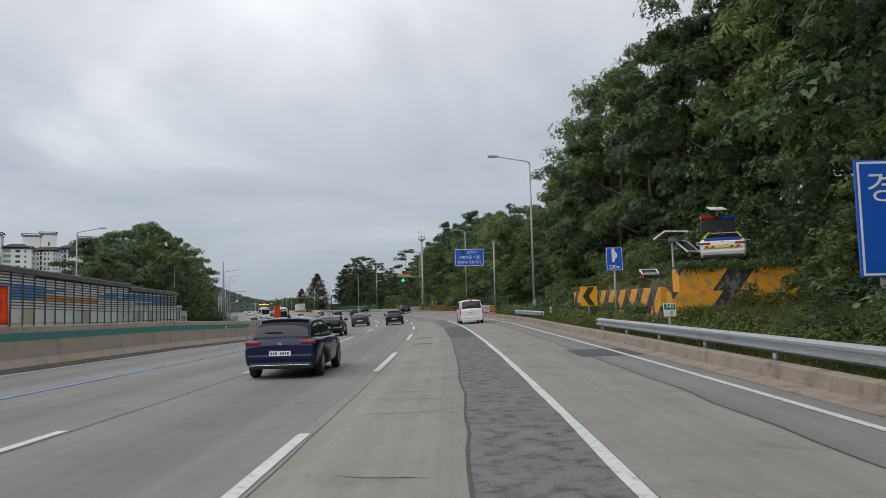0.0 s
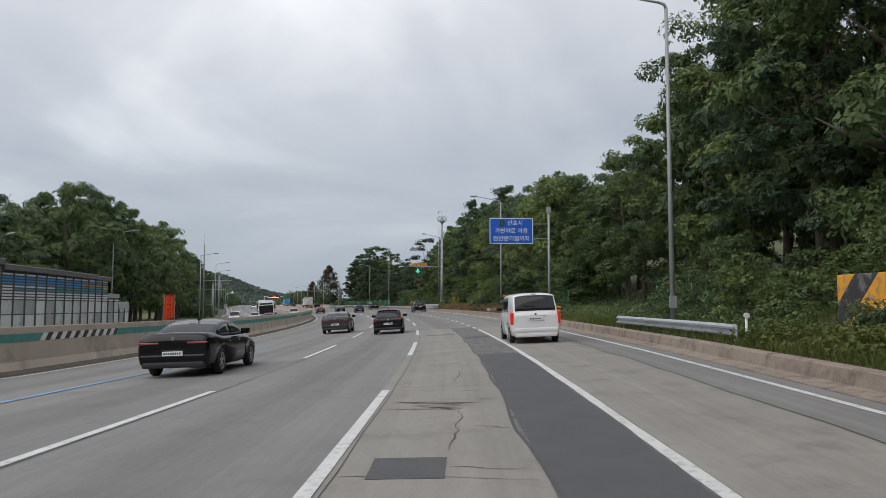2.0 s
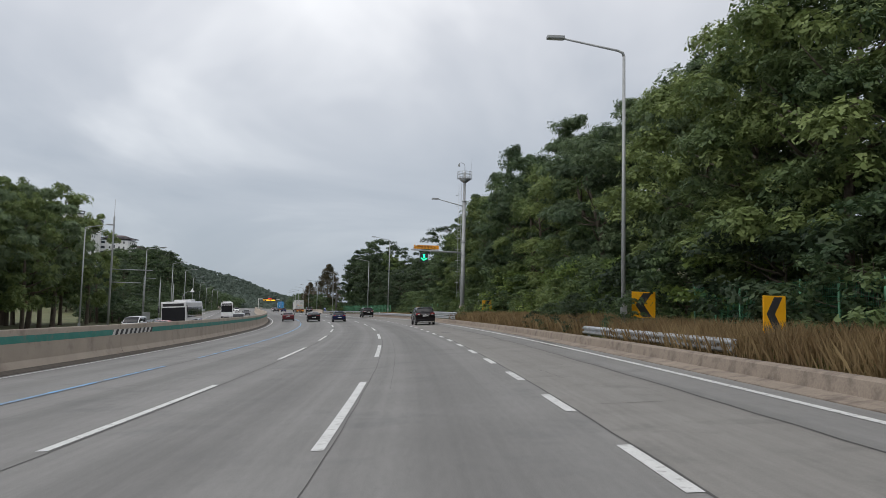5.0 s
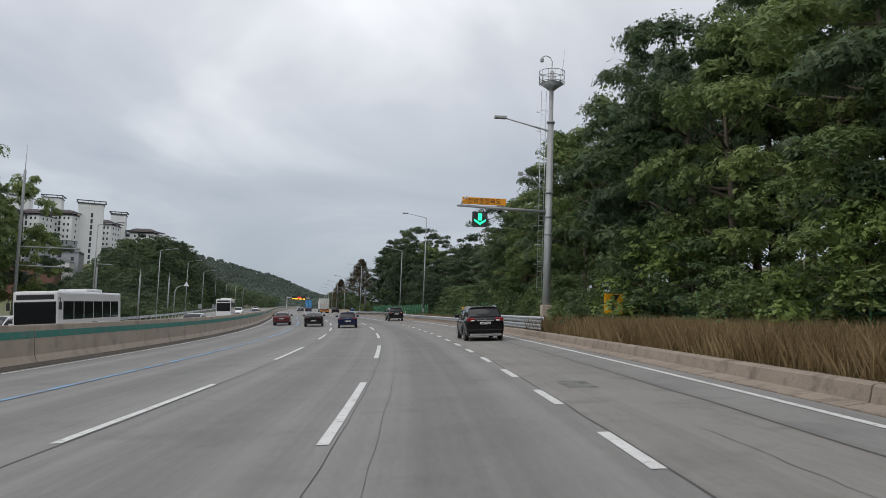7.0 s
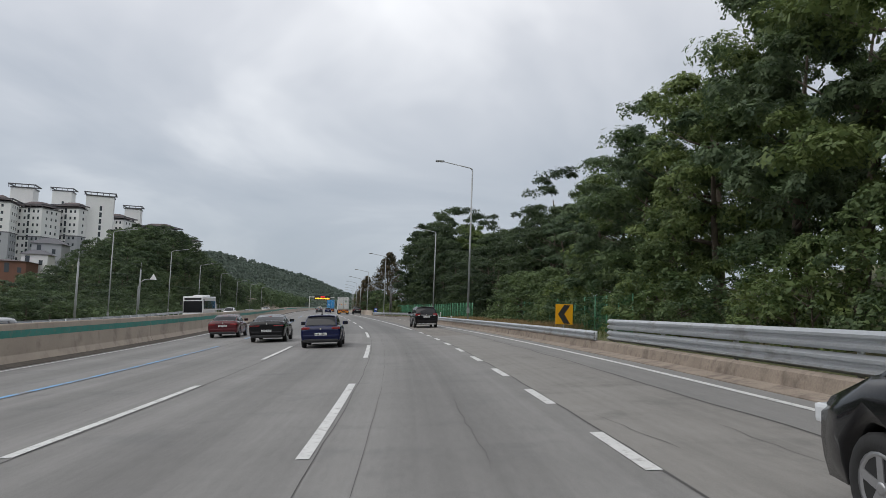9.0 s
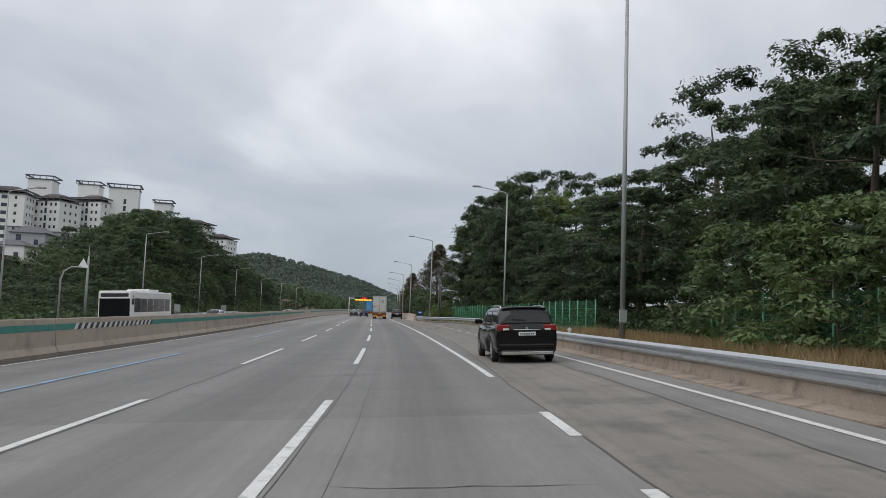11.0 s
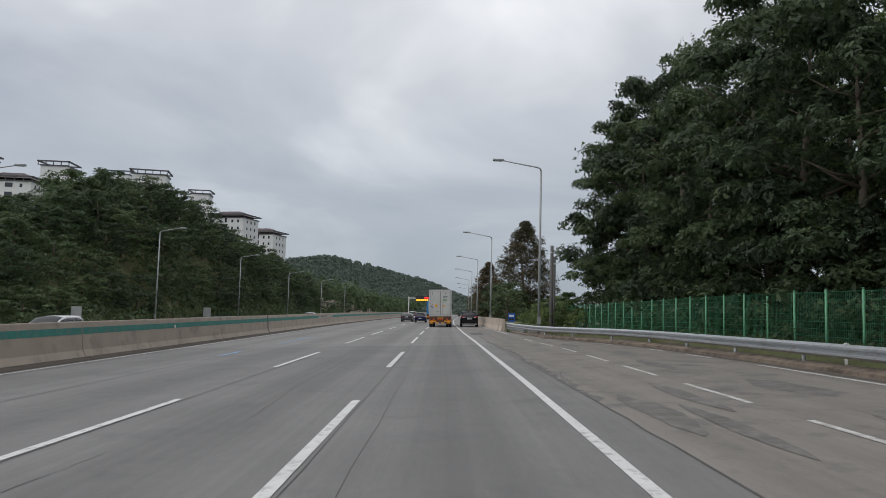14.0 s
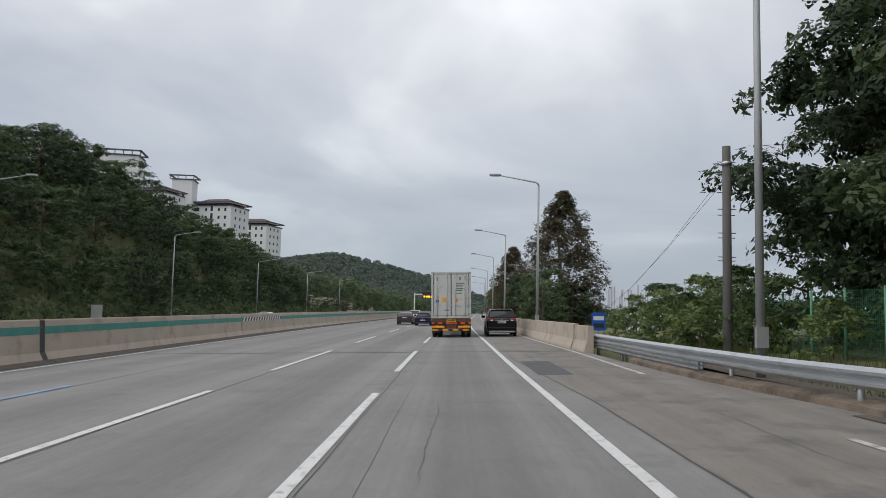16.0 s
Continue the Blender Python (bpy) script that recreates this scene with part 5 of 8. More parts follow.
def blue_sign():
    """Direction board on a cantilever from the lamp post."""
    root = thing("road_sign", at(83.6, 5.5), "blue direction board with white lettering on a grey post", "road sign", "")
    w, z0, z1 = 3.55, 6.05, 8.15
    bm = bmesh.new()
    rbox(bm, -w / 2, w / 2, 0, 0.06, z0, z1, 0.02)
    board = part("board", bm, SIGN_BLUE, root, "blue board")
    bm = bmesh.new()
    t = 0.05
    for a in ((-w / 2 + 0.03, w / 2 - 0.03, z0 + 0.03, z0 + 0.03 + t), (-w / 2 + 0.03, w / 2 - 0.03, z1 - 0.03 - t, z1 - 0.03), (-w / 2 + 0.03, -w / 2 + 0.03 + t, z0 + 0.08, z1 - 0.08), (w / 2 - 0.03 - t, w / 2 - 0.03, z0 + 0.08, z1 - 0.08)):
        box(bm, a[0], a[1], -0.006, 0.002, a[2], a[3])
    part("border", bm, SIGN_WHITE, board, "white border")
    for txt, z, x in (("신호시", z1 - 0.42, 0.3), ("가변차로 이용", z1 - 1.06, 0.0), ("천안분기점까지", z1 - 1.68, 0.0)):
        words(txt, 0.46, SIGN_WHITE, board, Matrix.Translation((x, -0.01, z)) @ FACE, "white lettering")
    bm = bmesh.new()
    box(bm, -0.95, -0.55, -0.012, 0.0, z1 - 0.66, z1 - 0.2)
    part("symbol_panel", bm, BLACK_PAINT, board, "black square with an arrow")
    bm = bmesh.new()
    arrow(bm, -0.75, z1 - 0.43, 0.34, -0.018)
    part("arrow", bm, SIGN_GREEN, board, "green arrow")
    bm = bmesh.new()
    cyl(bm, (3.1, 0.35, relief(83.6, 8.4) - 0.3), (3.1, 0.35, 8.9), 0.12, 12, 0.09)
    part("post", bm, POLE, root)
    for z in (6.5, 7.7):
        bm = bmesh.new()
        cyl(bm, (-1.2, 0.12, z), (3.1, 0.33, z), 0.045, 8)
        part("bracket", bm, POLE, root)
    bm = bmesh.new()
    rbox(bm, 2.95, 3.25, 0.2, 0.5, 8.6, 9.1, 0.03)
    part("junction_box", bm, POLE, root)


def arrow(bm, x, z, h, y, mi=0):
    """A broad arrow pointing down."""
    w = h * 0.5
    for q in (((-0.16 * h, 0.5), (0.16 * h, 0.5), (0.16 * h, -0.1), (-0.16 * h, -0.1)), ((-w, 0.02), (-w, -0.14), (0, -0.5), (0, -0.28)), ((w, 0.02), (0, -0.28), (0, -0.5), (w, -0.14))):
        a = [bm.verts.new((x + p[0], y, z + p[1] * h)) for p in q]
        b = [bm.verts.new((x + p[0], y + 0.012, z + p[1] * h)) for p in q]
        bm.faces.new(a).material_index = mi
        bm.faces.new(b[::-1]).material_index = mi
        for i in range(4):
            bm.faces.new((a[i], b[i], b[(i + 1) % 4], a[(i + 1) % 4])).material_index = mi


blue_sign()


def chevron_sign(s, u, z, w, h, turn=0.0, label="yellow board with a black chevron on a post", solar=False):
    root = thing("chevron_sign", at(s, u, 0, turn), label, "road sign", "chevron boards")
    g = relief(s, u) * SURVEY
    bm = bmesh.new()
    rbox(bm, -w / 2, w / 2, 0, 0.035, z, z + h, 0.012)
    board = part("board", bm, SIGN_YELLOW, root, "yellow board")
    bm = bmesh.new()
    c = z + h / 2
    for sgn in (1, -1):
        pts = ((0.34 * w, sgn * 0.46 * h), (-0.02 * w, sgn * 0.46 * h), (-0.36 * w, 0), (0.0, 0))
        a = [bm.verts.new((x, -0.008, c + dz)) for x, dz in pts]
        b = [bm.verts.new((x, 0.0, c + dz)) for x, dz in pts]
        bm.faces.new(a)
        for i in range(4):
            bm.faces.new((a[i], b[i], b[(i + 1) % 4], a[(i + 1) % 4]))
    bmesh.ops.recalc_face_normals(bm, faces=bm.faces)
    part("chevron", bm, BLACK_PAINT, board, "black chevron")
    bm = bmesh.new()
    cyl(bm, (0, 0.06, g - 0.3), (0, 0.06, z + h * 0.95), 0.04)
    part("post", bm, POLE, root)
    if solar:
        bm = bmesh.new()
        box(bm, -0.16, 0.16, -0.02, 0.16, z + h + 0.03, z + h + 0.1)
        part("solar_lamp", bm, BLACK_PAINT, root)


chevron_sign(37.5, 7.55, 1.25, 0.95, 1.05, 4, solar=True)
chevron_sign(102.4, 8.3, 1.0, 1.0, 1.05, 4, "yellow chevron board half hidden by vines")
chevron_sign(173.2, 6.9, 0.75, 0.85, 0.95, 4)
chevron_sign(138.0, 8.12, 1.25, 0.9, 0.9, 6, "yellow chevron board behind dry grass")
chevron_sign(91.5, 7.6, 0.8, 0.6, 0.9, 6)


def post_sign(name, s, u, z, w, h, label, face, parts_fn, two=False, turn=0.0):
    root = thing(name, at(s, u, 0, turn), label, "road sign")
    g = relief(s, u) * SURVEY
    bm = bmesh.new()
    rbox(bm, -w / 2, w / 2, 0, 0.035, z, z + h, 0.015)
    board = part("board", bm, face, root)
    parts_fn(board, z, w, h)
    for x in ((-w * 0.3, w * 0.3) if two else (0,)):
        bm = bmesh.new()
        cyl(bm, (x, 0.06, g - 0.3), (x, 0.06, z + h * 0.95), 0.045)
        part("post", bm, POLE, root)
    return root


def layby_face(board, z, w, h):
    bm = bmesh.new()
    t = 0.022
    for a in ((-w / 2 + t, w / 2 - t, z + t, z + 2 * t), (-w / 2 + t, w / 2 - t, z + h - 2 * t, z + h - t), (-w / 2 + t, -w / 2 + 2 * t, z + 2 * t, z + h - 2 * t), (w / 2 - 2 * t, w / 2 - t, z + 2 * t, z + h - 2 * t)):
        box(bm, a[0], a[1], -0.006, 0.0, a[2], a[3])
    part("border", bm, SIGN_WHITE, board)
    bm = bmesh.new()
    pts = ((-0.16, 0.36), (0.02, 0.36), (0.02, 0.48), (0.17, 0.58), (0.17, 0.72), (0.02, 0.82), (0.02, 0.94), (-0.16, 0.94))
    a = [bm.verts.new((x * w, -0.008, z + v * h)) for x, v in pts]
    bm.faces.new(a)
    part("symbol", bm, SIGN_WHITE, board, "white lay-by symbol")
    words("200m", 0.24, SIGN_WHITE, board, Matrix.Translation((0, -0.008, z + 0.15 * h)) @ FACE)


post_sign("lay_by_sign", 32.7, 7.75, 2.95, 0.80, 1.12, "blue lay-by sign with white symbol on a post", SIGN_BLUE, layby_face)


def km_words(board, z, w, h, tenth=".4"):
    bm = bmesh.new()
    box(bm, -w / 2 + 0.02, w / 2 - 0.02, -0.006, 0.0, z + 0.53 * h, z + h - 0.02)
    part("green_field", bm, SIGN_GREEN_D, board, "green upper half")
    words("342", 0.2, SIGN_WHITE, board, Matrix.Translation((0, -0.01, z + 0.75 * h)) @ FACE)
    words(tenth, 0.21, BLACK_PAINT, board, Matrix.Translation((0.02, -0.005, z + 0.27 * h)) @ FACE)


post_sign("kilometre_sign", 23.6, 7.25, 0.98, 0.43, 0.46, "small green and white kilometre plate on a post", SIGN_WHITE, km_words)
post_sign("kilometre_sign", 240.2, 9.75, 1.05, 0.50, 0.46, "small green and white kilometre plate on a lamp post", SIGN_WHITE, lambda board, z, w, h: km_words(board, z, w, h, ".2"))


def billboard():
    root = thing("road_sign", at(14.8, 10.0), "large blue board with white lettering at the wood's edge", "road sign")
    w, z0, z1 = 3.3, 1.95, 4.5
    bm = bmesh.new()
    rbox(bm, -w / 2, w / 2, 0, 0.06, z0, z1, 0.02)
    board = part("board", bm, SIGN_BLUE, root)
    words("경", 0.72, SIGN_WHITE, board, Matrix.Translation((-w / 2 + 0.55, -0.01, z1 - 0.65)) @ FACE)
    bm = bmesh.new()
    for a in ((-w / 2 + 0.05, w / 2 - 0.05, z0 + 0.04, z0 + 0.09), (-w / 2 + 0.05, w / 2 - 0.05, z1 - 0.09, z1 - 0.04), (-w / 2 + 0.05, -w / 2 + 0.1, z0 + 0.09, z1 - 0.09)):
        box(bm, a[0], a[1], -0.006, 0.0, a[2], a[3])
    for x in range(3):
        box(bm, -w / 2 + 1.1 + 0.6 * x, -w / 2 + 1.55 + 0.6 * x, -0.008, 0.0, z1 - 0.95, z1 - 0.4)
    for x in range(4):
        box(bm, -w / 2 + 0.6 + 0.6 * x, -w / 2 + 1.05 + 0.6 * x, -0.008, 0.0, z0 + 0.45, z0 + 0.85)
    part("lettering_bars", bm, SIGN_WHITE, board)
    for x in (-1.1, 1.1):
        bm = bmesh.new()
        cyl(bm, (x, 0.12, 0.0), (x, 0.12, z1 - 0.1), 0.08)
        part("post", bm, POLE, root)


billboard()


def signal_mast():
    """Tall mast with camera basket, ladder, lamp arm and the lane signal gantry."""
    root = thing("signal_mast", at(149.4, 7.9), "tall grey mast with camera basket, ladder and lane signal arm", "mast")
    g = relief(149.4, 7.9) * SURVEY
    H = 16.5
    bm = bmesh.new()
    tube(bm, [(0, 0, g - 0.3), (0, 0, 7.2), (0, 0, 7.21), (0, 0, 13.2), (0, 0, 13.21), (0, 0, H)], [0.25, 0.235, 0.225, 0.19, 0.145, 0.13], 18)
    part("pole", bm, POLE, root)
    bm = bmesh.new()
    rbox(bm, -0.31, 0.31, -0.31, 0.31, g - 0.4, 1.72, 0.04)
    part("footing", bm, BARRIER, root, "pale concrete footing")
    for z in (7.2, 6.1, 8.7, 13.2):
        bm = bmesh.new()
        tube(bm, [(0, 0, z - 0.06), (0, 0, z + 0.06)], 0.26, 18)
        part("collar", bm, POLE, root)
    # gantry arm and boards
    bm = bmesh.new()
    tube(bm, [(0, 0, 7.50), (-5.75, 0, 7.65)], [0.11, 0.075], 12)
    arm = part("arm", bm, POLE, root)
    bm = bmesh.new()
    rbox(bm, -5.45, -2.72, -0.1, 0.02, 7.76, 8.18, 0.015)
    led = part("board", bm, SIGN_AMBER, root, "amber board with dark lettering")
    words("전방통행속도", 0.38, BROWN_PAINT, led, Matrix.Translation((-4.08, -0.106, 7.96)) @ FACE)
    for x in (-5.0, -3.2):
        bm = bmesh.new()
        cyl(bm, (x, 0, 7.6), (x, 0, 7.9), 0.03, 8)
        part("hanger", bm, POLE, root)
    bm = bmesh.new()
    rbox(bm, -4.79, -3.86, -0.12, 0.08, 6.36, 7.30, 0.02)
    sig = part("lane_signal", bm, BLACK_PAINT, root, "black lane signal with a lit green arrow")
    bm = bmesh.new()
    arrow(bm, -4.32, 6.83, 0.72, -0.14)
    part("arrow", bm, ARROW_LIT, sig, "lit green arrow")
    bm = bmesh.new()
    cyl(bm, (-4.32, 0, 7.28), (-4.32, 0, 7.6), 0.03, 8)
    part("hanger", bm, POLE, root)
    bm = bmesh.new()
    tube(bm, [(-5.5, 0, 7.65), (-5.5, -0.15, 7.9), (-5.25, -0.35, 8.08)], 0.03, 8)
    rbox(bm, -5.33, -5.15, -0.62, -0.28, 8.03, 8.17, 0.02)
    part("camera", bm, WHITE_PLASTIC, root, "small white camera on a bent arm")
    # lamp arm
    bm = bmesh.new()
    tube(bm, [(0, 0, 12.6), (-0.3, 0, 12.7), (-2.9, 0, 13.3)], [0.06, 0.06, 0.04], 10)
    rbox(bm, -3.6, -2.85, -0.15, 0.15, 13.25, 13.42, 0.03)
    part("lamp_arm", bm, POLE, root)
    # small curved camera arm
    bm = bmesh.new()
    tube(bm, [(0, 0, 8.9), (-0.6, 0, 9.1), (-1.1, 0, 9.65), (-1.75, 0, 9.85)], 0.03, 8)
    rbox(bm, -2.0, -1.7, -0.12, 0.12, 9.72, 9.95, 0.03)
    part("floodlight", bm, POLE, root)
    # basket
    bk = new("basket"); bk.parent = root
    bm = bmesh.new()
    tube(bm, [(0, 0, 15.25), (0, 0, 15.70)], [0.16, 0.74], 16)
    part("cone", bm, POLE, bk)
    for z in (15.75, 16.10, 16.45):
        bm = bmesh.new()
        tube(bm, [(0.80 * math.cos(a), 0.80 * math.sin(a), z) for a in (2 * math.pi * k / 20 for k in range(21))], 0.022, 6, cap=False)
        part("ring", bm, POLE, bk)
    for k in range(12):
        a = 2 * math.pi * k / 12
        bm = bmesh.new()
        cyl(bm, (0.80 * math.cos(a), 0.80 * math.sin(a), 15.65), (0.80 * math.cos(a), 0.80 * math.sin(a), 16.45), 0.016, 6)
        part("upright", bm, POLE, bk)
    bm = bmesh.new()
    tube(bm, [(0, 0, 16.55), (0, 0, 17.15), (-0.12, 0, 17.40), (-0.4, 0, 17.50), (-0.6, 0, 17.43), (-0.66, 0, 17.30)], 0.03, 8)
    rbox(bm, -0.76, -0.56, -0.1, 0.1, 17.07, 17.31, 0.04)
    part("dome_camera", bm, POLE, root, "grey dome camera on a curved arm")
    bm = bmesh.new()
    cyl(bm, (0.66, 0, 16.35), (0.80, 0, 18.05), 0.012, 6, 0.006)
    part("aerial", bm, POLE, root)
    # ladder with a cage on the road side
    lad = new("ladder"); lad.parent = root
    for x in (-0.62, -0.32):
        bm = bmesh.new()
        cyl(bm, (x, 0.05, 2.6), (x, 0.05, 15.2), 0.018, 6)
        part("rail", bm, STEEL, lad)
    for k in range(38):
        bm = bmesh.new()
        cyl(bm, (-0.62, 0.05, 2.8 + 0.32 * k), (-0.32, 0.05, 2.8 + 0.32 * k), 0.011, 5)
        part("rung", bm, STEEL, lad)
    for k in range(9):
        bm = bmesh.new()
        z = 4.2 + 1.2 * k
        tube(bm, [(-0.3, 0.05, z), (-0.3, -0.4, z), (-0.62, -0.48, z), (-0.9, -0.3, z), (-0.9, 0.0, z), (-0.62, 0.05, z)], 0.012, 5)
        part("hoop", bm, STEEL, lad)


signal_mast()


def hazard_block(s, u, z, w, h, flip, group):
    m = at(s, u, z, 2 * noise.noise(Vector((s, u, 0))))
    root = thing("concrete_block", m, "concrete block painted in yellow and black diagonals", "concrete block", group)
    bm = bmesh.new()
    if flip:
        rbox(bm, -w / 2, w / 2, -0.4, 0.4, -0.05, h, 0.03)
    else:
        rbox(bm, -0.4, 0.4, -w / 2, w / 2, -0.4, h, 0.03)
    part("body", bm, HAZARD_L if flip else HAZARD, root)


HB = "hazard blocks on the bank"
for k in range(3):
    hazard_block(26.95, 9.98 + 2.85 * k, 1.74, 3.0, 0.84, True, HB)
    hazard_block(26.85, 9.70 + 2.85 * k, 0.89, 3.0, 0.86, True, HB)
for k in range(9):
    hazard_block(45.2 - 2.0 * k, 8.9 - 0.02 * k, 1.08, 2.0, 0.88, False, HB)
for k in range(5):
    hazard_block(44.2 - 2.4 * k, 8.6 - 0.02 * k, 0.3, 2.0, 0.72, False, HB)


def tilted_panel(root, centre, w, d, tilt, turn, face):
    """A solar panel in a pale frame on its post."""
    m = Matrix.Translation(centre) @ Matrix.Rotation(radians(turn), 4, "Z") @ Matrix.Rotation(radians(tilt), 4, "X")
    bm = bmesh.new()
    box(bm, -w / 2, w / 2, -d / 2, d / 2, -0.02, 0.012, m=m)
    panel = part("solar_panel", bm, face, root, "solar panel in a pale frame")
    bm = bmesh.new()
    for x in (-w / 2, w / 2):
        box(bm, x - 0.022, x + 0.022, -d / 2 - 0.022, d / 2 + 0.022, -0.035, 0.03, m=m)
    for y in (-d / 2, d / 2):
        box(bm, -w / 2 + 0.022, w / 2 - 0.022, y - 0.022, y + 0.022, -0.034, 0.029, m=m)
    part("frame", bm, WHITE_PLASTIC, panel, "pale frame")


def lamp_post(s, u, h):
    root = thing("warning_lamp", at(s, u), "thin post with a lit red lamp bar and solar panel", "warning light")
    bm = bmesh.new()
    cyl(bm, (0, 0, relief(s, u) * SURVEY - 0.3), (0, 0, h + 0.16), 0.028)
    part("post", bm, DARK_POLE, root)
    bm = bmesh.new()
    rbox(bm, -0.55, 0.50, -0.05, 0.05, h - 0.045, h + 0.045, 0.015)
    bar = part("lamp_bar", bm, BLACK_PAINT, root)
    for x in (-0.52, -0.41):
        bm = bmesh.new()
        tube(bm, [(x + 0.035, -0.062, h), (x + 0.035, -0.05, h)], 0.03, 10)
        part("lamp", bm, RED_LIT, bar, "lit red lamp")
    tilted_panel(root, (-0.1, 0.05, h + 0.2), 0.62, 0.4, 24, 0, SOLAR)


def solar_post(s, u, h):
    root = thing("solar_post", at(s, u), "grey post with solar panels in pale frames and a control box", "solar panel")
    bm = bmesh.new()
    cyl(bm, (0, 0, relief(s, u) * SURVEY - 0.4), (0, 0, h + 0.1), 0.045)
    part("post", bm, POLE, root)
    bm = bmesh.new()
    rbox(bm, -0.14, 0.14, -0.12, 0.08, h - 0.22, h - 0.02, 0.02)
    part("control_box", bm, POLE, root)
    tilted_panel(root, (-0.02, 0.1, h + 0.05), 1.05, 0.9, -16, 14, SOLAR)
    tilted_panel(root, (0.66, 0.15, h - 0.42), 0.85, 0.75, 40, 38, SOLAR)
    bm = bmesh.new()
    cyl(bm, (0, 0, h - 0.55), (0.62, 0.15, h - 0.44), 0.02, 8)
    part("bracket", bm, POLE, root)


lamp_post(26.6, 7.61, 2.44)
solar_post(28.3, 8.95, 4.12)


def delineator(s, u, label="white delineator post with a round reflector"):
    root = thing("delineator", at(s, u), label, "delineator", "delineator posts")
    g = relief(s, u) * SURVEY
    bm = bmesh.new()
    cyl(bm, (0, 0, g - 0.2), (0, 0, g + 0.68), 0.04, 8)
    part("post", bm, WHITE_PLASTIC, root)
    bm = bmesh.new()
    tube(bm, [(0, -0.05, g + 0.75), (0, 0.0, g + 0.75)], 0.085, 12)
    part("reflector", bm, WHITE_PLASTIC, root)


for s, u in ((48.8, 7.5), (223.1, 8.0), (205.5, 6.3), (245.0, 9.35)):
    delineator(s, u)


# green mesh fence
def fence(s0, s1, u0, base, label="green welded-mesh fence with round posts"):
    f = u0 if callable(u0) else (lambda s: u0)
    root = thing("fence", at(s0, f(s0)), label, "fence")
    inv = root.matrix_world.inverted()
    n = max(1, int(round((s1 - s0) / 1.7)))
    H = 1.86
    for k in range(n + 1):
        s = s0 + (s1 - s0) * k / n
        z0 = relief(s, f(s)) * SURVEY
        m = inv @ at(s, f(s))
        bm = bmesh.new()
        cyl(bm, m @ Vector((0, 0, z0 - 0.3)), m @ Vector((0, 0, z0 + H)), 0.035, 8)
        part("post", bm, FENCE_POST, root)
        bm = bmesh.new()
        tube(bm, [m @ Vector((0, 0, z0 + H)), m @ Vector((0, 0, z0 + H + 0.03))], [0.042, 0.02], 8)
        part("cap", bm, FENCE_POST, root)
        if k == n:
            break
        sb = s0 + (s1 - s0) * (k + 1) / n
        a = inv @ P(s, f(s), relief(s, f(s)))
        b = inv @ P(sb, f(sb), relief(sb, f(sb)))
        v, fc = [], []

        def wire(p, q, r):
            d = (q - p).normalized()
            n1 = d.orthogonal().normalized() * r
            n2 = d.cross(n1).normalized() * r
            i = len(v)
            v.extend([tuple(p + n1), tuple(p - n1 * 0.5 + n2 * 0.87), tuple(p - n1 * 0.5 - n2 * 0.87), tuple(q + n1), tuple(q - n1 * 0.5 + n2 * 0.87), tuple(q - n1 * 0.5 - n2 * 0.87)])
            fc.extend([(i, i + 1, i + 4, i + 3), (i + 1, i + 2, i + 5, i + 4), (i + 2, i, i + 3, i + 5)])
        for j in range(9):
            z = 0.12 + 0.21 * j
            up = Vector((0, 0, z))
            wire(a + up, b + up, 0.007 if j % 2 else 0.0095)
        for j in range(1, 20):
            p = a.lerp(b, j / 20)
            wire(p + Vector((0, 0, 0.05)), p + Vector((0, 0, 1.82)), 0.0042)
        me = bpy.data.meshes.new("mesh_panel")
        me.from_pydata(v, [], fc)
        me.materials.append(FENCE_GREEN)
        o = new("mesh_panel", me)
        o.parent = root


fence(84, 101.5, 9.9, 0)
fence(118, 140, 10.4, 0, "green welded-mesh fence half hidden in grass")
fence(172, 186, 9.6, 0)
fence(191, 201.0, 10.0, 0)
fence(214, 225.9, 9.85, 0)
fence(228.2, 285, lambda s: 10.05 - 0.5 * smooth(240, 285, s), 0, "long green welded-mesh fence behind the lay-by")
fence(58, 66, 10.5, 0, "green welded-mesh fence posts under the trees")


# sound wall on the oncoming side
TRIM_DARK = mat("dark_backing", (0.10, 0.10, 0.105), 0.7, vary=0.1, scale=2)


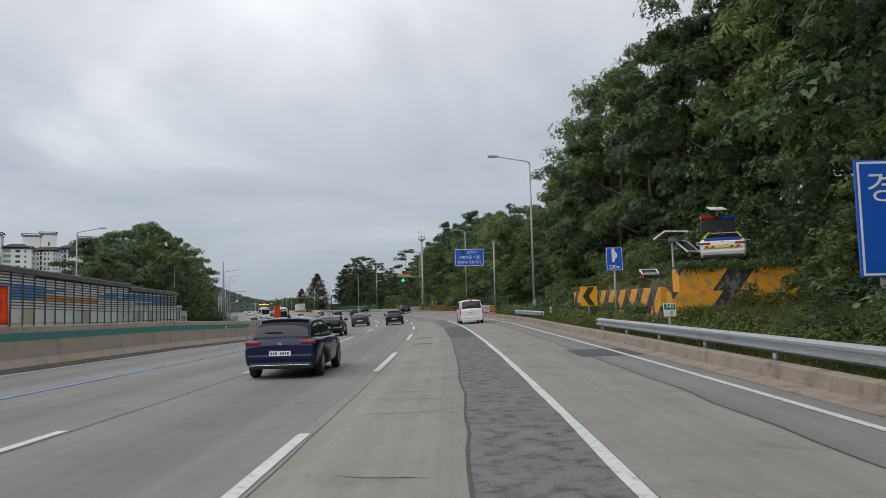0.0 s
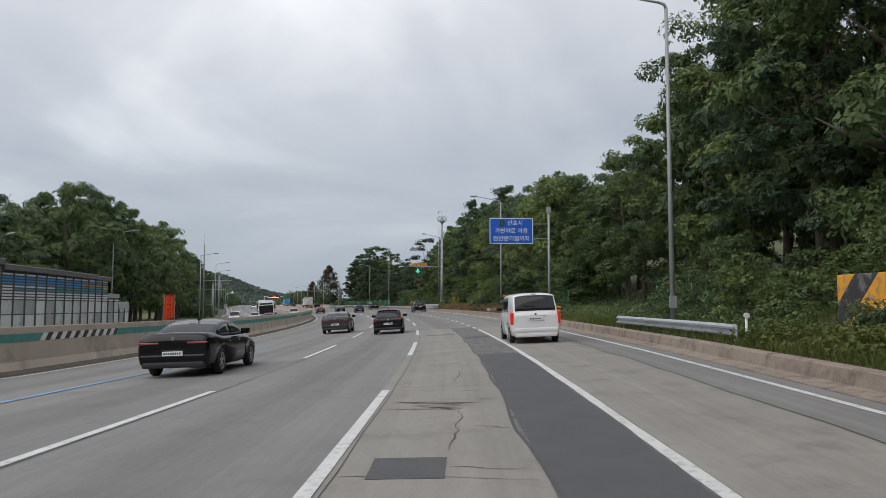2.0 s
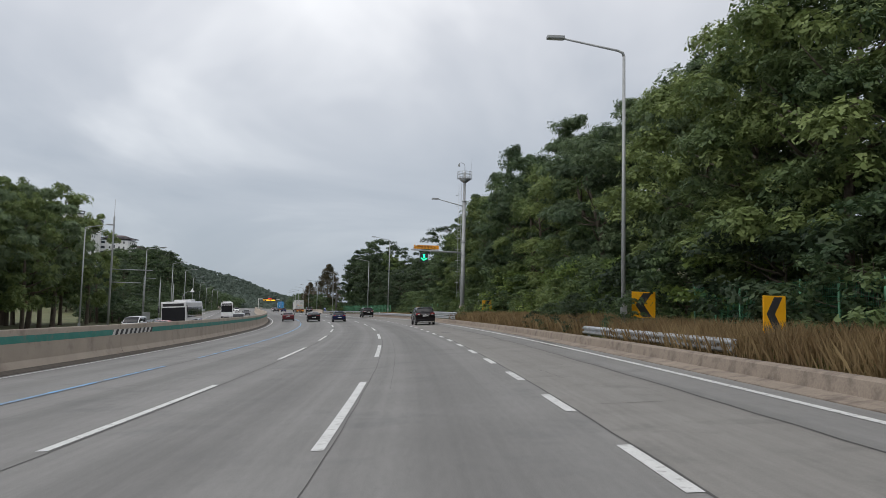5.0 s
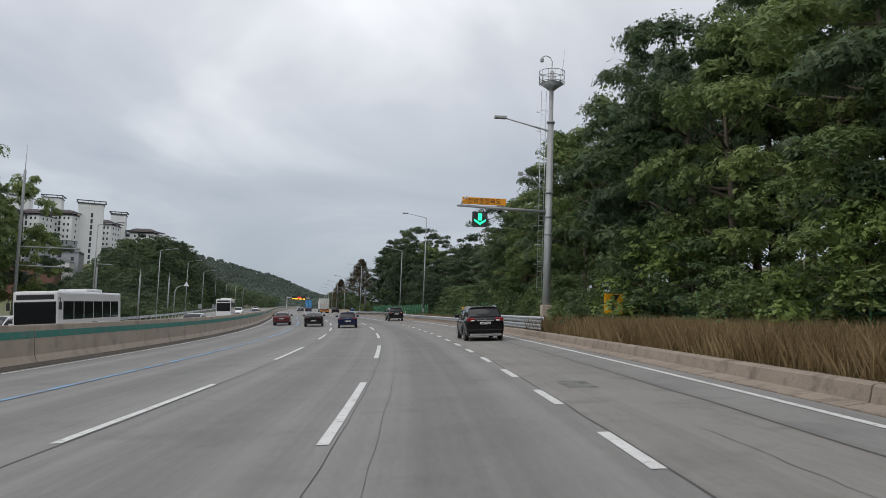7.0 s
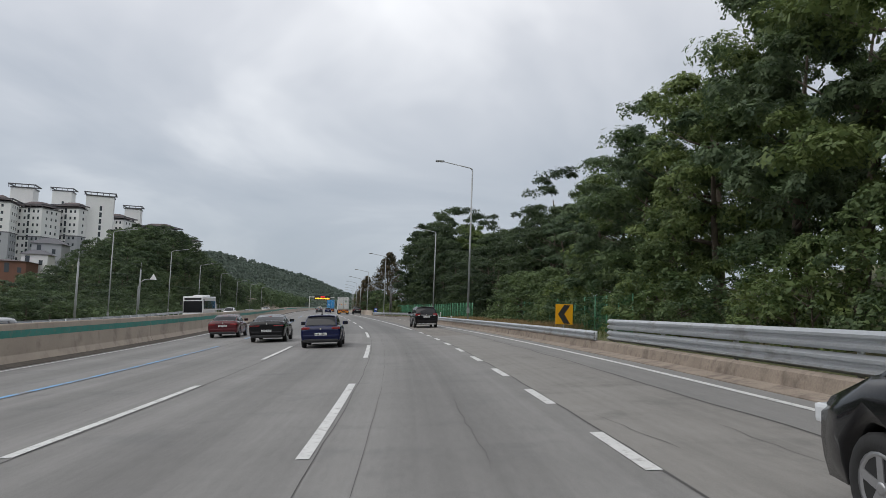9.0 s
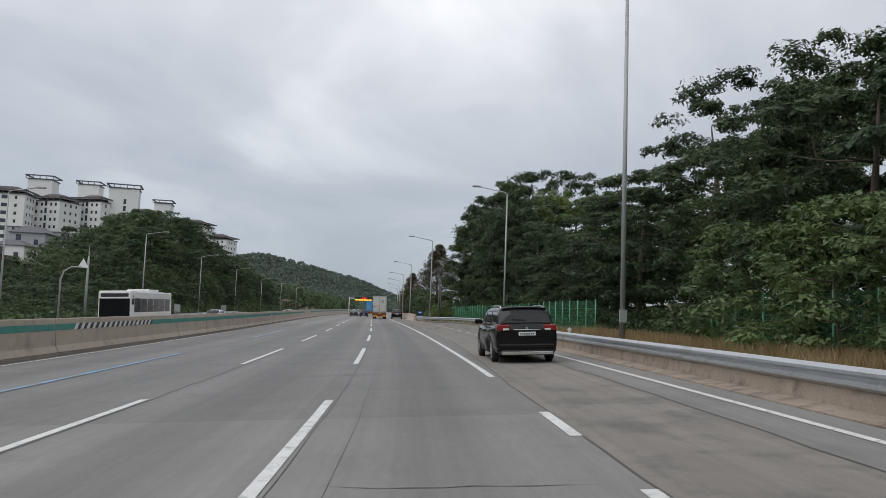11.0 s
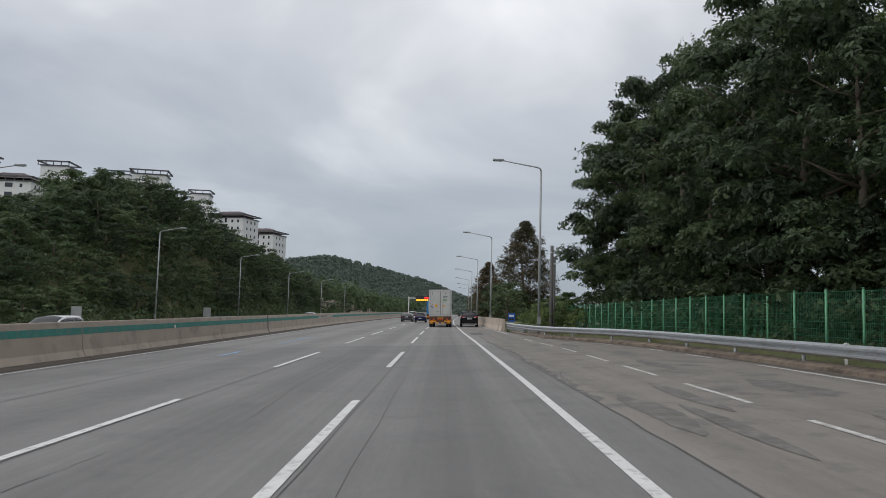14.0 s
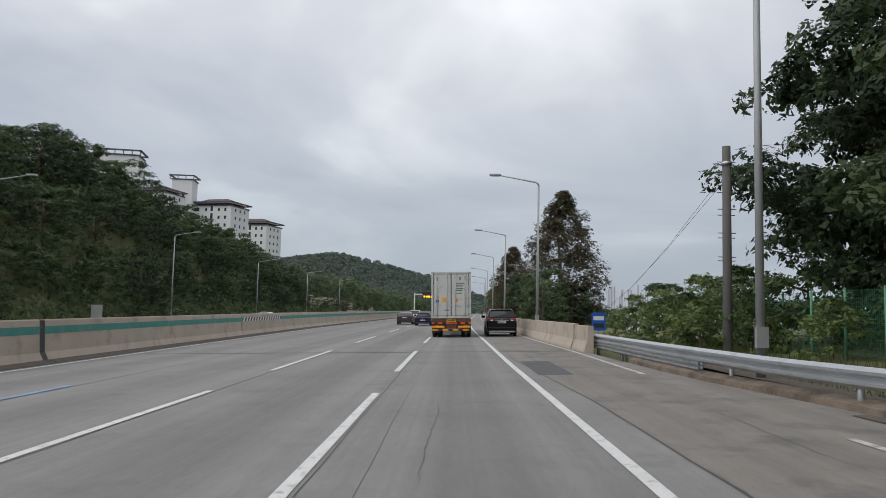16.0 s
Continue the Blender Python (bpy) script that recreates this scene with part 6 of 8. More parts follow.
def sound_wall():
    n = 0
    for k in range(-4, 15):
        s0, s1 = 60 + 4.0 * k, 64 + 4.0 * k
        step = 0.0
        root = thing("sound_wall_panel", at(s0, -34), "sound wall bay with coloured louvres, clear panes and a grey cap", "sound wall", "sound wall bays")
        inv = root.matrix_world.inverted()
        z_top = 6.85 - 0.006 * (s0 - 60) - (0.35 if s0 > 84 else 0.0) - 0.45 * smooth(104, 120, s0)

        def slab(name, z0, z1, du, material, label="", a=s0, b=s1, thick=0.1):
            bm = bmesh.new()
            vs = [inv @ P(s, -34 + du + t, z) for s in (a, b) for t in (0, thick) for z in (z0, z1)]
            vv = [bm.verts.new(x) for x in vs]
            for q in ((0, 1, 3, 2), (4, 6, 7, 5), (0, 4, 5, 1), (2, 3, 7, 6), (0, 2, 6, 4), (1, 5, 7, 3)):
                bm.faces.new([vv[i] for i in q])
            return part(name, bm, material, root, label)
        slab("plinth", -0.3, 1.3, 0.0, BARRIER, "concrete plinth")
        drop = (0.0, 1.6, 2.6)[max(0, k - 12)]
        for half in (0, 1):
            a = s0 + 2.0 * half + 0.03
            b = s0 + 2.0 * half + 1.97
            for z0, z1 in ((1.35, 2.45), (2.53, 3.65)):
                q = noise.noise(Vector((s0 * 0.9 + half * 2.3, z0 * 1.7, 4)))
                slab("pane", z0, z1, 0.05, WALL_PANE[1 if q < -0.25 else 2 if q > 0.42 else 3 if q > 0.05 else 0], "", a, b, 0.03)
            for j in range(int((z_top - drop - 3.95) / 0.24)):
                z = 3.75 + 0.24 * j
                c = WALL_SILVER
                q = (s0 * 0.075 + 0.25 * half + 0.9 * noise.noise(Vector((s0 * 0.05, j, 0)))) % 6
                if 5 <= j <= 7:
                    c = (WALL_BLUE, WALL_BLUE, WALL_ORANGE, WALL_ORANGE, WALL_BLUE, WALL_SILVER)[int(q)]
                elif 3 <= j <= 4:
                    c = (WALL_SILVER, WALL_TEAL, WALL_TEAL, WALL_SILVER, WALL_BLUE, WALL_ORANGE)[int(q)]
                slab("louvre", z, z + 0.13, 0.06, c, "", a, b, 0.05)
        slab("backing", 3.7, z_top - drop, -0.10, TRIM_DARK, "dark backing behind the louvres", s0, s1, 0.03)
        if drop:
            z_top -= drop
        slab("cap", z_top - 0.30, z_top + 0.1, -0.35, DARK_POLE if not drop else POLE, "dark grey cap", s0, s1, 0.75 if not drop else 0.5)
        slab("coping", z_top + 0.1, z_top + 0.17, -0.38, POLE, "pale sheet coping", s0, s1, 0.81 if not drop else 0.5)
        for a in (s0, s0 + 2.0):
            slab("mullion", -0.2, z_top - 0.3, 0.10, DARK_POLE, "", a - 0.035, a + 0.035, 0.12)


sound_wall()


def banner(s, txt):
    root = thing("warning_banner", at(s, -13.4, 1.39), "orange fluttering warning banner on the median barrier", "banner", "warning banners")
    bm = bmesh.new()
    vs = []
    for j in range(9):
        z = 0.05 + 1.22 * j / 8
        vs.append([bm.verts.new((x, 0.03 * math.sin(z * 3 + x * 5), z)) for x in (-0.25, -0.125, 0, 0.125, 0.25)])
    for a, b in zip(vs, vs[1:]):
        for i in range(4):
            bm.faces.new((a[i], a[i + 1], b[i + 1], b[i])).smooth = True
    bmesh.ops.solidify(bm, geom=bm.faces[:], thickness=0.01)
    cloth = part("cloth", bm, ORANGE_CLOTH, root, "orange cloth")
    for k, ch in enumerate(txt):
        words(ch, 0.30, BROWN_PAINT, cloth, Matrix.Translation((0, -0.06, 1.08 - 0.30 * k)) @ FACE, "dark lettering")
    for x in (-0.265, 0.265):
        bm = bmesh.new()
        cyl(bm, (x, 0.02, -0.1), (x, 0.02, 1.3), 0.015, 8)
        part("pole", bm, POLE, root)


banner(22.0, "추돌주의")
banner(63.8, "감속운행")


def left_mast(s, u, h, label, arms):
    root = thing("pole", at(s, u), label, "mast")
    bm = bmesh.new()
    tube(bm, [(0, 0, -2.5), (0, 0, h * 0.86), (0, 0, h * 0.87), (0, 0, h)], [0.17, 0.12, 0.04, 0.02], 12)
    part("shaft", bm, POLE, root)
    for z, ln in arms:
        bm = bmesh.new()
        cyl(bm, (-0.2, 0, z), (ln, 0, z), 0.06, 8)
        part("arm", bm, POLE, root)


left_mast(178, -33.2, 18.0, "slim grey mast with short cross arms", ((8.2, 5.5), (6.4, 4.0)))
left_mast(201, -32.5, 8.4, "grey sign gantry post across the road", ((7.6, 1.8),))
left_mast(232, -33.5, 8.8, "plain grey pole beside the oncoming road", ())
left_mast(262, -33.5, 9.2, "plain grey pole beside the oncoming road", ())


def warn_lamp():
    root = thing("warning_sign", at(247, -30.2), "curved grey post with a triangular warning sign", "road sign")
    bm = bmesh.new()
    tube(bm, [(0, 0, -1.6), (0, 0, 4.8), (0.25, 0, 5.6), (0.9, 0, 6.0), (1.9, 0, 6.1)], [0.1, 0.09, 0.08, 0.07, 0.06], 10)
    part("post", bm, POLE, root)
    bm = bmesh.new()
    a = [bm.verts.new((1.5 + x, -0.05, 6.0 + z)) for x, z in ((0, 0), (1.0, 0), (0.5, 0.9))]
    b = [bm.verts.new((1.5 + x, 0.0, 6.0 + z)) for x, z in ((0, 0), (1.0, 0), (0.5, 0.9))]
    bm.faces.new(a); bm.faces.new(b[::-1])
    for i in range(3):
        bm.faces.new((a[i], b[i], b[(i + 1) % 3], a[(i + 1) % 3]))
    part("triangle", bm, SIGN_WHITE, root, "white triangular plate")


warn_lamp()


def small_board(s, u, z, w, h, label):
    root = thing("sign_board", at(s, u), label, "road sign")
    bm = bmesh.new()
    rbox(bm, -w / 2, w / 2, 0, 0.05, z, z + h, 0.015)
    part("board", bm, POLE, root)
    for x in (-w * 0.3, w * 0.3):
        bm = bmesh.new()
        cyl(bm, (x, 0.07, -2.0), (x, 0.07, z + h), 0.04, 8)
        part("post", bm, POLE, root)


small_board(319, -30.0, 0.9, 1.0, 1.2, "grey sign board seen from behind")
small_board(287, -30.0, 1.2, 0.9, 1.1, "grey sign board seen from behind")
small_board(190, -30.5, 0.6, 1.2, 1.4, "grey sign board seen from behind")


# lay-by end: utility poles, cable and small sign
def utility_pole(s, u, h, r, label):
    root = thing("utility_pole", at(s, u, -1.2), label, "utility pole", "utility poles")
    bm = bmesh.new()
    tube(bm, [(0, 0, -1), (0, 0, h)], [r * 1.25, r], 14)
    part("shaft", bm, DARK_POLE, root)
    for k in range(6):
        bm = bmesh.new()
        z = h - 0.5 - 0.75 * k
        cyl(bm, (-0.28, 0, z), (0.28, 0, z), 0.014, 5)
        part("step", bm, DARK_POLE, root)
    bm = bmesh.new()
    tube(bm, [(0, 0, h - 0.6), (0, 0, h - 0.5)], r * 1.35, 14)
    part("band", bm, STEEL, root)
    return root


utility_pole(281.0, 7.7, 8.0, 0.125, "dark concrete utility pole with climbing steps")
utility_pole(282.0, 8.05, 7.2, 0.09, "slim dark utility pole behind another")
wire = thing("guy_cable", P(281.0, 7.7, 5.6) and Matrix.Translation(P(281.0, 7.7, 5.6)), "thin sagging guy cables", "cable")
for dx in (0.0, 0.45):
    bm = bmesh.new()
    e = P(322, 10.5 - dx, 1.0) - P(281.0, 7.7, 5.6)
    tube(bm, [e * t + Vector((0, 0, -1.1 * math.sin(math.pi * t) - 0.5 * dx * (1 - t))) for t in (0, 0.2, 0.4, 0.6, 0.8, 1)], 0.007, 5)
    part("strand", bm, BLACK_PAINT, wire)


def plate_face(board, z, w, h):
    for k in range(2):
        bm = bmesh.new()
        box(bm, -w * 0.38, w * 0.38, -0.006, 0.0, z + h * (0.16 + 0.42 * k), z + h * (0.4 + 0.42 * k))
        part("lettering_bar", bm, SIGN_WHITE if k else BLACK_PAINT, board)


post_sign("info_sign", 289.5, 5.6, 0.75, 0.6, 0.75, "small blue and white plate beside the parapet", SIGN_BLUE, plate_face)

# ---------------------------------------------------------------- vehicles
def paint(name, color, rough=0.2, metal=0.0):
    return mat(name, color, rough, metal, vary=0.05, scale=1.5, fine=25, bump=0.0, coat=0.35, spec=0.2)


CAR_NAVY = paint("dark_blue_car_paint", (0.006, 0.010, 0.048))
CAR_BLACK = paint("black_car_paint", (0.005, 0.005, 0.006))
CAR_GREY = paint("dark_grey_car_paint", (0.045, 0.046, 0.05))
CAR_WHITE = paint("white_car_paint", (0.72, 0.72, 0.72))
CAR_SILVER = paint("silver_car_paint", (0.48, 0.49, 0.50), 0.3, 0.35)
CAR_MAROON = paint("dark_red_car_paint", (0.09, 0.018, 0.022))
CAR_RED = paint("red_car_paint", (0.45, 0.02, 0.02))
CAR_BLUE = paint("blue_car_paint", (0.02, 0.06, 0.36))
TINT = mat("tinted_car_glass", (0.010, 0.011, 0.013), 0.06, vary=0.02, bump=0.0, spec=0.4)
TRIM = mat("black_plastic_trim", (0.02, 0.02, 0.021), 0.6, vary=0.1)
RUBBER = mat("tyre_rubber", (0.022, 0.022, 0.022), 0.85, vary=0.15, scale=8)
ALLOY = mat("alloy_rim", (0.42, 0.42, 0.43), 0.35, 0.7, vary=0.08, bump=0.0)
CHROME = mat("chrome", (0.7, 0.7, 0.7), 0.15, 1.0, vary=0.03, bump=0.0)
TAIL = mat("red_lamp_plastic", (0.22, 0.008, 0.010), 0.2, vary=0.08, scale=12, bump=0.0, coat=0.6)
AMBER = mat("amber_lamp_plastic", (0.6, 0.16, 0.01), 0.25, vary=0.05, bump=0.0)
HEAD = mat("clear_lamp_plastic", (0.7, 0.72, 0.74), 0.12, vary=0.05, bump=0.0)
TAIL_LIT = emit("lit_tail_lamp", (0.62, 0.010, 0.010), 0.22)
CONTAINER_WHITE = mat("white_container_paint", (0.55, 0.55, 0.525), 0.55, vary=0.08, scale=0.8, fine=12, wear=((0.42, 0.38, 0.33), 0.22, 2.2))
CONTAINER_BLUE = mat("blue_container_paint", (0.03, 0.27, 0.58), 0.55, vary=0.1, scale=0.8, fine=12, wear=((0.20, 0.28, 0.36), 0.2, 2.2))
STICKER = mat("orange_sticker", (0.8, 0.36, 0.03), 0.6, vary=0.05)
RUST = mat("rusty_brown_steel", (0.10, 0.045, 0.03), 0.8, vary=0.3, scale=4, wear=((0.22, 0.09, 0.04), 0.4, 5))
ORANGE_RED = mat("orange_red_reflector", (0.75, 0.12, 0.02), 0.45, vary=0.1)


def on_road(s, u, turn=0.0):
    """Pose on the banked road, y axis along it."""
    o = P(s, u)
    ey = (P(s + 2, u) - o).normalized()
    ex = (P(s, u + 1) - o)
    ex = (ex - ey * ex.dot(ey)).normalized()
    ez = ex.cross(ey)
    m = Matrix((ex, ey, ez)).transposed().to_4x4()
    return Matrix.Translation(o) @ m @ Matrix.Rotation(radians(turn), 4, "Z")


def lathe(bm, prof, sides=20, mi=0):
    """Turns a profile of (x, r) round the x axis."""
    rings = [[bm.verts.new((x, r * math.cos(2 * math.pi * k / sides), r * math.sin(2 * math.pi * k / sides))) for k in range(sides)] for x, r in prof]
    for a, b in zip(rings, rings[1:]):
        for k in range(sides):
            f = bm.faces.new((a[k], a[(k + 1) % sides], b[(k + 1) % sides], b[k]))
            f.smooth, f.material_index = True, mi
    for q in (rings[0][::-1], rings[-1]):
        bm.faces.new(q).material_index = mi


WHEEL_MESH = {}


def wheel(root, x, y, r, w, side, steel=False):
    """A wheel with its outer face towards side (+1: right)."""
    key = (r, w, steel)
    if key not in WHEEL_MESH:
        bm = bmesh.new()
        lathe(bm, [(-w / 2 + 0.02, r * 0.62), (-w / 2, r * 0.72), (-w / 2 + 0.01, r * 0.92), (-w / 2 + 0.035, r), (w / 2 - 0.035, r), (w / 2 - 0.01, r * 0.92), (w / 2, r * 0.72), (w / 2 - 0.03, r * 0.64)])
        t = bpy.data.meshes.new("tyre"); bm.to_mesh(t); bm.free(); t.materials.append(RUBBER)
        bm = bmesh.new()
        lathe(bm, [(-w / 2 + 0.03, r * 0.6), (w / 2 - 0.035, r * 0.66), (w / 2 - 0.015, r * 0.66), (w / 2 - 0.02, r * 0.58), (w / 2 - 0.07, r * 0.5)], mi=0)
        lathe(bm, [(w / 2 - 0.07, r * 0.14), (w / 2 - 0.02, r * 0.13), (w / 2 - 0.012, r * 0.08)], 12)
        for k in range(5 if not steel else 8):
            a = 2 * math.pi * k / (5 if not steel else 8)
            mm = Matrix.Rotation(a, 4, "X")
            box(bm, w / 2 - 0.06, w / 2 - 0.022, -r * 0.09, r * 0.09, r * 0.1, r * 0.6, m=mm)
        q = bpy.data.meshes.new("rim"); bm.to_mesh(q); bm.free(); q.materials.append(ALLOY)
        bm = bmesh.new()
        WHEEL_MESH[key] = (t, q)
    t, q = WHEEL_MESH[key]
    wh = new("wheel")
    wh.parent = root
    wh.matrix_local = Matrix.Translation((x, y, r)) @ Matrix.Rotation(0 if side > 0 else math.pi, 4, "Z")
    for nm, me in (("tyre", t), ("rim", q)):
        o = new(nm, me)
        o.parent = wh


def cut_arches(bm, spots, width):
    """Cuts round wheel arches through the body: spots (y, z, radius)."""
    me = bpy.data.meshes.new("tmp_body"); bm.to_mesh(me); bm.free()
    a = bpy.data.objects.new("tmp_body", me); scene.collection.objects.link(a)
    cutters = []
    for y, z, r in spots:
        b2 = bmesh.new()
        for sx in (-1, 1):
            x0, x1 = sorted((sx * (width / 2 - 0.28), sx * (width / 2 + 0.2)))
            tube(b2, [(x0, y, z), (x1, y, z)], r, 24)
        m2 = bpy.data.meshes.new("tmp_cut"); b2.to_mesh(m2); b2.free()
        c = bpy.data.objects.new("tmp_cut", m2); scene.collection.objects.link(c)
        md = a.modifiers.new("cut", "BOOLEAN"); md.object, md.operation, md.solver = c, "DIFFERENCE", "EXACT"
        cutters.append(c)
    dg = bpy.context.evaluated_depsgraph_get()
    me2 = bpy.data.meshes.new_from_object(a.evaluated_get(dg), depsgraph=dg)
    for o in (a, *cutters):
        bpy.data.objects.remove(o)
    out = bmesh.new(); out.from_mesh(me2)
    bpy.data.meshes.remove(me2)
    return out


def hull(stations):
    """A car's lower body lofted through stations (y, half width, bottom, top, shoulder drop)."""
    bm = bmesh.new()
    rows = []
    for y, w, zl, zh, dr in stations:
        h = zh - zl
        half = [(0.0, zl), (w * 0.80, zl), (w * 0.95, zl + 0.07), (w * 0.985, zl + 0.30 * h), (w, zl + 0.52 * h), (w * 0.985, zh - 0.20 * h), (w * 0.955, zh - 0.06 * h - dr), (w * 0.89, zh - dr * 0.4), (w * 0.6, zh + 0.02), (0.0, zh + 0.035)]
        ring = half + [(-x, z) for x, z in half[-2:0:-1]]
        rows.append([bm.verts.new((x, y, z)) for x, z in ring])
    n = len(rows[0])
    for a, b in zip(rows, rows[1:]):
        for k in range(n):
            bm.faces.new((a[k], a[(k + 1) % n], b[(k + 1) % n], b[k])).smooth = True
    bm.faces.new(rows[0][::-1])
    bm.faces.new(rows[-1])
    bmesh.ops.recalc_face_normals(bm, faces=bm.faces)
    return bm


def car(m, kind, material, label, group="cars", lit=False, extras=(), category="car"):
    """A car with its rear bumper at y = 0, heading along y."""
    K = {
        "sedan": dict(L=4.9, W=1.86, H=1.45, belt=0.98, deck=1.06, hood=0.94, base=(0.62, 3.72), roof=(1.55, 2.75), wb=0.80, wr=0.60, r=0.335, axle=(1.05, 3.95), lamp=(0.78, 0.92, 0.46)),
        "fastback": dict(L=5.0, W=1.92, H=1.47, belt=1.00, deck=1.12, hood=0.97, base=(0.42, 3.75), roof=(1.75, 2.75), wb=0.83, wr=0.62, r=0.35, axle=(1.08, 4.05), lamp=(0.84, 0.93, 0.62)),
        "hatch": dict(L=4.35, W=1.82, H=1.48, belt=0.95, deck=0.98, hood=0.96, base=(0.10, 3.4), roof=(0.72, 2.2), wb=0.79, wr=0.61, r=0.335, axle=(0.82, 3.48), lamp=(0.82, 0.94, 0.42)),
        "suv": dict(L=4.75, W=1.88, H=1.70, belt=1.10, deck=1.11, hood=1.06, base=(0.10, 3.6), roof=(0.62, 2.45), wb=0.82, wr=0.66, r=0.37, axle=(0.95, 3.75), lamp=(0.95, 1.22, 0.34)),
        "minivan": dict(L=5.1, W=1.98, H=1.76, belt=1.13, deck=1.20, hood=1.08, base=(0.10, 4.25), roof=(0.55, 2.9), wb=0.86, wr=0.68, r=0.37, axle=(1.0, 4.1), lamp=(0.98, 1.19, 0.46)),
        "van": dict(L=5.12, W=1.92, H=1.94, belt=1.19, deck=1.24, hood=1.12, base=(0.06, 4.5), roof=(0.40, 3.4), wb=0.87, wr=0.74, r=0.345, axle=(0.95, 4.1), lamp=(0.72, 1.22, 0.135)),
    }[kind]
    L, W, H, belt = K["L"], K["W"], K["H"], K["belt"]
    w = W / 2
    root = thing("car" if kind not in ("van", "minivan") else "van", m, label, category if kind not in ("van", "minivan") else "van", group)
    bm = hull([(0.0, w * 0.88, 0.33, K["deck"] - 0.20, 0.0), (0.05, w * 0.94, 0.29, K["deck"] - 0.08, 0.01), (0.18, w * 0.97, 0.27, K["deck"] - 0.01, 0.02), (0.55, w * 0.99, 0.25, K["deck"], 0.02),
               (K["base"][0] + 0.9, w, 0.22, belt + 0.01, 0.0), (L * 0.5, w, 0.2, belt - 0.01, 0.0), (K["base"][1] - 0.5, w * 0.995, 0.2, belt - 0.01, 0.0), (K["base"][1], w * 0.99, 0.22, belt - 0.02, 0.03),
               (L - max(0.3, 0.62 * (L - K["base"][1])) , w * 0.97, 0.22, K["hood"] - 0.07, 0.07), (L - 0.22, w * 0.92, 0.22, K["hood"] - 0.17, 0.06), (L - 0.06, w * 0.80, 0.25, K["hood"] - 0.30, 0.03), (L, w * 0.66, 0.32, K["hood"] - 0.40, 0.0)])
    r = K["r"]
    bm = cut_arches(bm, [(y, r + 0.01, r + 0.055) for y in K["axle"]], W)
    body = part("body", bm, material, root)
    # cabin
    (b0, b1), (r0, r1), wb, wr = K["base"], K["roof"], K["wb"] * W / 1.86, K["wr"] * W / 1.86
    zb = belt - 0.06

    def crown_z(y):
        """Height of the roof line above the middle of the car."""
        if y < r0:
            q = max(0.0, (y - b0) / (r0 - b0))
            return zb + (H - 0.045 - zb) * (1 - (1 - q) ** (1.3 if kind in ("sedan", "fastback") else 1.55))
        if y > r1:
            q = max(0.0, (b1 - y) / (b1 - r1))
            return zb + (H - 0.045 - zb) * (1 - (1 - q) ** 1.4)
        return H - 0.045 + 0.045 * math.sin(math.pi * (y - r0) / (r1 - r0)) ** 0.8

    def base_w(y):
        e = abs(2 * (y - b0) / (b1 - b0) - 1.05)
        return wb * (1 - 0.10 * max(0.0, e - 0.35) ** 1.5)

    def side_at(y, g):
        """Half width and height at g (0 at the belt, 1 at the roof's shoulder)."""
        zt = crown_z(y)
        z = zb + 0.82 * (zt - zb) * g
        k = (z - zb) / (H - zb)
        return base_w(y) + (wr + 0.045 - wb) * k, z

    def roof_at(y, c):
        """Point of the rounded top, c from -1 (left shoulder) to 1."""
        xs, zs = side_at(y, 1.0)
        zt = crown_z(y)
        return Vector((c * xs, y, zs + (zt - zs) * max(0.0, 1 - abs(c) ** 2.6) ** (1 / 2.6)))
    ys = [b0 + (r0 - b0) * q for q in (0.02, 0.1, 0.22, 0.36, 0.52, 0.7, 0.86, 1.0)] + [r0 + (r1 - r0) * q for q in (0.08, 0.2, 0.35, 0.5, 0.65, 0.8, 0.92)] + [r1 + (b1 - r1) * q for q in (0.0, 0.12, 0.27, 0.45, 0.62, 0.78, 0.9, 0.98)]
    cs = [-1, -0.97, -0.9, -0.78, -0.55, -0.28, 0, 0.28, 0.55, 0.78, 0.9, 0.97, 1]
    bm = bmesh.new()
    rows = []
    for y in ys:
        ring = [Vector((-x, y, z)) for x, z in (side_at(y, g) for g in (0, 0.5))] + [roof_at(y, c) for c in cs] + [Vector((x, y, z)) for x, z in (side_at(y, g) for g in (0.5, 0))]
        rows.append([bm.verts.new(v) for v in ring])
    for a, b in zip(rows, rows[1:]):
        for k in range(len(a) - 1):
            bm.faces.new((a[k], a[k + 1], b[k + 1], b[k])).smooth = True
    bm.faces.new(rows[0])
    bm.faces.new(rows[-1][::-1])
    bmesh.ops.recalc_face_normals(bm, faces=bm.faces)
    part("cabin", bm, material, root, "painted roof and pillars")

    def skin(name, grid, off, mt):
        """A thin pane that follows the cabin, from a grid of points, off metres proud."""
        b = bmesh.new()
        mid = Vector((0, (b0 + b1) / 2, zb + 0.1))
        nr, nc = len(grid), len(grid[0])
        lo, hi = [], []
        for r_ in range(nr):
            for c_ in range(nc):
                q = grid[r_][c_]
                du = grid[r_][min(c_ + 1, nc - 1)] - grid[r_][max(c_ - 1, 0)]
                dv = grid[min(r_ + 1, nr - 1)][c_] - grid[max(r_ - 1, 0)][c_]
                n = du.cross(dv)
                n = n.normalized() if n.length > 1e-9 else (q - mid).normalized()
                if n.dot(q - mid) < 0:
                    n = -n
                hi.append(b.verts.new(q + n * off)); lo.append(b.verts.new(q - n * 0.012))
        at_ = lambda L_, r_, c_: L_[r_ * nc + c_]
        for r_ in range(nr - 1):
            for c_ in range(nc - 1):
                b.faces.new((at_(hi, r_, c_), at_(hi, r_, c_ + 1), at_(hi, r_ + 1, c_ + 1), at_(hi, r_ + 1, c_))).smooth = True
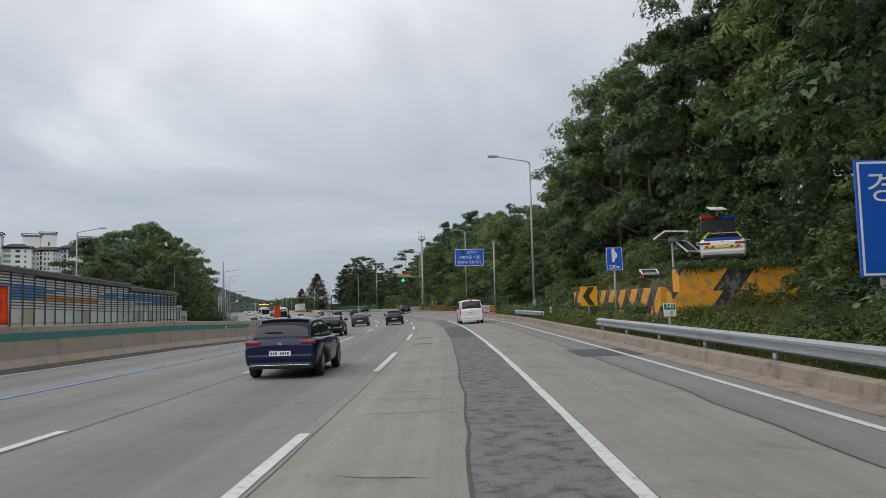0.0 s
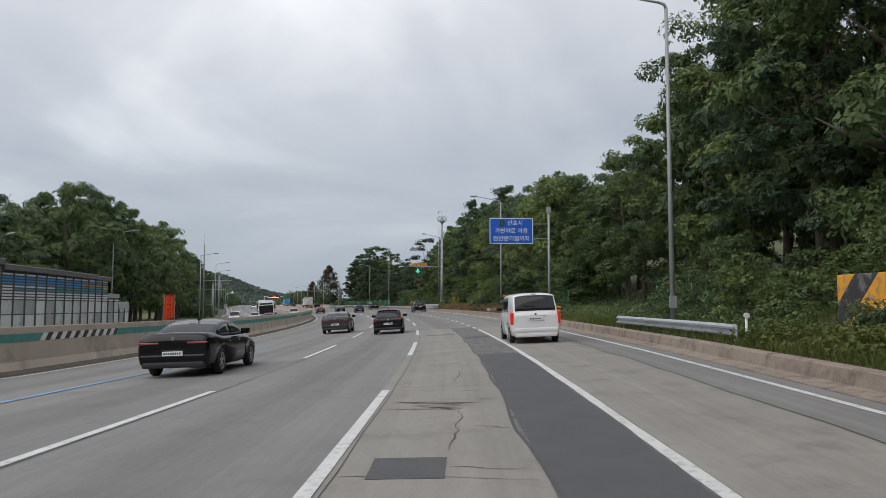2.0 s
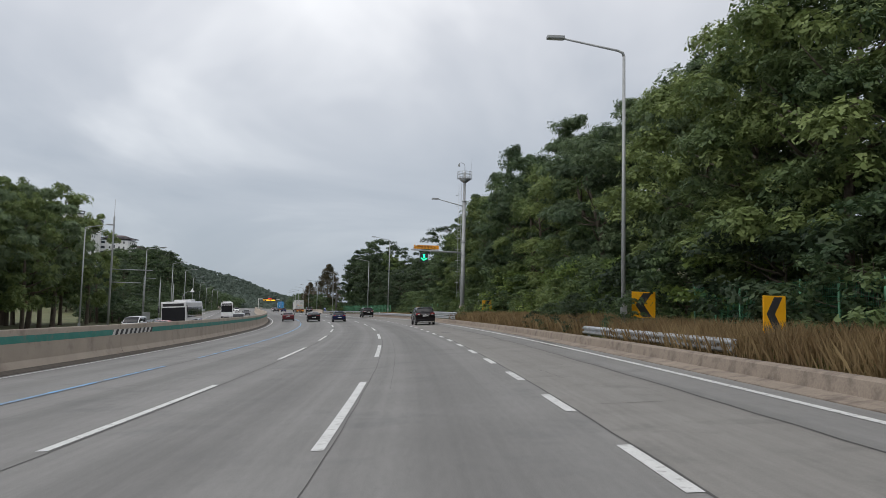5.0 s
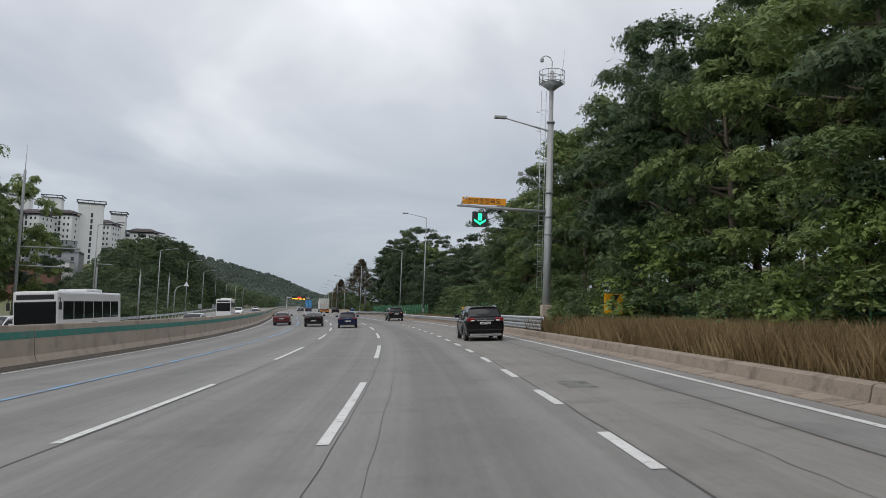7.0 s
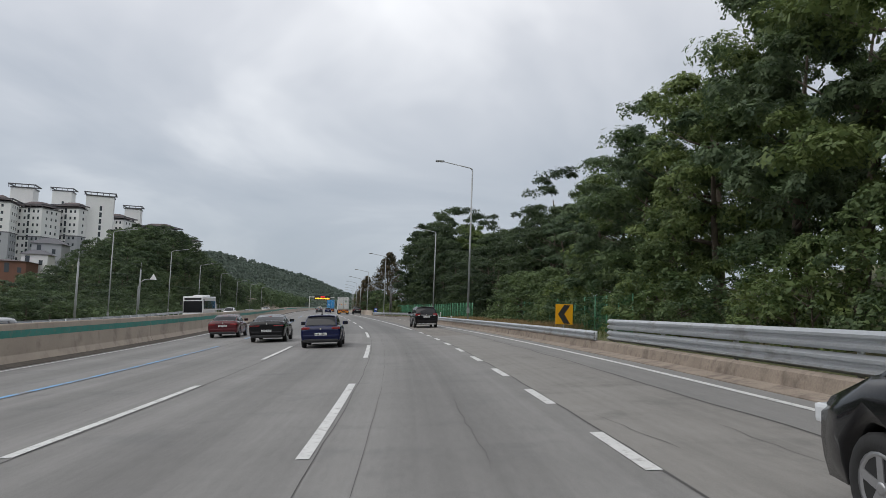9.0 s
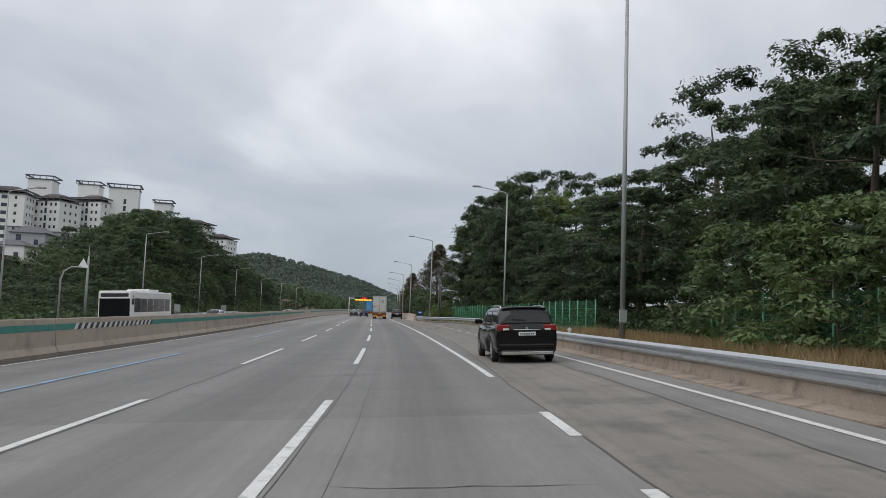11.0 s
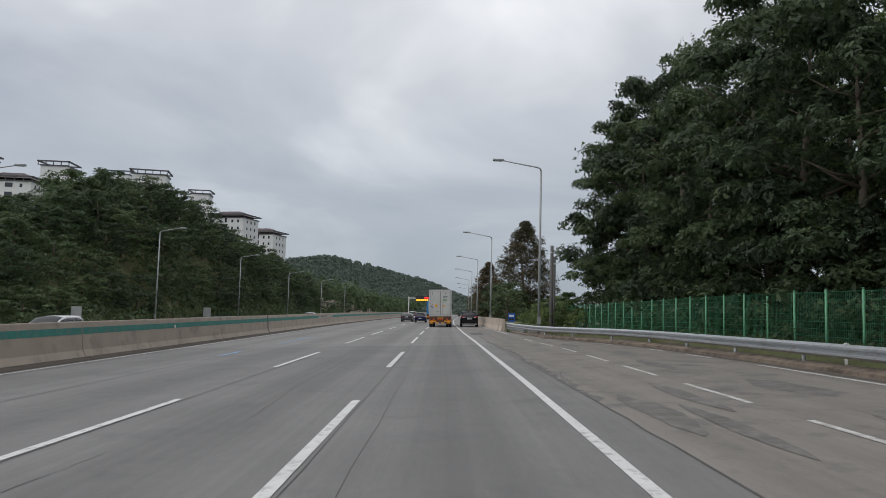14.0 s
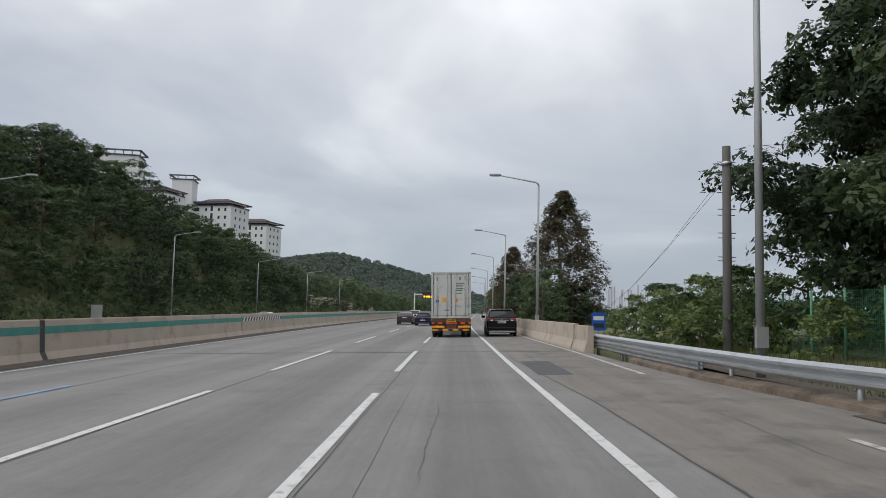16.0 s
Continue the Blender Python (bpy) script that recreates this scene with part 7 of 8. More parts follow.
        edge = [(0, c_) for c_ in range(nc)] + [(r_, nc - 1) for r_ in range(1, nr)] + [(nr - 1, c_) for c_ in range(nc - 2, -1, -1)] + [(r_, 0) for r_ in range(nr - 2, 0, -1)]
        for e0, e1 in zip(edge, edge[1:] + edge[:1]):
            b.faces.new((at_(hi, *e0), at_(hi, *e1), at_(lo, *e1), at_(lo, *e0)))
        bmesh.ops.recalc_face_normals(b, faces=b.faces)
        return part(name, b, mt, root)

    def lights(y0, y1, low, high, sx, n=7):
        grid = []
        for k in range(n):
            y = y0 + (y1 - y0) * k / (n - 1)
            gl = min(high - 0.05, (low - zb) / max(0.02, 0.82 * (crown_z(y) - zb)))
            grid.append([Vector((sx * x, y, z)) for x, z in (side_at(y, gl + (high - gl) * c / 4) for c in range(5))])
        return grid

    def reach(level):
        """The stretch of the cabin whose shoulder stands above that height."""
        ok = [b0 + (b1 - b0) * k / 200 for k in range(201) if zb + 0.82 * (crown_z(b0 + (b1 - b0) * k / 200) - zb) > level]
        return ok[0], ok[-1]
    rear = [b0 + (r0 - b0) * q for q in ((0.24, 0.34, 0.46, 0.6, 0.74, 0.88) if kind in ("sedan", "fastback") else (0.10, 0.2, 0.34, 0.5, 0.66, 0.8))]
    rear_w = skin("rear_window", [[roof_at(y, c * 0.93) for c in cs] for y in rear], 0.006, TINT)
    rear_w["label"] = "dark tinted rear window"
    skin("windscreen", [[roof_at(b1 - (b1 - r1) * q, c * 0.93) for c in cs] for q in (0.08, 0.25, 0.45, 0.65, 0.85, 0.95)], 0.006, TINT)
    low = (belt + 0.04 - zb) / (H - zb)

    def across(e):
        return lambda a, c: roof_at(b0 + (r0 - b0) * (0.05 + 0.8 * c), 2 * a - 1)
    f0, f1 = reach(belt + 0.13)
    for sx in (-1, 1):
        first = f0 + 0.10 + (0.36 * (f1 - f0) if kind == "van" and lit else 0.0)
        skin("window_surround", lights(first, f1 - 0.02, belt + 0.02, 0.93, sx), 0.003, TRIM)
        n = 3 if kind in ("suv", "minivan", "van", "hatch") and not (kind == "van" and lit) else 2
        wn = (f1 - 0.05 - first - 0.03) / n
        for k in range(n):
            skin("side_window", lights(first + 0.03 + wn * k, first + 0.03 + wn * (k + 1) - 0.045, belt + 0.045, 0.88, sx), 0.007, TINT)
        if kind == "minivan":
            skin("window_trim", lights(first, f1 - 0.05, belt + 0.005, 0.10, sx), 0.009, CHROME)
        for y in (b0 + (b1 - b0) * 0.40, b0 + (b1 - b0) * 0.68):
            b = bmesh.new()
            rbox(b, sx * (w - 0.02) - 0.02, sx * (w - 0.02) + 0.02, y - 0.11, y + 0.11, belt - 0.17, belt - 0.13, 0.012)
            part("door_handle", b, CHROME if kind == "minivan" else material, body)
        for y in (b0 + (b1 - b0) * 0.33, b0 + (b1 - b0) * 0.60, b0 + (b1 - b0) * 0.90):
            b = bmesh.new()
            hh = belt - 0.21
            rows = [[b.verts.new((sx * (x + g), y + d, z)) for g, d in ((0.0025, -0.005), (0.0025, 0.005), (-0.02, 0.005), (-0.02, -0.005))] for x, z in ((w * 0.95, 0.28), (w * 0.985, 0.21 + 0.3 * hh), (w, 0.21 + 0.52 * hh), (w * 0.985, belt - 0.2 * hh))]
            for q0, q1 in zip(rows, rows[1:]):
                for i in range(4):
                    b.faces.new((q0[i], q0[(i + 1) % 4], q1[(i + 1) % 4], q1[i]))
            bmesh.ops.recalc_face_normals(b, faces=b.faces)
            part("door_gap", b, TRIM, body)
        mir = bmesh.new()
        x0, x1 = sorted((sx * (w - 0.06), sx * (w + 0.20)))
        ym = b0 + (b1 - b0) * 0.80
        rbox(mir, x0, x1, ym - 0.08, ym + 0.12, belt + 0.02, belt + 0.19, 0.05)
        mirror = part("mirror", mir, material if not lit else TRIM, root)
        mir = bmesh.new()
        x0, x1 = sorted((sx * (w + 0.0), sx * (w + 0.17)))
        box(mir, x0, x1, ym - 0.085, ym - 0.08, belt + 0.05, belt + 0.16)
        part("mirror_glass", mir, TINT, mirror)
        # lamps
        z0, z1, lw = K["lamp"]
        b = bmesh.new()
        out = w * (0.985 if kind == "van" else 0.925)
        x0, x1 = sorted((sx * out, sx * (out - lw * 0.86)))
        rbox(b, x0, x1, 0.0 if kind == "van" else -0.006, 0.42, z0 + 0.01, z1 - 0.01, 0.045 if z1 - z0 > 0.15 else 0.03)
        lamp = part("tail_lamp", b, TAIL_LIT if lit else TAIL, root, "red tail lamp")
        b = bmesh.new()
        if kind == "minivan":
            xi = sorted((sx * (out - lw * 0.40), sx * (out - lw * 0.80)))
            rbox(b, *xi, -0.014, 0.06, z0 + 0.025, z0 + 0.085, 0.01)
        else:
            rbox(b, x0 + 0.05, x1 - 0.05, -0.012, 0.06, z0 + (z1 - z0) * 0.30, z0 + (z1 - z0) * 0.46, 0.01)
        part("lens", b, HEAD if kind == "minivan" else AMBER if kind in ("suv", "van") else TAIL, lamp)
        b = bmesh.new()
        x0, x1 = sorted((sx * (w * 0.90), sx * (w * 0.90 - 0.36)))
        rbox(b, x0, x1, L - 0.42, L - 0.10, K["hood"] - 0.40, K["hood"] - 0.25, 0.03)
        part("headlamp", b, HEAD, root, "clear headlamp")
        b = bmesh.new()
        x0, x1 = sorted((sx * (w * 0.80), sx * (w * 0.80 - 0.22)))
        rbox(b, x0, x1, -0.012, 0.04, 0.47, 0.51, 0.01)
        part("reflector", b, TAIL, root)
        for y in K["axle"]:
            wheel(root, sx * (w - 0.115), y, r, 0.215, sx)
    # rear end
    b = bmesh.new()
    rbox(b, -w * 0.84, w * 0.84, -0.012, 0.3, 0.25, 0.42, 0.06)
    bump = part("bumper_valance", b, material if kind == "van" else TRIM, root, "lower part of the bumper")
    b = bmesh.new()
    rbox(b, -w * 0.88, w * 0.88, -0.03, 0.25, 0.44, 0.60, 0.05)
    part("bumper", b, material, root)
    if "strip" in extras:
        b = bmesh.new()
        rbox(b, -w * 0.80, w * 0.80, -0.035, 0.05, 0.27 if kind == "minivan" else 0.335, 0.36 if kind == "minivan" else 0.352, 0.008)
        part("chrome_strip", b, CHROME, bump, "chrome strip")
    zp = 0.62 if "low_plate" in extras else K["deck"] - 0.30
    b = bmesh.new()
    rbox(b, -0.30, 0.30, -0.012, 0.05, zp - 0.09, zp + 0.09, 0.02)
    part("plate_recess", b, material, root)
    b = bmesh.new()
    box(b, -0.26, 0.26, -0.03, -0.010, zp - 0.055, zp + 0.055)
    plate_ob = part("number_plate", b, SIGN_WHITE, root, "white number plate")
    for k in range(8):
        if k == 3 and kind == "hatch":
            continue
        x0 = -0.225 + 0.057 * k
        b = bmesh.new()
        box(b, x0, x0 + 0.036, -0.034, -0.029, zp - 0.030, zp + 0.030)
        part("character_bar", b, BLACK_PAINT, plate_ob)
    b = bmesh.new()
    tube(b, [(0, 0.0, K["deck"] - 0.13), (0, 0.06, K["deck"] - 0.13)], 0.042, 14)
    part("emblem", b, CHROME, root, "round chrome emblem")
    b = bmesh.new()
    yb = r0 - (0.25 if kind in ("sedan", "fastback") else 0.02)
    rbox(b, -0.10, 0.10, yb - 0.03, yb + 0.05, crown_z(yb) - 0.05, crown_z(yb) + 0.004, 0.012)
    part("high_brake_lamp", b, TAIL, root)
    if kind in ("hatch", "suv", "minivan"):
        lip = [[roof_at(y, c * 0.9) + Vector((0, -0.05 * (1 - q), 0.0)) for c in cs] for y, q in ((b0 + (r0 - b0) * 0.86, 0.0), (b0 + (r0 - b0) * 0.95, 0.4), (r0 + 0.05, 1.0))]
        skin("spoiler", lip, 0.018, material)
    if kind in ("minivan", "van", "suv"):
        b = bmesh.new()
        rbox(b, -0.42, 0.42, -0.015, 0.05, zp + 0.105, zp + 0.135, 0.01)
        part("tailgate_strip", b, CHROME if kind == "minivan" else material, root, "strip above the number plate")
    if "bar" in extras:
        b = bmesh.new()
        rbox(b, -w * 0.6, w * 0.6, 0.0, 0.06, K["lamp"][0] + 0.03, K["lamp"][0] + 0.07, 0.012)
        part("lamp_strip", b, TAIL, root, "thin red lamp strip")
    if "rails" in extras:
        for sx in (-1, 1):
            b = bmesh.new()
            ry = [r0 + 0.15 + (r1 - r0 - 0.25) * q for q in (0, 0.08, 0.3, 0.6, 0.9, 1.0)]
            tube(b, [roof_at(y, sx * 0.86) + Vector((0, 0, o)) for y, o in zip(ry, (-0.02, 0.03, 0.045, 0.045, 0.03, -0.02))], 0.016, 8)
            part("roof_rail", b, CHROME, root, "silver roof rail")
    if "fin" in extras:
        b = bmesh.new()
        vs = [b.verts.new(c) for c in ((-0.035, r0 + 0.25, H - 0.01), (0.035, r0 + 0.25, H - 0.01), (0.03, r0 + 0.5, H - 0.01), (-0.03, r0 + 0.5, H - 0.01), (0, r0 + 0.22, H + 0.09), (0, r0 + 0.3, H + 0.085))]
        for q in ((0, 3, 2, 1), (0, 1, 4), (1, 2, 5, 4), (2, 3, 5), (3, 0, 4, 5)):
            b.faces.new([vs[i] for i in q])
        part("aerial", b, TRIM, root)
    if "wiper" in extras:
        b = bmesh.new()
        p = across(0)(0.5, low + 0.12)
        tube(b, [p + Vector((0, -0.02, 0)), p + Vector((-0.42, -0.02, 0.03))], 0.012, 6)
        part("wiper", b, TRIM, root)
    # grille
    b = bmesh.new()
    rbox(b, -0.48, 0.48, L - 0.10, L + 0.008, 0.36, 0.56, 0.03)
    part("grille", b, TRIM, root)
    return root


ROAD_CARS = "cars on the motorway"
car(on_road(16.6, -3.75), "hatch", CAR_NAVY, "dark blue hatchback with tinted windows on the road", ROAD_CARS, extras=("low_plate", "fin", "wiper", "strip"))
car(on_road(46.7, -7.2), "fastback", CAR_BLACK, "large black sedan with slim tail lamps", ROAD_CARS, extras=("low_plate", "bar", "fin"))
car(on_road(75.8, -6.9), "fastback", CAR_GREY, "large dark grey sedan with slim tail lamps", ROAD_CARS, extras=("low_plate", "bar"))
car(on_road(70.1, -3.35), "hatch", CAR_BLACK, "black hatchback with tinted windows on the road", ROAD_CARS, extras=("low_plate", "fin"))
car(on_road(55.2, 2.7), "van", CAR_WHITE, "white passenger van with tall red tail lamps", ROAD_CARS, lit=True, extras=("wiper",))
car(on_road(141.8, 3.25), "minivan", CAR_BLACK, "black minivan with chrome bumper strip and roof rails", ROAD_CARS, extras=("strip", "rails", "wiper"))
car(on_road(172.0, -3.7), "hatch", CAR_NAVY, "dark blue hatchback with low number plate", ROAD_CARS, extras=("low_plate", "fin"))
car(on_road(178.5, -6.8), "fastback", CAR_BLACK, "black sedan with dark windows on the road", ROAD_CARS, extras=("low_plate", "bar"))
car(on_road(185.5, -10.2), "sedan", CAR_MAROON, "dark red sedan in the bus lane", ROAD_CARS)
car(on_road(198.0, 3.2), "minivan", CAR_BLACK, "black minivan driving in the outer lane", ROAD_CARS, extras=("strip", "rails", "wiper"))
car(on_road(359.0, -6.6), "suv", CAR_WHITE, "white sport utility car far along the road", ROAD_CARS)
car(on_road(340.0, -6.3), "fastback", CAR_GREY, "dark grey sedan far along the road", ROAD_CARS)
car(on_road(334.0, -3.9), "hatch", CAR_NAVY, "dark blue hatchback far along the road", ROAD_CARS, extras=("low_plate",))
car(on_road(303.2, 2.5), "minivan", CAR_BLACK, "black minivan in the outer lane", ROAD_CARS, extras=("strip", "rails"))
ONCOMING = "cars of the oncoming carriageway"
for s, u, kind, mt, lb in ((143, -19.5, "sedan", CAR_RED, "red sedan on the oncoming carriageway"), (158, -19.6, "sedan", CAR_SILVER, "silver sedan on the oncoming carriageway"),
                           (166, -23.0, "sedan", CAR_SILVER, "silver sedan on the oncoming carriageway"), (172, -16.2, "suv", CAR_SILVER, "silver sport utility car on the oncoming carriageway"),
                           (161, -26.0, "van", CAR_WHITE, "white van on the oncoming carriageway"), (60, -16.3, "sedan", CAR_SILVER, "silver sedan on the oncoming carriageway"),
                           (71, -19.6, "sedan", CAR_WHITE, "white sedan on the oncoming carriageway"), (267, -20.0, "suv", CAR_WHITE, "white sport utility car on the oncoming carriageway"),
                           (262, -16.4, "sedan", CAR_GREY, "dark grey sedan on the oncoming carriageway"), (334, -19.5, "sedan", CAR_WHITE, "white sedan on the oncoming carriageway")):
    car(on_road(s, u, 180), kind, mt, lb, ONCOMING)


def bus(m, stripe, label):
    root = thing("bus", m, label, "bus", "buses of the oncoming carriageway")
    L, w, H = 11.6, 1.25, 3.35
    bm = bmesh.new()
    rbox(bm, -w, w, 0, L, 0.35, H, 0.14)
    bm = cut_arches(bm, [(2.6, 0.5, 0.56), (8.9, 0.5, 0.56)], 2 * w)
    part("body", bm, CAR_WHITE, root)
    bm = bmesh.new()
    rbox(bm, -w + 0.1, w - 0.1, L - 0.05, L + 0.012, 1.25, 2.75, 0.05)
    part("windscreen", bm, TINT, root)
    bm = bmesh.new()
    rbox(bm, -w + 0.2, w - 0.2, L - 0.05, L + 0.012, 2.85, 3.15, 0.04)
    part("route_display", bm, TRIM, root)
    for sx in (-1, 1):
        for k in range(6):
            bm = bmesh.new()
            x0, x1 = sorted((sx * (w - 0.03), sx * (w + 0.01)))
            rbox(bm, x0, x1, 0.7 + 1.7 * k, 2.3 + 1.7 * k, 1.65, 2.75, 0.008)
            part("side_window", bm, TINT, root)
        bm = bmesh.new()
        x0, x1 = sorted((sx * (w - 0.03), sx * (w + 0.008)))
        rbox(bm, x0, x1, 0.4, L - 0.4, 1.0, 1.35, 0.006)
        part("stripe", bm, stripe, root, "coloured side stripe")
        bm = bmesh.new()
        x0, x1 = sorted((sx * 0.75, sx * 1.12))
        rbox(bm, x0, x1, L - 0.04, L + 0.02, 0.72, 0.95, 0.03)
        part("headlamp", bm, HEAD, root)
        bm = bmesh.new()
        x = sx * (w + 0.18)
        tube(bm, [(sx * (w - 0.1), L - 0.2, 2.9), (x, L + 0.1, 2.95), (x, L + 0.12, 2.7)], 0.02, 6)
        rbox(bm, x - 0.09, x + 0.09, L + 0.06, L + 0.16, 2.25, 2.7, 0.03)
        part("mirror", bm, TRIM, root)
        for y in (2.6, 8.9):
            wheel(root, sx * (w - 0.15), y, 0.5, 0.28, sx, True)
    bm = bmesh.new()
    rbox(bm, -0.9, 0.9, 3.0, 6.0, H - 0.05, H + 0.22, 0.08)
    part("roof_unit", bm, CAR_WHITE, root)


bus(on_road(161.0, -20.5, 180), CAR_BLUE, "white coach with a blue side stripe")
bus(on_road(244.0, -20.5, 180), CAR_SILVER, "white coach with a silver side stripe")


def container(m, L, material, label, corrugated, stickers):
    """A shipping container standing on z = 0, its doors at y = 0."""
    root = thing("shipping_container", m, label, "container", "containers on the trucks")
    w, H = 1.22, 2.86
    bm = bmesh.new()
    box(bm, -w + 0.04, w - 0.04, 0.06, L, 0.1, H - 0.05)
    part("body", bm, material, root)
    for sx in (-1, 1):
        for k in range(int(L / 0.28)):
            bm = bmesh.new()
            x0, x1 = sorted((sx * (w - 0.05), sx * (w - 0.008)))
            if corrugated:
                rbox(bm, x0, x1, 0.2 + 0.28 * k, 0.34 + 0.28 * k, 0.16, H - 0.12, 0.012)
                part("rib", bm, material, root)
        bm = bmesh.new()
        x0, x1 = sorted((sx * (w - 0.11), sx * w))
        rbox(bm, x0, x1, -0.02, 0.14, 0, H, 0.015)
        part("corner_post", bm, material, root)
        for z in (0.0, H - 0.12):
            bm = bmesh.new()
            x0, x1 = sorted((sx * (w - 0.16), sx * (w + 0.006)))
            rbox(bm, x0, x1, -0.035, 0.15, z, z + 0.12, 0.012)
            part("corner_casting", bm, STEEL if not corrugated else material, root)
        bm = bmesh.new()
        x0, x1 = sorted((sx * (w - 0.08), sx * w))
        box(bm, x0, x1, 0.14, L, H - 0.11, H)
        box(bm, x0, x1, 0.14, L, 0.0, 0.14)
        part("side_rail", bm, material, root)
    for z0, z1 in ((0.0, 0.13), (H - 0.11, H)):
        bm = bmesh.new()
        box(bm, -w + 0.11, w - 0.11, -0.015, 0.12, z0, z1)
        part("cross_rail", bm, material, root)
    for sx in (-1, 1):
        bm = bmesh.new()
        x0, x1 = sorted((sx * 0.012, sx * (w - 0.125)))
        rbox(bm, x0, x1, 0.0, 0.08, 0.15, H - 0.13, 0.012)
        if corrugated:
            for k in range(4):
                z = 0.35 + 0.6 * k
                rbox(bm, x0 + 0.06, x1 - 0.06, -0.018, 0.01, z, z + 0.36, 0.01)
        door = part("door", bm, material, root, "container door")
        bm = bmesh.new()
        box(bm, *sorted((sx * 0.006, sx * 0.028)), -0.004, 0.0, 0.14, H - 0.12)
        part("gasket", bm, TRIM, door)
        for a0, a1, c0, c1 in ((x0, x1, H - 0.155, H - 0.13), (x0, x1, 0.14, 0.165), *((((x1 - 0.022, x1, 0.14, H - 0.13),) if sx > 0 else ((x0, x0 + 0.022, 0.14, H - 0.13),)))):
            bm = bmesh.new()
            box(bm, a0, a1, -0.006, 0.0, c0, c1)
            part("seal", bm, TRIM, door)
        for x in (0.26, 0.86):
            bm = bmesh.new()
            cyl(bm, (sx * x, -0.05, 0.1), (sx * x, -0.05, H - 0.06), 0.02, 8)
            part("lock_rod", bm, STEEL, door, "galvanised lock rod")
            for z in (0.25, 0.95, 1.75, H - 0.35):
                bm = bmesh.new()
                rbox(bm, sx * x - 0.05, sx * x + 0.05, -0.075, 0.0, z, z + 0.07, 0.01)
                part("bracket", bm, STEEL, door)
            bm = bmesh.new()
            rbox(bm, sx * x - 0.02, sx * x + 0.30, -0.09, -0.06, 0.78, 0.83, 0.008)
            part("handle", bm, STEEL, door)
        for k in range(5):
            bm = bmesh.new()
            x0, x1 = sorted((sx * (w - 0.20), sx * (w - 0.03)))
            rbox(bm, x0, x1, -0.045, 0.0, 0.22 + 0.55 * k, 0.32 + 0.55 * k, 0.01)
            part("hinge", bm, STEEL if not corrugated else TRIM, door)
    for x, z, a, h, mt in stickers:
        bm = bmesh.new()
        box(bm, x, x + a, -0.008, 0.003, z, z + h)
        part("sticker", bm, mt, root)


GREY_MARK = mat("grey_stencil", (0.20, 0.22, 0.23), 0.7)
GREEN_MARK = mat("green_stencil", (0.08, 0.25, 0.10), 0.7)


def trailer(m, L, label, heavy=True):
    root = thing("semi_trailer", m, label, "trailer", "trucks on the motorway")
    for sx in (-1, 1):
        bm = bmesh.new()
        rbox(bm, *sorted((sx * 0.38, sx * 0.52)), 0.1, L, 0.75, 1.16, 0.015)
        part("beam", bm, RUST, root, "rusty brown chassis beam")
        bm = bmesh.new()
        rbox(bm, *sorted((sx * 0.30, sx * 1.19)), -0.02, 0.12, 0.60, 0.82, 0.02)
        lamp = part("lamp_box", bm, TRIM, root)
        for k, mt in enumerate((TAIL, AMBER, TAIL)):
            bm = bmesh.new()
            x = sx * (0.68 + 0.2 * k)
            rbox(bm, x - 0.085, x + 0.085, -0.035, 0.0, 0.65, 0.77, 0.012)
            part("lamp", bm, mt, lamp)
        for k in range(3):
            for dx in (0.0, 0.33):
                wheel(root, sx * (1.08 - dx), 1.5 + 1.3 * k, 0.5, 0.27, sx, True)
        bm = bmesh.new()
        rbox(bm, *sorted((sx * 0.72, sx * 1.22)), 0.78, 0.82, 0.28, 0.9, 0.01)
        part("mud_flap", bm, TRIM, root)
    for k, y in enumerate((0.06, 2.2, 5.0, 8.0, 11.0)):
        if y < L:
            bm = bmesh.new()
            rbox(bm, -1.2, 1.2, y, y + 0.16, 0.95, 1.15, 0.015)
            part("cross_member", bm, RUST, root)
    bm = bmesh.new()
    rbox(bm, -1.2, 1.2, -0.04, 0.06, 0.84, 0.92, 0.012)
    part("marker_board", bm, ORANGE_RED, root, "orange-red reflector board")
    for x in (-1.05, -0.55, 0.35, 0.85):
        bm = bmesh.new()
        rbox(bm, x, x + 0.22, -0.055, -0.035, 0.80, 0.95, 0.008)
        part("black_patch", bm, TRIM, root)
    bm = bmesh.new()
    rbox(bm, -1.15, 1.15, 0.0, 0.05, 0.55, 1.14, 0.01)
    part("rear_plate", bm, RUST, root, "rusty rear plate of the chassis")
    for sx in (-1, 1):
        bm = bmesh.new()
        rbox(bm, *sorted((sx * 0.42, sx * 1.17)), -0.06, -0.03, 0.60, 0.72, 0.008)
        part("reflector_board", bm, SIGN_AMBER, root, "orange reflector board")
    bm = bmesh.new()
    box(bm, -0.28, 0.28, -0.07, -0.045, 0.95, 1.1)
    pl = part("number_plate", bm, SIGN_YELLOW, root, "yellow number plate")
    bm = bmesh.new()
    box(bm, -0.22, 0.22, -0.076, -0.07, 0.99, 1.06)
    part("character_bar", bm, BLACK_PAINT, pl)
    bm = bmesh.new()
    rbox(bm, -1.18, 1.18, 0.0, 0.1, 0.40, 0.54, 0.02)
    guard = part("rear_guard", bm, BLACK_PAINT, root, "black and orange rear guard bar")
    for k in range(4):
        bm = bmesh.new()
        x = -1.16 + 0.62 * k
        box(bm, x, x + 0.36, -0.008, 0.0, 0.42, 0.52)
        part("orange_stripe", bm, SIGN_AMBER, guard)
    for x in (-0.7, 0.7):
        bm = bmesh.new()
        box(bm, x - 0.05, x + 0.05, 0.06, 0.14, 0.5, 0.96)
        part("guard_bracket", bm, RUST, root)


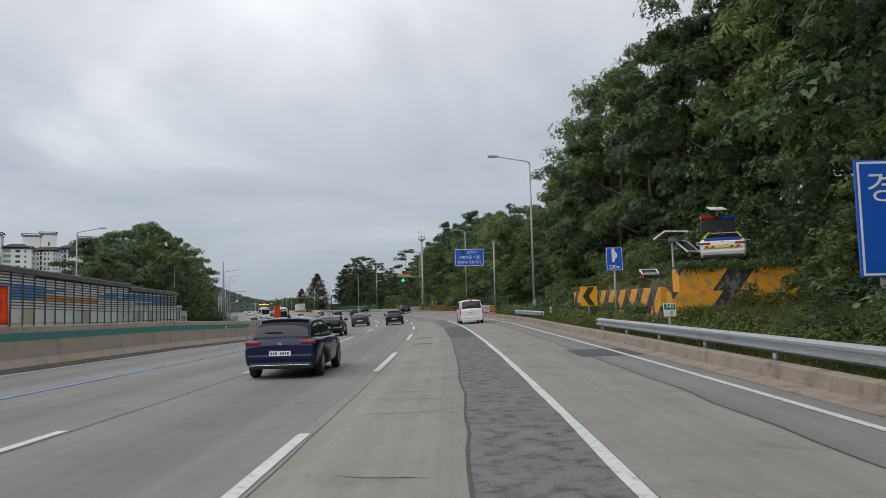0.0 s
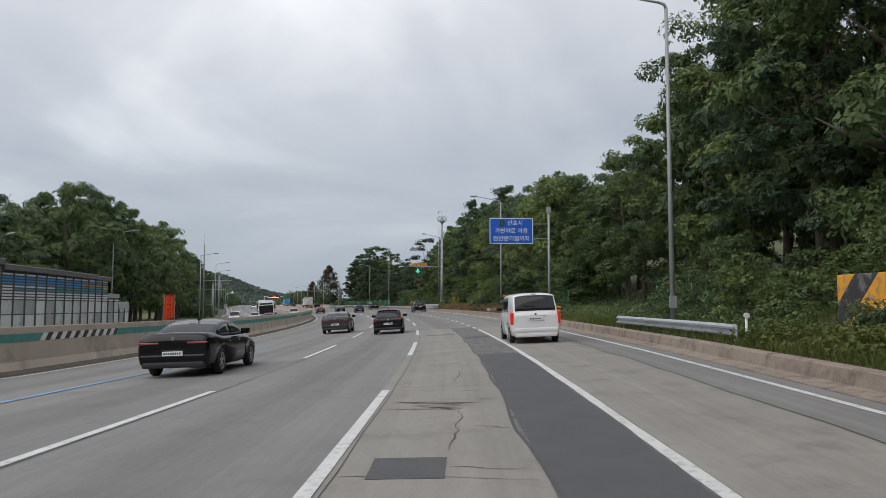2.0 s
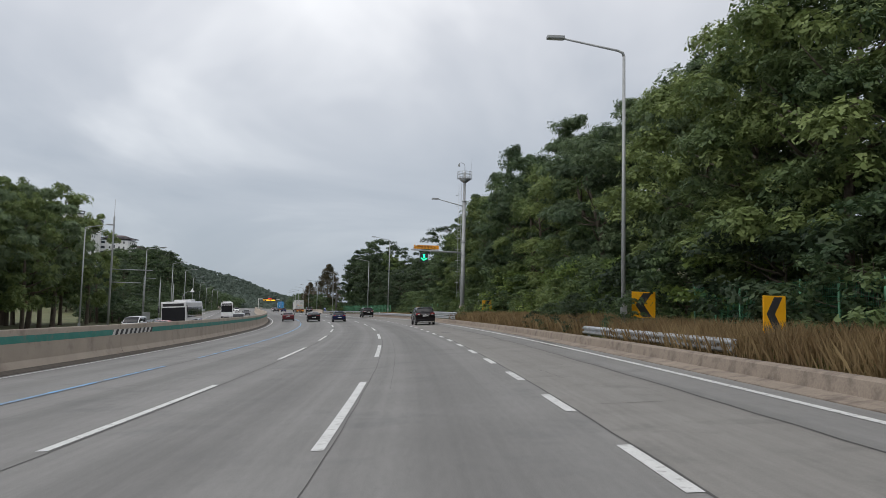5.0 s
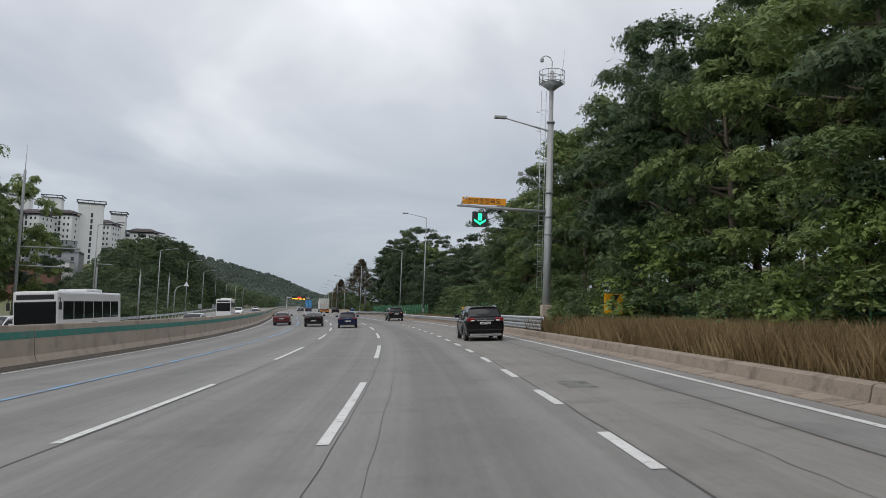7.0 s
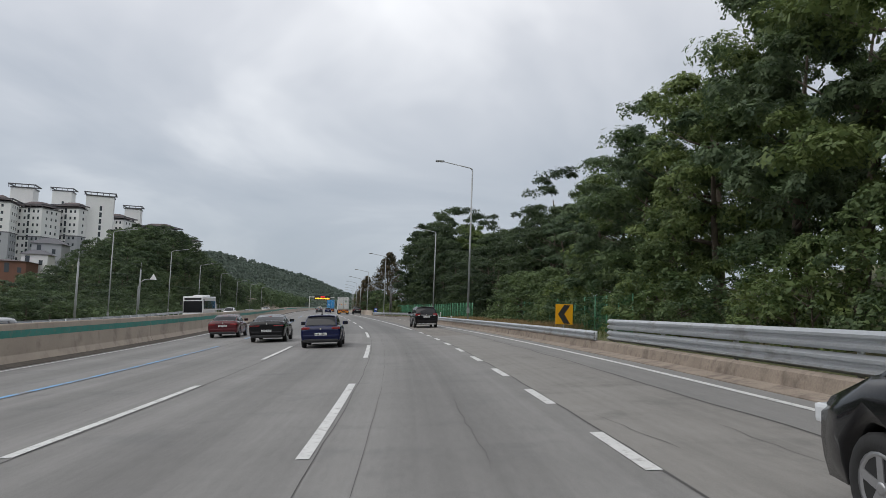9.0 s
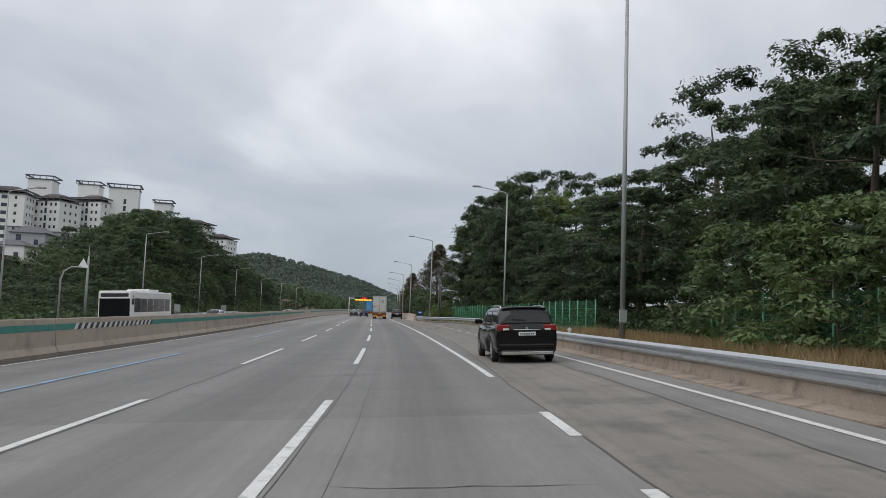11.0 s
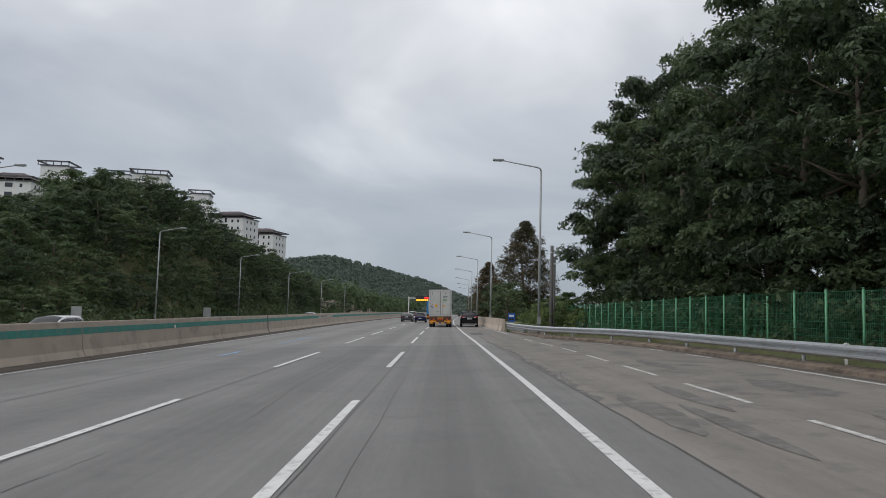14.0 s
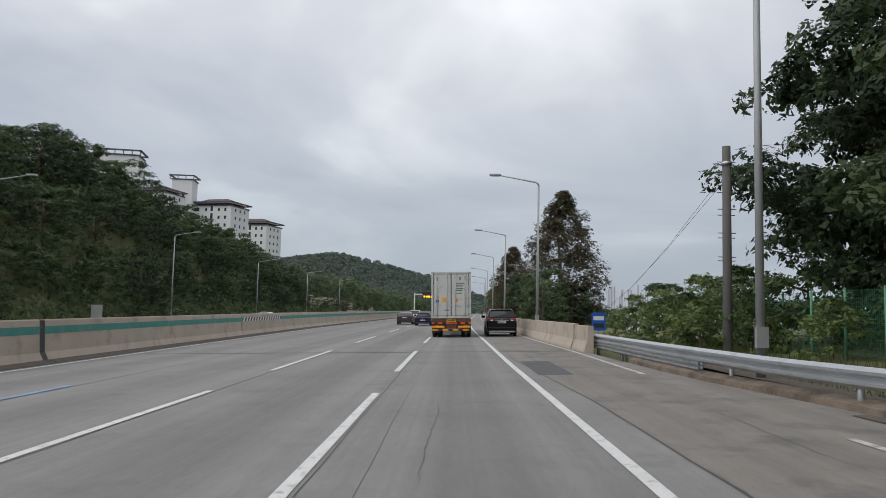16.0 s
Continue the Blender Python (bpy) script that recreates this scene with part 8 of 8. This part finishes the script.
def tractor(m, material, label):
    root = thing("truck_tractor", m, label, "truck", "trucks on the motorway")
    bm = bmesh.new()
    rbox(bm, -1.22, 1.22, 2.4, 4.6, 0.9, 3.5, 0.14)
    part("cab", bm, material, root)
    bm = bmesh.new()
    rbox(bm, -0.45, 0.45, 0.0, 4.4, 0.6, 0.95, 0.03)
    part("chassis", bm, TRIM, root)
    bm = bmesh.new()
    rbox(bm, -1.1, 1.1, 4.55, 4.62, 1.9, 2.9, 0.03)
    part("windscreen", bm, TINT, root)
    for sx in (-1, 1):
        bm = bmesh.new()
        rbox(bm, *sorted((sx * 1.2, sx * 1.235)), 3.3, 4.3, 1.9, 2.8, 0.01)
        part("side_window", bm, TINT, root)
        bm = bmesh.new()
        rbox(bm, *sorted((sx * 1.28, sx * 1.45)), 4.4, 4.5, 1.9, 2.7, 0.03)
        tube(bm, [(sx * 1.1, 4.4, 2.75), (sx * 1.38, 4.45, 2.75)], 0.02, 6)
        part("mirror", bm, TRIM, root)
        for y in (0.6, 3.6):
            wheel(root, sx * 1.08, y, 0.5, 0.28, sx, True)


def raised(m, y, z):
    return m @ Matrix.Translation((0, y, z))


semi = on_road(302.0, -0.5)
container(raised(semi, 0.0, 1.18), 12.1, CONTAINER_WHITE, "worn white container on a semi trailer", False,
          ((-0.95, 0.92, 0.18, 0.22, CAR_BLUE), (-0.55, 0.98, 0.24, 0.30, STICKER), (0.22, 1.0, 0.22, 0.20, STICKER), (-0.92, 1.2, 0.16, 0.16, STICKER),
           (-0.9, 2.3, 0.10, 0.30, GREEN_MARK), (0.3, 2.1, 0.5, 0.08, GREY_MARK), (0.3, 1.95, 0.42, 0.08, GREY_MARK), (0.3, 1.8, 0.46, 0.06, GREEN_MARK), (0.3, 1.68, 0.4, 0.06, GREEN_MARK),
           (0.3, 1.5, 0.38, 0.06, GREY_MARK), (0.5, 2.35, 0.1, 0.2, GREY_MARK), (-0.42, 0.45, 0.3, 0.08, GREY_MARK)))
trailer(semi, 12.1, "container trailer with rusty frame and orange reflectors")
tractor(raised(semi, 12.3, 0), CAR_WHITE, "white truck tractor pulling a container trailer")
semi = on_road(375.0, -3.6)
container(raised(semi, 0.0, 1.18), 12.1, CONTAINER_BLUE, "bright blue container on a semi trailer", True,
          ((0.15, 1.5, 0.5, 0.25, SIGN_WHITE), (-0.8, 1.1, 0.4, 0.3, SIGN_WHITE), (-0.7, 0.7, 0.25, 0.2, SIGN_WHITE)))
trailer(semi, 12.1, "dark container trailer with rusty frame")
tractor(raised(semi, 12.3, 0), CAR_WHITE, "white truck tractor with a blue container")


NEON_FILM = mat("yellow_green_film", (0.62, 0.60, 0.03), 0.4, vary=0.05, bump=0.0)


# the marked car on the bank with its light frame
def lookout_car():
    m = at(28.0, 10.8, 2.72, -22)
    root = car(m, "sedan", CAR_WHITE, "white sedan with blue and yellow patrol markings on the bank", "", lit=False)
    root["group"] = ""
    w, H = 0.93, 1.45
    bm = bmesh.new()
    rbox(bm, -0.72, 0.72, -0.045, -0.02, 0.66, 0.77, 0.008)
    bar = part("marker_bar", bm, NEON_FILM, root, "yellow and red marker bar")
    for k in range(6):
        if k in (2, 3):
            continue
        bm = bmesh.new()
        x = -0.70 + 0.24 * k
        vs = [bm.verts.new((x + a, -0.05, z)) for a, z in ((0.0, 0.67), (0.11, 0.67), (0.17, 0.76), (0.06, 0.76))]
        bm.faces.new(vs)
        vs2 = [bm.verts.new(v.co + Vector((0, 0.006, 0))) for v in vs]
        bm.faces.new(vs2[::-1])
        for i in range(4):
            bm.faces.new((vs[i], vs2[i], vs2[(i + 1) % 4], vs[(i + 1) % 4]))
        part("red_stripe", bm, CAR_RED, bar)
    bm = bmesh.new()
    rbox(bm, -0.70, 0.70, 0.02, 0.62, 0.965, 1.085, 0.02)
    part("boot_panel", bm, CAR_BLUE, root, "blue boot lid film")
    for sx in (-1, 1):
        bm = bmesh.new()
        vs = [bm.verts.new(c) for c in ((sx * 0.80, 0.55, 1.12), (sx * 0.70, 0.55, 1.13), (sx * 0.50, 1.52, 1.445), (sx * 0.60, 1.52, 1.445))]
        f = bm.faces.new(vs)
        bmesh.ops.solidify(bm, geom=[f], thickness=-0.03)
        part("pillar_film", bm, NEON_FILM, root, "yellow film on the rear pillar")
        bm = bmesh.new()
        rbox(bm, *sorted((sx * (w - 0.03), sx * (w + 0.004))), 0.75, 3.9, 0.62, 0.82, 0.006)
        part("side_film", bm, CAR_BLUE, root, "blue side film")
    # frame with lamps and solar panel above the car
    root = thing("warning_light_frame", at(30.8, 11.75, 2.62), "dark lamp frame with solar panel on a post", "warning light")
    bm = bmesh.new()
    cyl(bm, (0, 0, -0.3), (0, 0, 2.75), 0.05, 10)
    part("post", bm, POLE, root)
    bm = bmesh.new()
    rbox(bm, -0.78, 0.78, -0.06, 0.08, 1.68, 2.22, 0.03)
    part("panel", bm, BLACK_PAINT, root, "dark lamp panel")
    for x0, x1, mt in ((-0.78, -0.2, CAR_RED), (-0.2, 0.2, TRIM), (0.2, 0.78, CAR_BLUE)):
        bm = bmesh.new()
        rbox(bm, x0 + 0.01, x1 - 0.01, -0.12, 0.14, 2.24, 2.38, 0.03)
        part("light_bar", bm, mt, root)
    bm = bmesh.new()
    box(bm, -0.35, 0.35, -0.3, 0.3, -0.02, 0.02, m=Matrix.Translation((0, 0, 2.72)) @ Matrix.Rotation(radians(18), 4, "X"))
    part("solar_panel", bm, WHITE_PLASTIC, root, "pale-backed solar panel")


lookout_car()

# ---------------------------------------------------------------- flats, houses and hills in the distance
FLAT_WHITE = mat("white_rendered_wall", (0.74, 0.74, 0.73), 0.8, vary=0.05, scale=0.12, fine=1.5, bump=0.0, wear=((0.60, 0.60, 0.60), 0.2, 0.15))
FLAT_GREY = mat("grey_rendered_wall", (0.36, 0.37, 0.39), 0.8, vary=0.06, scale=0.12, fine=1.5, bump=0.0)
ROOF_BROWN = mat("dark_brown_roof", (0.075, 0.055, 0.055), 0.7, vary=0.15, scale=0.4, bump=0.0)
ROOF_FRAME = mat("dark_roof_frame", (0.10, 0.10, 0.11), 0.7, vary=0.1, bump=0.0)
PANE_DARK = mat("dark_window_pane", (0.05, 0.06, 0.07), 0.12, vary=0.2, scale=0.3, bump=0.0)
PANE_TEAL = mat("glazed_balcony", (0.22, 0.30, 0.32), 0.15, vary=0.15, scale=0.5, bump=0.0)
BRICK = mat("brown_brick_wall", (0.17, 0.085, 0.06), 0.85, vary=0.15, scale=0.8, bump=0.1)
FAR_WHITE = mat("pale_far_wall", (0.60, 0.61, 0.62), 0.8, vary=0.05, scale=0.05, bump=0.0)


def shared(name, fn, material):
    bm = bmesh.new()
    fn(bm)
    me = bpy.data.meshes.new(name); bm.to_mesh(me); bm.free(); me.materials.append(material)
    return me


WIN_WIDE = shared("window", lambda b: box(b, -1.15, 1.15, -0.06, 0.05, 0, 1.35), PANE_DARK)
WIN_NARROW = shared("window", lambda b: box(b, -0.42, 0.42, -0.06, 0.05, 0, 1.2), PANE_DARK)
WIN_BALCONY = shared("window", lambda b: box(b, -1.8, 1.8, -0.1, 0.05, 0, 1.8), PANE_TEAL)
WIN_STAIR = shared("window", lambda b: box(b, -0.5, 0.5, -0.06, 0.05, 0, 2.2), PANE_DARK)


def put(parent, me, x, y, z, turn=0.0, name="window"):
    o = new(name, me)
    o.parent = parent
    o.matrix_local = Matrix.Translation((x, y, z)) @ Matrix.Rotation(radians(turn), 4, "Z")
    return o


def hip_roof(bm, x0, x1, y0, y1, z, h, eave):
    a = [bm.verts.new(c) for c in ((x0 - eave, y0 - eave, z), (x1 + eave, y0 - eave, z), (x1 + eave, y1 + eave, z), (x0 - eave, y1 + eave, z))]
    k = min(x1 - x0, y1 - y0) * 0.32
    b = [bm.verts.new(c) for c in ((x0 + k, y0 + k, z + h), (x1 - k, y0 + k, z + h), (x1 - k, y1 - k, z + h), (x0 + k, y1 - k, z + h))]
    for i in range(4):
        bm.faces.new((a[i], a[(i + 1) % 4], b[(i + 1) % 4], b[i]))
    bm.faces.new(b)
    bm.faces.new(a[::-1])


def frame_crown(root, x0, x1, y0, y1, z):
    """Open concrete frame on a lift tower or a roof's edge."""
    bm = bmesh.new()
    for a, b, c, d in ((x0 - 0.9, x1 + 0.9, y0 - 0.9, y0 - 0.4), (x0 - 0.9, x1 + 0.9, y1 + 0.4, y1 + 0.9), (x0 - 0.9, x0 - 0.4, y0 - 0.9, y1 + 0.9), (x1 + 0.4, x1 + 0.9, y0 - 0.9, y1 + 0.9)):
        box(bm, a, b, c, d, z + 1.3, z + 1.75)
    box(bm, x0 - 0.3, x1 + 0.3, y0 - 0.3, y1 + 0.3, z - 0.02, z + 0.35)
    n = max(3, int((x1 - x0) / 2.2))
    for k in range(n + 1):
        x = x0 - 0.6 + (x1 - x0 + 1.2) * k / n
        box(bm, x - 0.12, x + 0.12, y0 - 0.75, y0 - 0.5, z, z + 1.4)
    part("roof_frame", bm, ROOF_FRAME, root, "dark open roof frame")


def flats(s, u, top, w, d, turn, style, label, lift=0.0):
    """A block of flats: roof line at top (survey units over the road), w x d metres, its front towards the road's start."""
    base = relief(s, u) - 1.5
    m = at(s, u, base, turn)
    H = (top - base) * SURVEY
    root = thing("apartment_building", m, label, "apartment building", "flats on the hill")
    n = int(H // 2.95)
    bm = bmesh.new()
    box(bm, -w / 2, w / 2, 0, d, 0, H - (2.6 if style == "hip" else 0))
    part("wall", bm, FLAT_WHITE, root)
    if style == "tower":
        frame_crown(root, -w / 2, w / 2, 0, d, H)
        for k in range(1, n - 1):
            put(root, WIN_STAIR, 0.6, 0, 2.95 * k, name="window")
        return root
    top_z = H - 2.6
    bm = bmesh.new()
    hip_roof(bm, -w / 2 + 0.8, w / 2 - 0.8, 0.8, d - 0.8, top_z + 0.8, 2.2, 0.5)
    part("roof", bm, ROOF_BROWN, root, "dark brown hipped roof")
    frame_crown(root, -w / 2, w / 2, 0, d, top_z - 0.3)
    # grey lower storeys with a dark band
    zb = H - 5.2 * 2.95
    if zb > 4:
        bm = bmesh.new()
        box(bm, -w / 2 - 0.15, w / 2 + 0.15, -0.15, d + 0.15, zb, zb + 0.4)
        part("band", bm, ROOF_FRAME, root, "dark string course")
        bm = bmesh.new()
        box(bm, w * 0.08, w / 2 + 0.05, -0.05, d * 0.9, 0.3, zb)
        part("grey_wall", bm, FLAT_GREY, root, "grey painted lower wall")
    front = {"hip": ((-0.36, WIN_WIDE), (-0.12, WIN_NARROW), (0.02, WIN_STAIR), (0.2, WIN_NARROW), (0.36, WIN_NARROW)),
             "balcony": ((-0.3, WIN_BALCONY), (0.05, WIN_WIDE), (0.3, WIN_NARROW))}["balcony" if "balcon" in label else "hip"]
    for k in range(1, n):
        z = top_z - 2.95 * k
        if z < 1:
            break
        for fx, me in front:
            put(root, me, fx * w, -0.05 if fx > 0.05 and z < zb else 0.0, z + 0.7)
        for fy in (0.25, 0.5, 0.75):
            put(root, WIN_NARROW, w / 2 + (0.05 if z < zb else 0.0), fy * d, z + 0.7, 90)
    return root


FL = "white block of flats with a dark hipped roof"
TW = "white lift tower of the flats with a dark roof frame"
flats(460, -133.5, 46.4, 9.0, 9.0, 8, "tower", TW)
flats(440, -136, 40.5, 15, 12, 8, "hip", "white block of flats with glazed balconies and dark roof")
flats(452, -127, 40.0, 13, 12, -16, "hip", FL)
flats(506, -135, 52.2, 9.0, 9.0, 8, "tower", TW)
flats(463, -117, 41.8, 13, 13, -14, "hip", FL)
flats(482, -118.5, 41.5, 14, 12, -10, "hip", FL)
flats(468, -105.2, 45.6, 11.5, 9.0, 14, "tower", "pale grey lift tower with a dark roof frame")
flats(510, -103.6, 45.8, 7.5, 8.0, 8, "tower", TW)
flats(496, -108.5, 41.5, 12, 12, -10, "hip", FL)
flats(512, -93.5, 39.5, 17, 13, -12, "hip", FL)
flats(540, -88.5, 36.0, 16, 13, -12, "hip", FL)
flats(436, -150, 47.5, 16, 12, 8, "hip", "white block of flats with glazed balconies and dark roof")
flats(430, -172, 47.0, 18, 12, 12, "hip", FL)


def house(s, u, w, d, h, turn, material, roof, label, roof_h=1.2):
    base = relief(s, u) - 1.0
    root = thing("house", at(s, u, base, turn), label, "house")
    bm = bmesh.new()
    box(bm, -w / 2, w / 2, 0, d, 0, h + 1)
    part("wall", bm, material, root)
    bm = bmesh.new()
    hip_roof(bm, -w / 2, w / 2, 0, d, h + 1.02, roof_h, 0.4)
    part("roof", bm, roof, root)
    n = int(w / 2.6)
    for k in range(n):
        x = -w / 2 + w * (k + 0.5) / n
        put(root, WIN_NARROW if k % 2 else WIN_STAIR, x, 0, h - 1.6)


house(312, -77, 16, 12, 8.6, 6, BRICK, ROOF_BROWN, "low brown brick workshop below the flats", 0.5)
house(330, -72, 7, 9, 9.0, 6, FLAT_GREY, ROOF_FRAME, "small grey house below the flats", 1.6)
house(322, -71.5, 6, 7, 7.6, 6, FLAT_WHITE, ROOF_FRAME, "small pale house below the flats", 1.2)
# pale towers far beyond the bridge
for k in range(11):
    a = radians(-7.0 - 0.36 * k - 0.12 * math.sin(k * 3.7))
    D = 1650.0
    root = thing("apartment_building", Matrix.Translation(Vector((17.5 - D * math.sin(a), 257 + D * math.cos(a), -6)) * SURVEY) @ Matrix.Rotation(a, 4, "Z"), "distant pale high-rise tower of flats", "apartment building", "distant towers")
    h = 66 + 11 * math.sin(k * 2.3) + 5 * math.cos(k * 5.1)
    hw = 5.0 + 2.6 * math.sin(k * 1.9)
    bm = bmesh.new()
    box(bm, -hw, hw, 0, 12, 0, h)
    part("wall", bm, FAR_WHITE, root)
    for q in range(2):
        bm = bmesh.new()
        box(bm, -0.62 * hw + 0.8 * hw * q, -0.2 * hw + 0.8 * hw * q, -0.3, 0, 3, h - 3)
        part("window_band", bm, FLAT_GREY, root)
for s, u, w in ((470, 58, 26), (480, 85, 30)):
    root = thing("warehouse", at(s, u, -8), "distant low pale warehouse roof", "warehouse")
    bm = bmesh.new()
    box(bm, -w / 2, w / 2, 0, 18, 0, 10)
    part("wall", bm, FAR_WHITE, root)
    bm = bmesh.new()
    hip_roof(bm, -w / 2, w / 2, 0, 18, 10.02, 1.4, 0.3)
    part("roof", bm, FLAT_GREY, root)

# wooded mountain on the horizon
RIDGE = [(-1400, 30), (-700, 48), (-450, 56), (-313, 66), (-275, 72), (-237, 77), (-174, 63), (-133, 51), (-102, 44), (-41, 22), (20, 11), (110, 6), (250, 5), (500, 9), (900, 14), (1500, 10)]


def mountain_z(x, y):
    r = knots(RIDGE, x + 12 * noise.noise(Vector((y * 0.012, 0, 3))))
    f = math.exp(-((y - 1285) / (330 if y < 1285 else 300)) ** 2)
    n = noise.noise(Vector((x * 0.012, y * 0.012, 1.0))) * 7 + noise.noise(Vector((x * 0.035, y * 0.035, 2.0))) * 2.5
    return max(-4.0, r * f + n * f * min(1.0, r / 40) - 3.0)


def mountain():
    bm = bmesh.new()
    xs = [-1400 + 40 * k for k in range(23)] + [-500 + 14 * k for k in range(46)] + [150 + 50 * k for k in range(28)]
    ys = [700 + 22 * k for k in range(40)]
    rows = [[bm.verts.new(Vector((x, y, mountain_z(x, y))) * SURVEY) for x in xs] for y in ys]
    for a, b in zip(rows, rows[1:]):
        for k in range(len(xs) - 1):
            bm.faces.new((a[k], a[k + 1], b[k + 1], b[k])).smooth = True
    tagged(bm_obj("mountain", bm, MOUNTAIN_SOIL), "wooded mountain ridge beyond the road", "mountain", kind="structure")
    # its woods: clumps of leaf sprays, with haze painted into their colour
    r = np.random.default_rng(77)
    P_, N_ = [], []
    while len(P_) < 7500:
        x, y = r.uniform(-520, 130), r.uniform(720, 1300)
        z = mountain_z(x, y)
        if z < 1.0 and r.uniform() < 0.6:
            continue
        hh, rad = r.uniform(2.5, 5.0), r.uniform(2.2, 4.4)
        v = r.normal(size=(30, 3)); v /= np.linalg.norm(v, axis=1)[:, None]
        v[:, 2] = np.abs(v[:, 2])
        P_.append((np.array([x, y, z + hh * 0.3]) + v * np.array([rad, rad, hh])) * SURVEY)
        N_.append(v + r.normal(size=(30, 3)) * 0.35)
    me = leaf_mesh("mountain_woods", np.concatenate(P_), np.concatenate(N_), 2.5, 1.2, r, LEAF_HAZE)
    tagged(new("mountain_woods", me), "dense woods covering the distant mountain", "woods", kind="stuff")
    # woods along the far left of the road, in front of the mountain
    P_, N_ = [], []
    while len(P_) < 2600:
        s, u = r.uniform(430, 900), -34 - 130 * r.uniform() ** 1.4
        if s < 470 and u > -46:
            continue
        p = P(s, u, relief(s, u))
        hh, rad = r.uniform(6, 9.5), r.uniform(2.6, 4.4)
        v = r.normal(size=(36, 3)); v /= np.linalg.norm(v, axis=1)[:, None]
        v[:, 2] = np.abs(v[:, 2])
        P_.append(np.array(p) + np.array([0, 0, 1.2]) + v * np.array([rad, rad, hh]) * r.uniform(0.8, 1.05, (36, 1)))
        N_.append(v + r.normal(size=(36, 3)) * 0.4)
    while len(P_) < 4100:
        s, u = r.uniform(560, 1150), (r.uniform(9, 160) if r.uniform() < 0.75 else r.uniform(-30, 9))
        if u < 9 and s < 980:
            continue
        p = P(s, u, relief(s, u))
        hh, rad = r.uniform(7, 11), r.uniform(3.0, 5.0)
        v = r.normal(size=(36, 3)); v /= np.linalg.norm(v, axis=1)[:, None]
        v[:, 2] = np.abs(v[:, 2])
        P_.append(np.array(p) + np.array([0, 0, 1.2]) + v * np.array([rad, rad, hh]) * r.uniform(0.8, 1.05, (36, 1)))
        N_.append(v + r.normal(size=(36, 3)) * 0.4)
    me = leaf_mesh("far_woods", np.concatenate(P_), np.concatenate(N_), 1.9, 1.3, r, LEAF_FAR)
    tagged(new("far_woods", me), "belt of far woods along the motorway", "woods", kind="stuff")


MOUNTAIN_SOIL = mat("forest_floor", (0.045, 0.065, 0.04), 0.95, vary=0.3, scale=0.05, fine=0.6, bump=0.3)
mountain()

# retaining wall across the road
bm = bmesh.new()
for a, b, z0, z1 in ((418, 440, 4.6, 4.3), (440, 470, 4.3, 3.6), (470, 510, 3.6, 2.6), (510, 545, 2.6, 1.8)):
    vs = [bm.verts.new(P(s, uu, z)) for s, zt in ((a, z0), (b, z1)) for uu in (-35.2, -34.6) for z in (-0.4, zt)]
    for q in ((0, 1, 3, 2), (4, 6, 7, 5), (0, 4, 5, 1), (2, 3, 7, 6), (0, 2, 6, 4), (1, 5, 7, 3)):
        bm.faces.new([vs[i] for i in q])
tagged(bm_obj("retaining_wall", bm, BARRIER), "grey sloping retaining wall beside the oncoming road", "wall", kind="structure")


def gantry():
    root = thing("sign_gantry", at(432, -12.9), "white steel gantry with a lit amber message board", "gantry")
    bm = bmesh.new()
    rbox(bm, -0.14, 0.14, -0.14, 0.14, -0.2, 6.0, 0.03)
    part("post", bm, WHITE_PAINT, root)
    bm = bmesh.new()
    rbox(bm, -0.2, 10.2, -0.12, 0.12, 5.5, 5.8, 0.03)
    part("beam", bm, WHITE_PAINT, root)
    bm = bmesh.new()
    rbox(bm, 2.0, 8.6, -0.5, -0.2, 4.7, 6.3, 0.05)
    board = part("board", bm, BLACK_PAINT, root, "dark message board")
    for x0, x1, z, mt in ((2.3, 8.3, 4.9, LED_AMBER), (4.6, 6.4, 5.6, RED_LIT)):
        bm = bmesh.new()
        for k in range(int((x1 - x0) / 0.6)):
            box(bm, x0 + 0.6 * k, x0 + 0.6 * k + 0.42, -0.53, -0.5, z, z + 0.45)
        part("lit_text_bar", bm, mt, board, "row of lit characters")


LED_AMBER = emit("lit_amber_characters", (1.0, 0.5, 0.03), 1.6)
gantry()
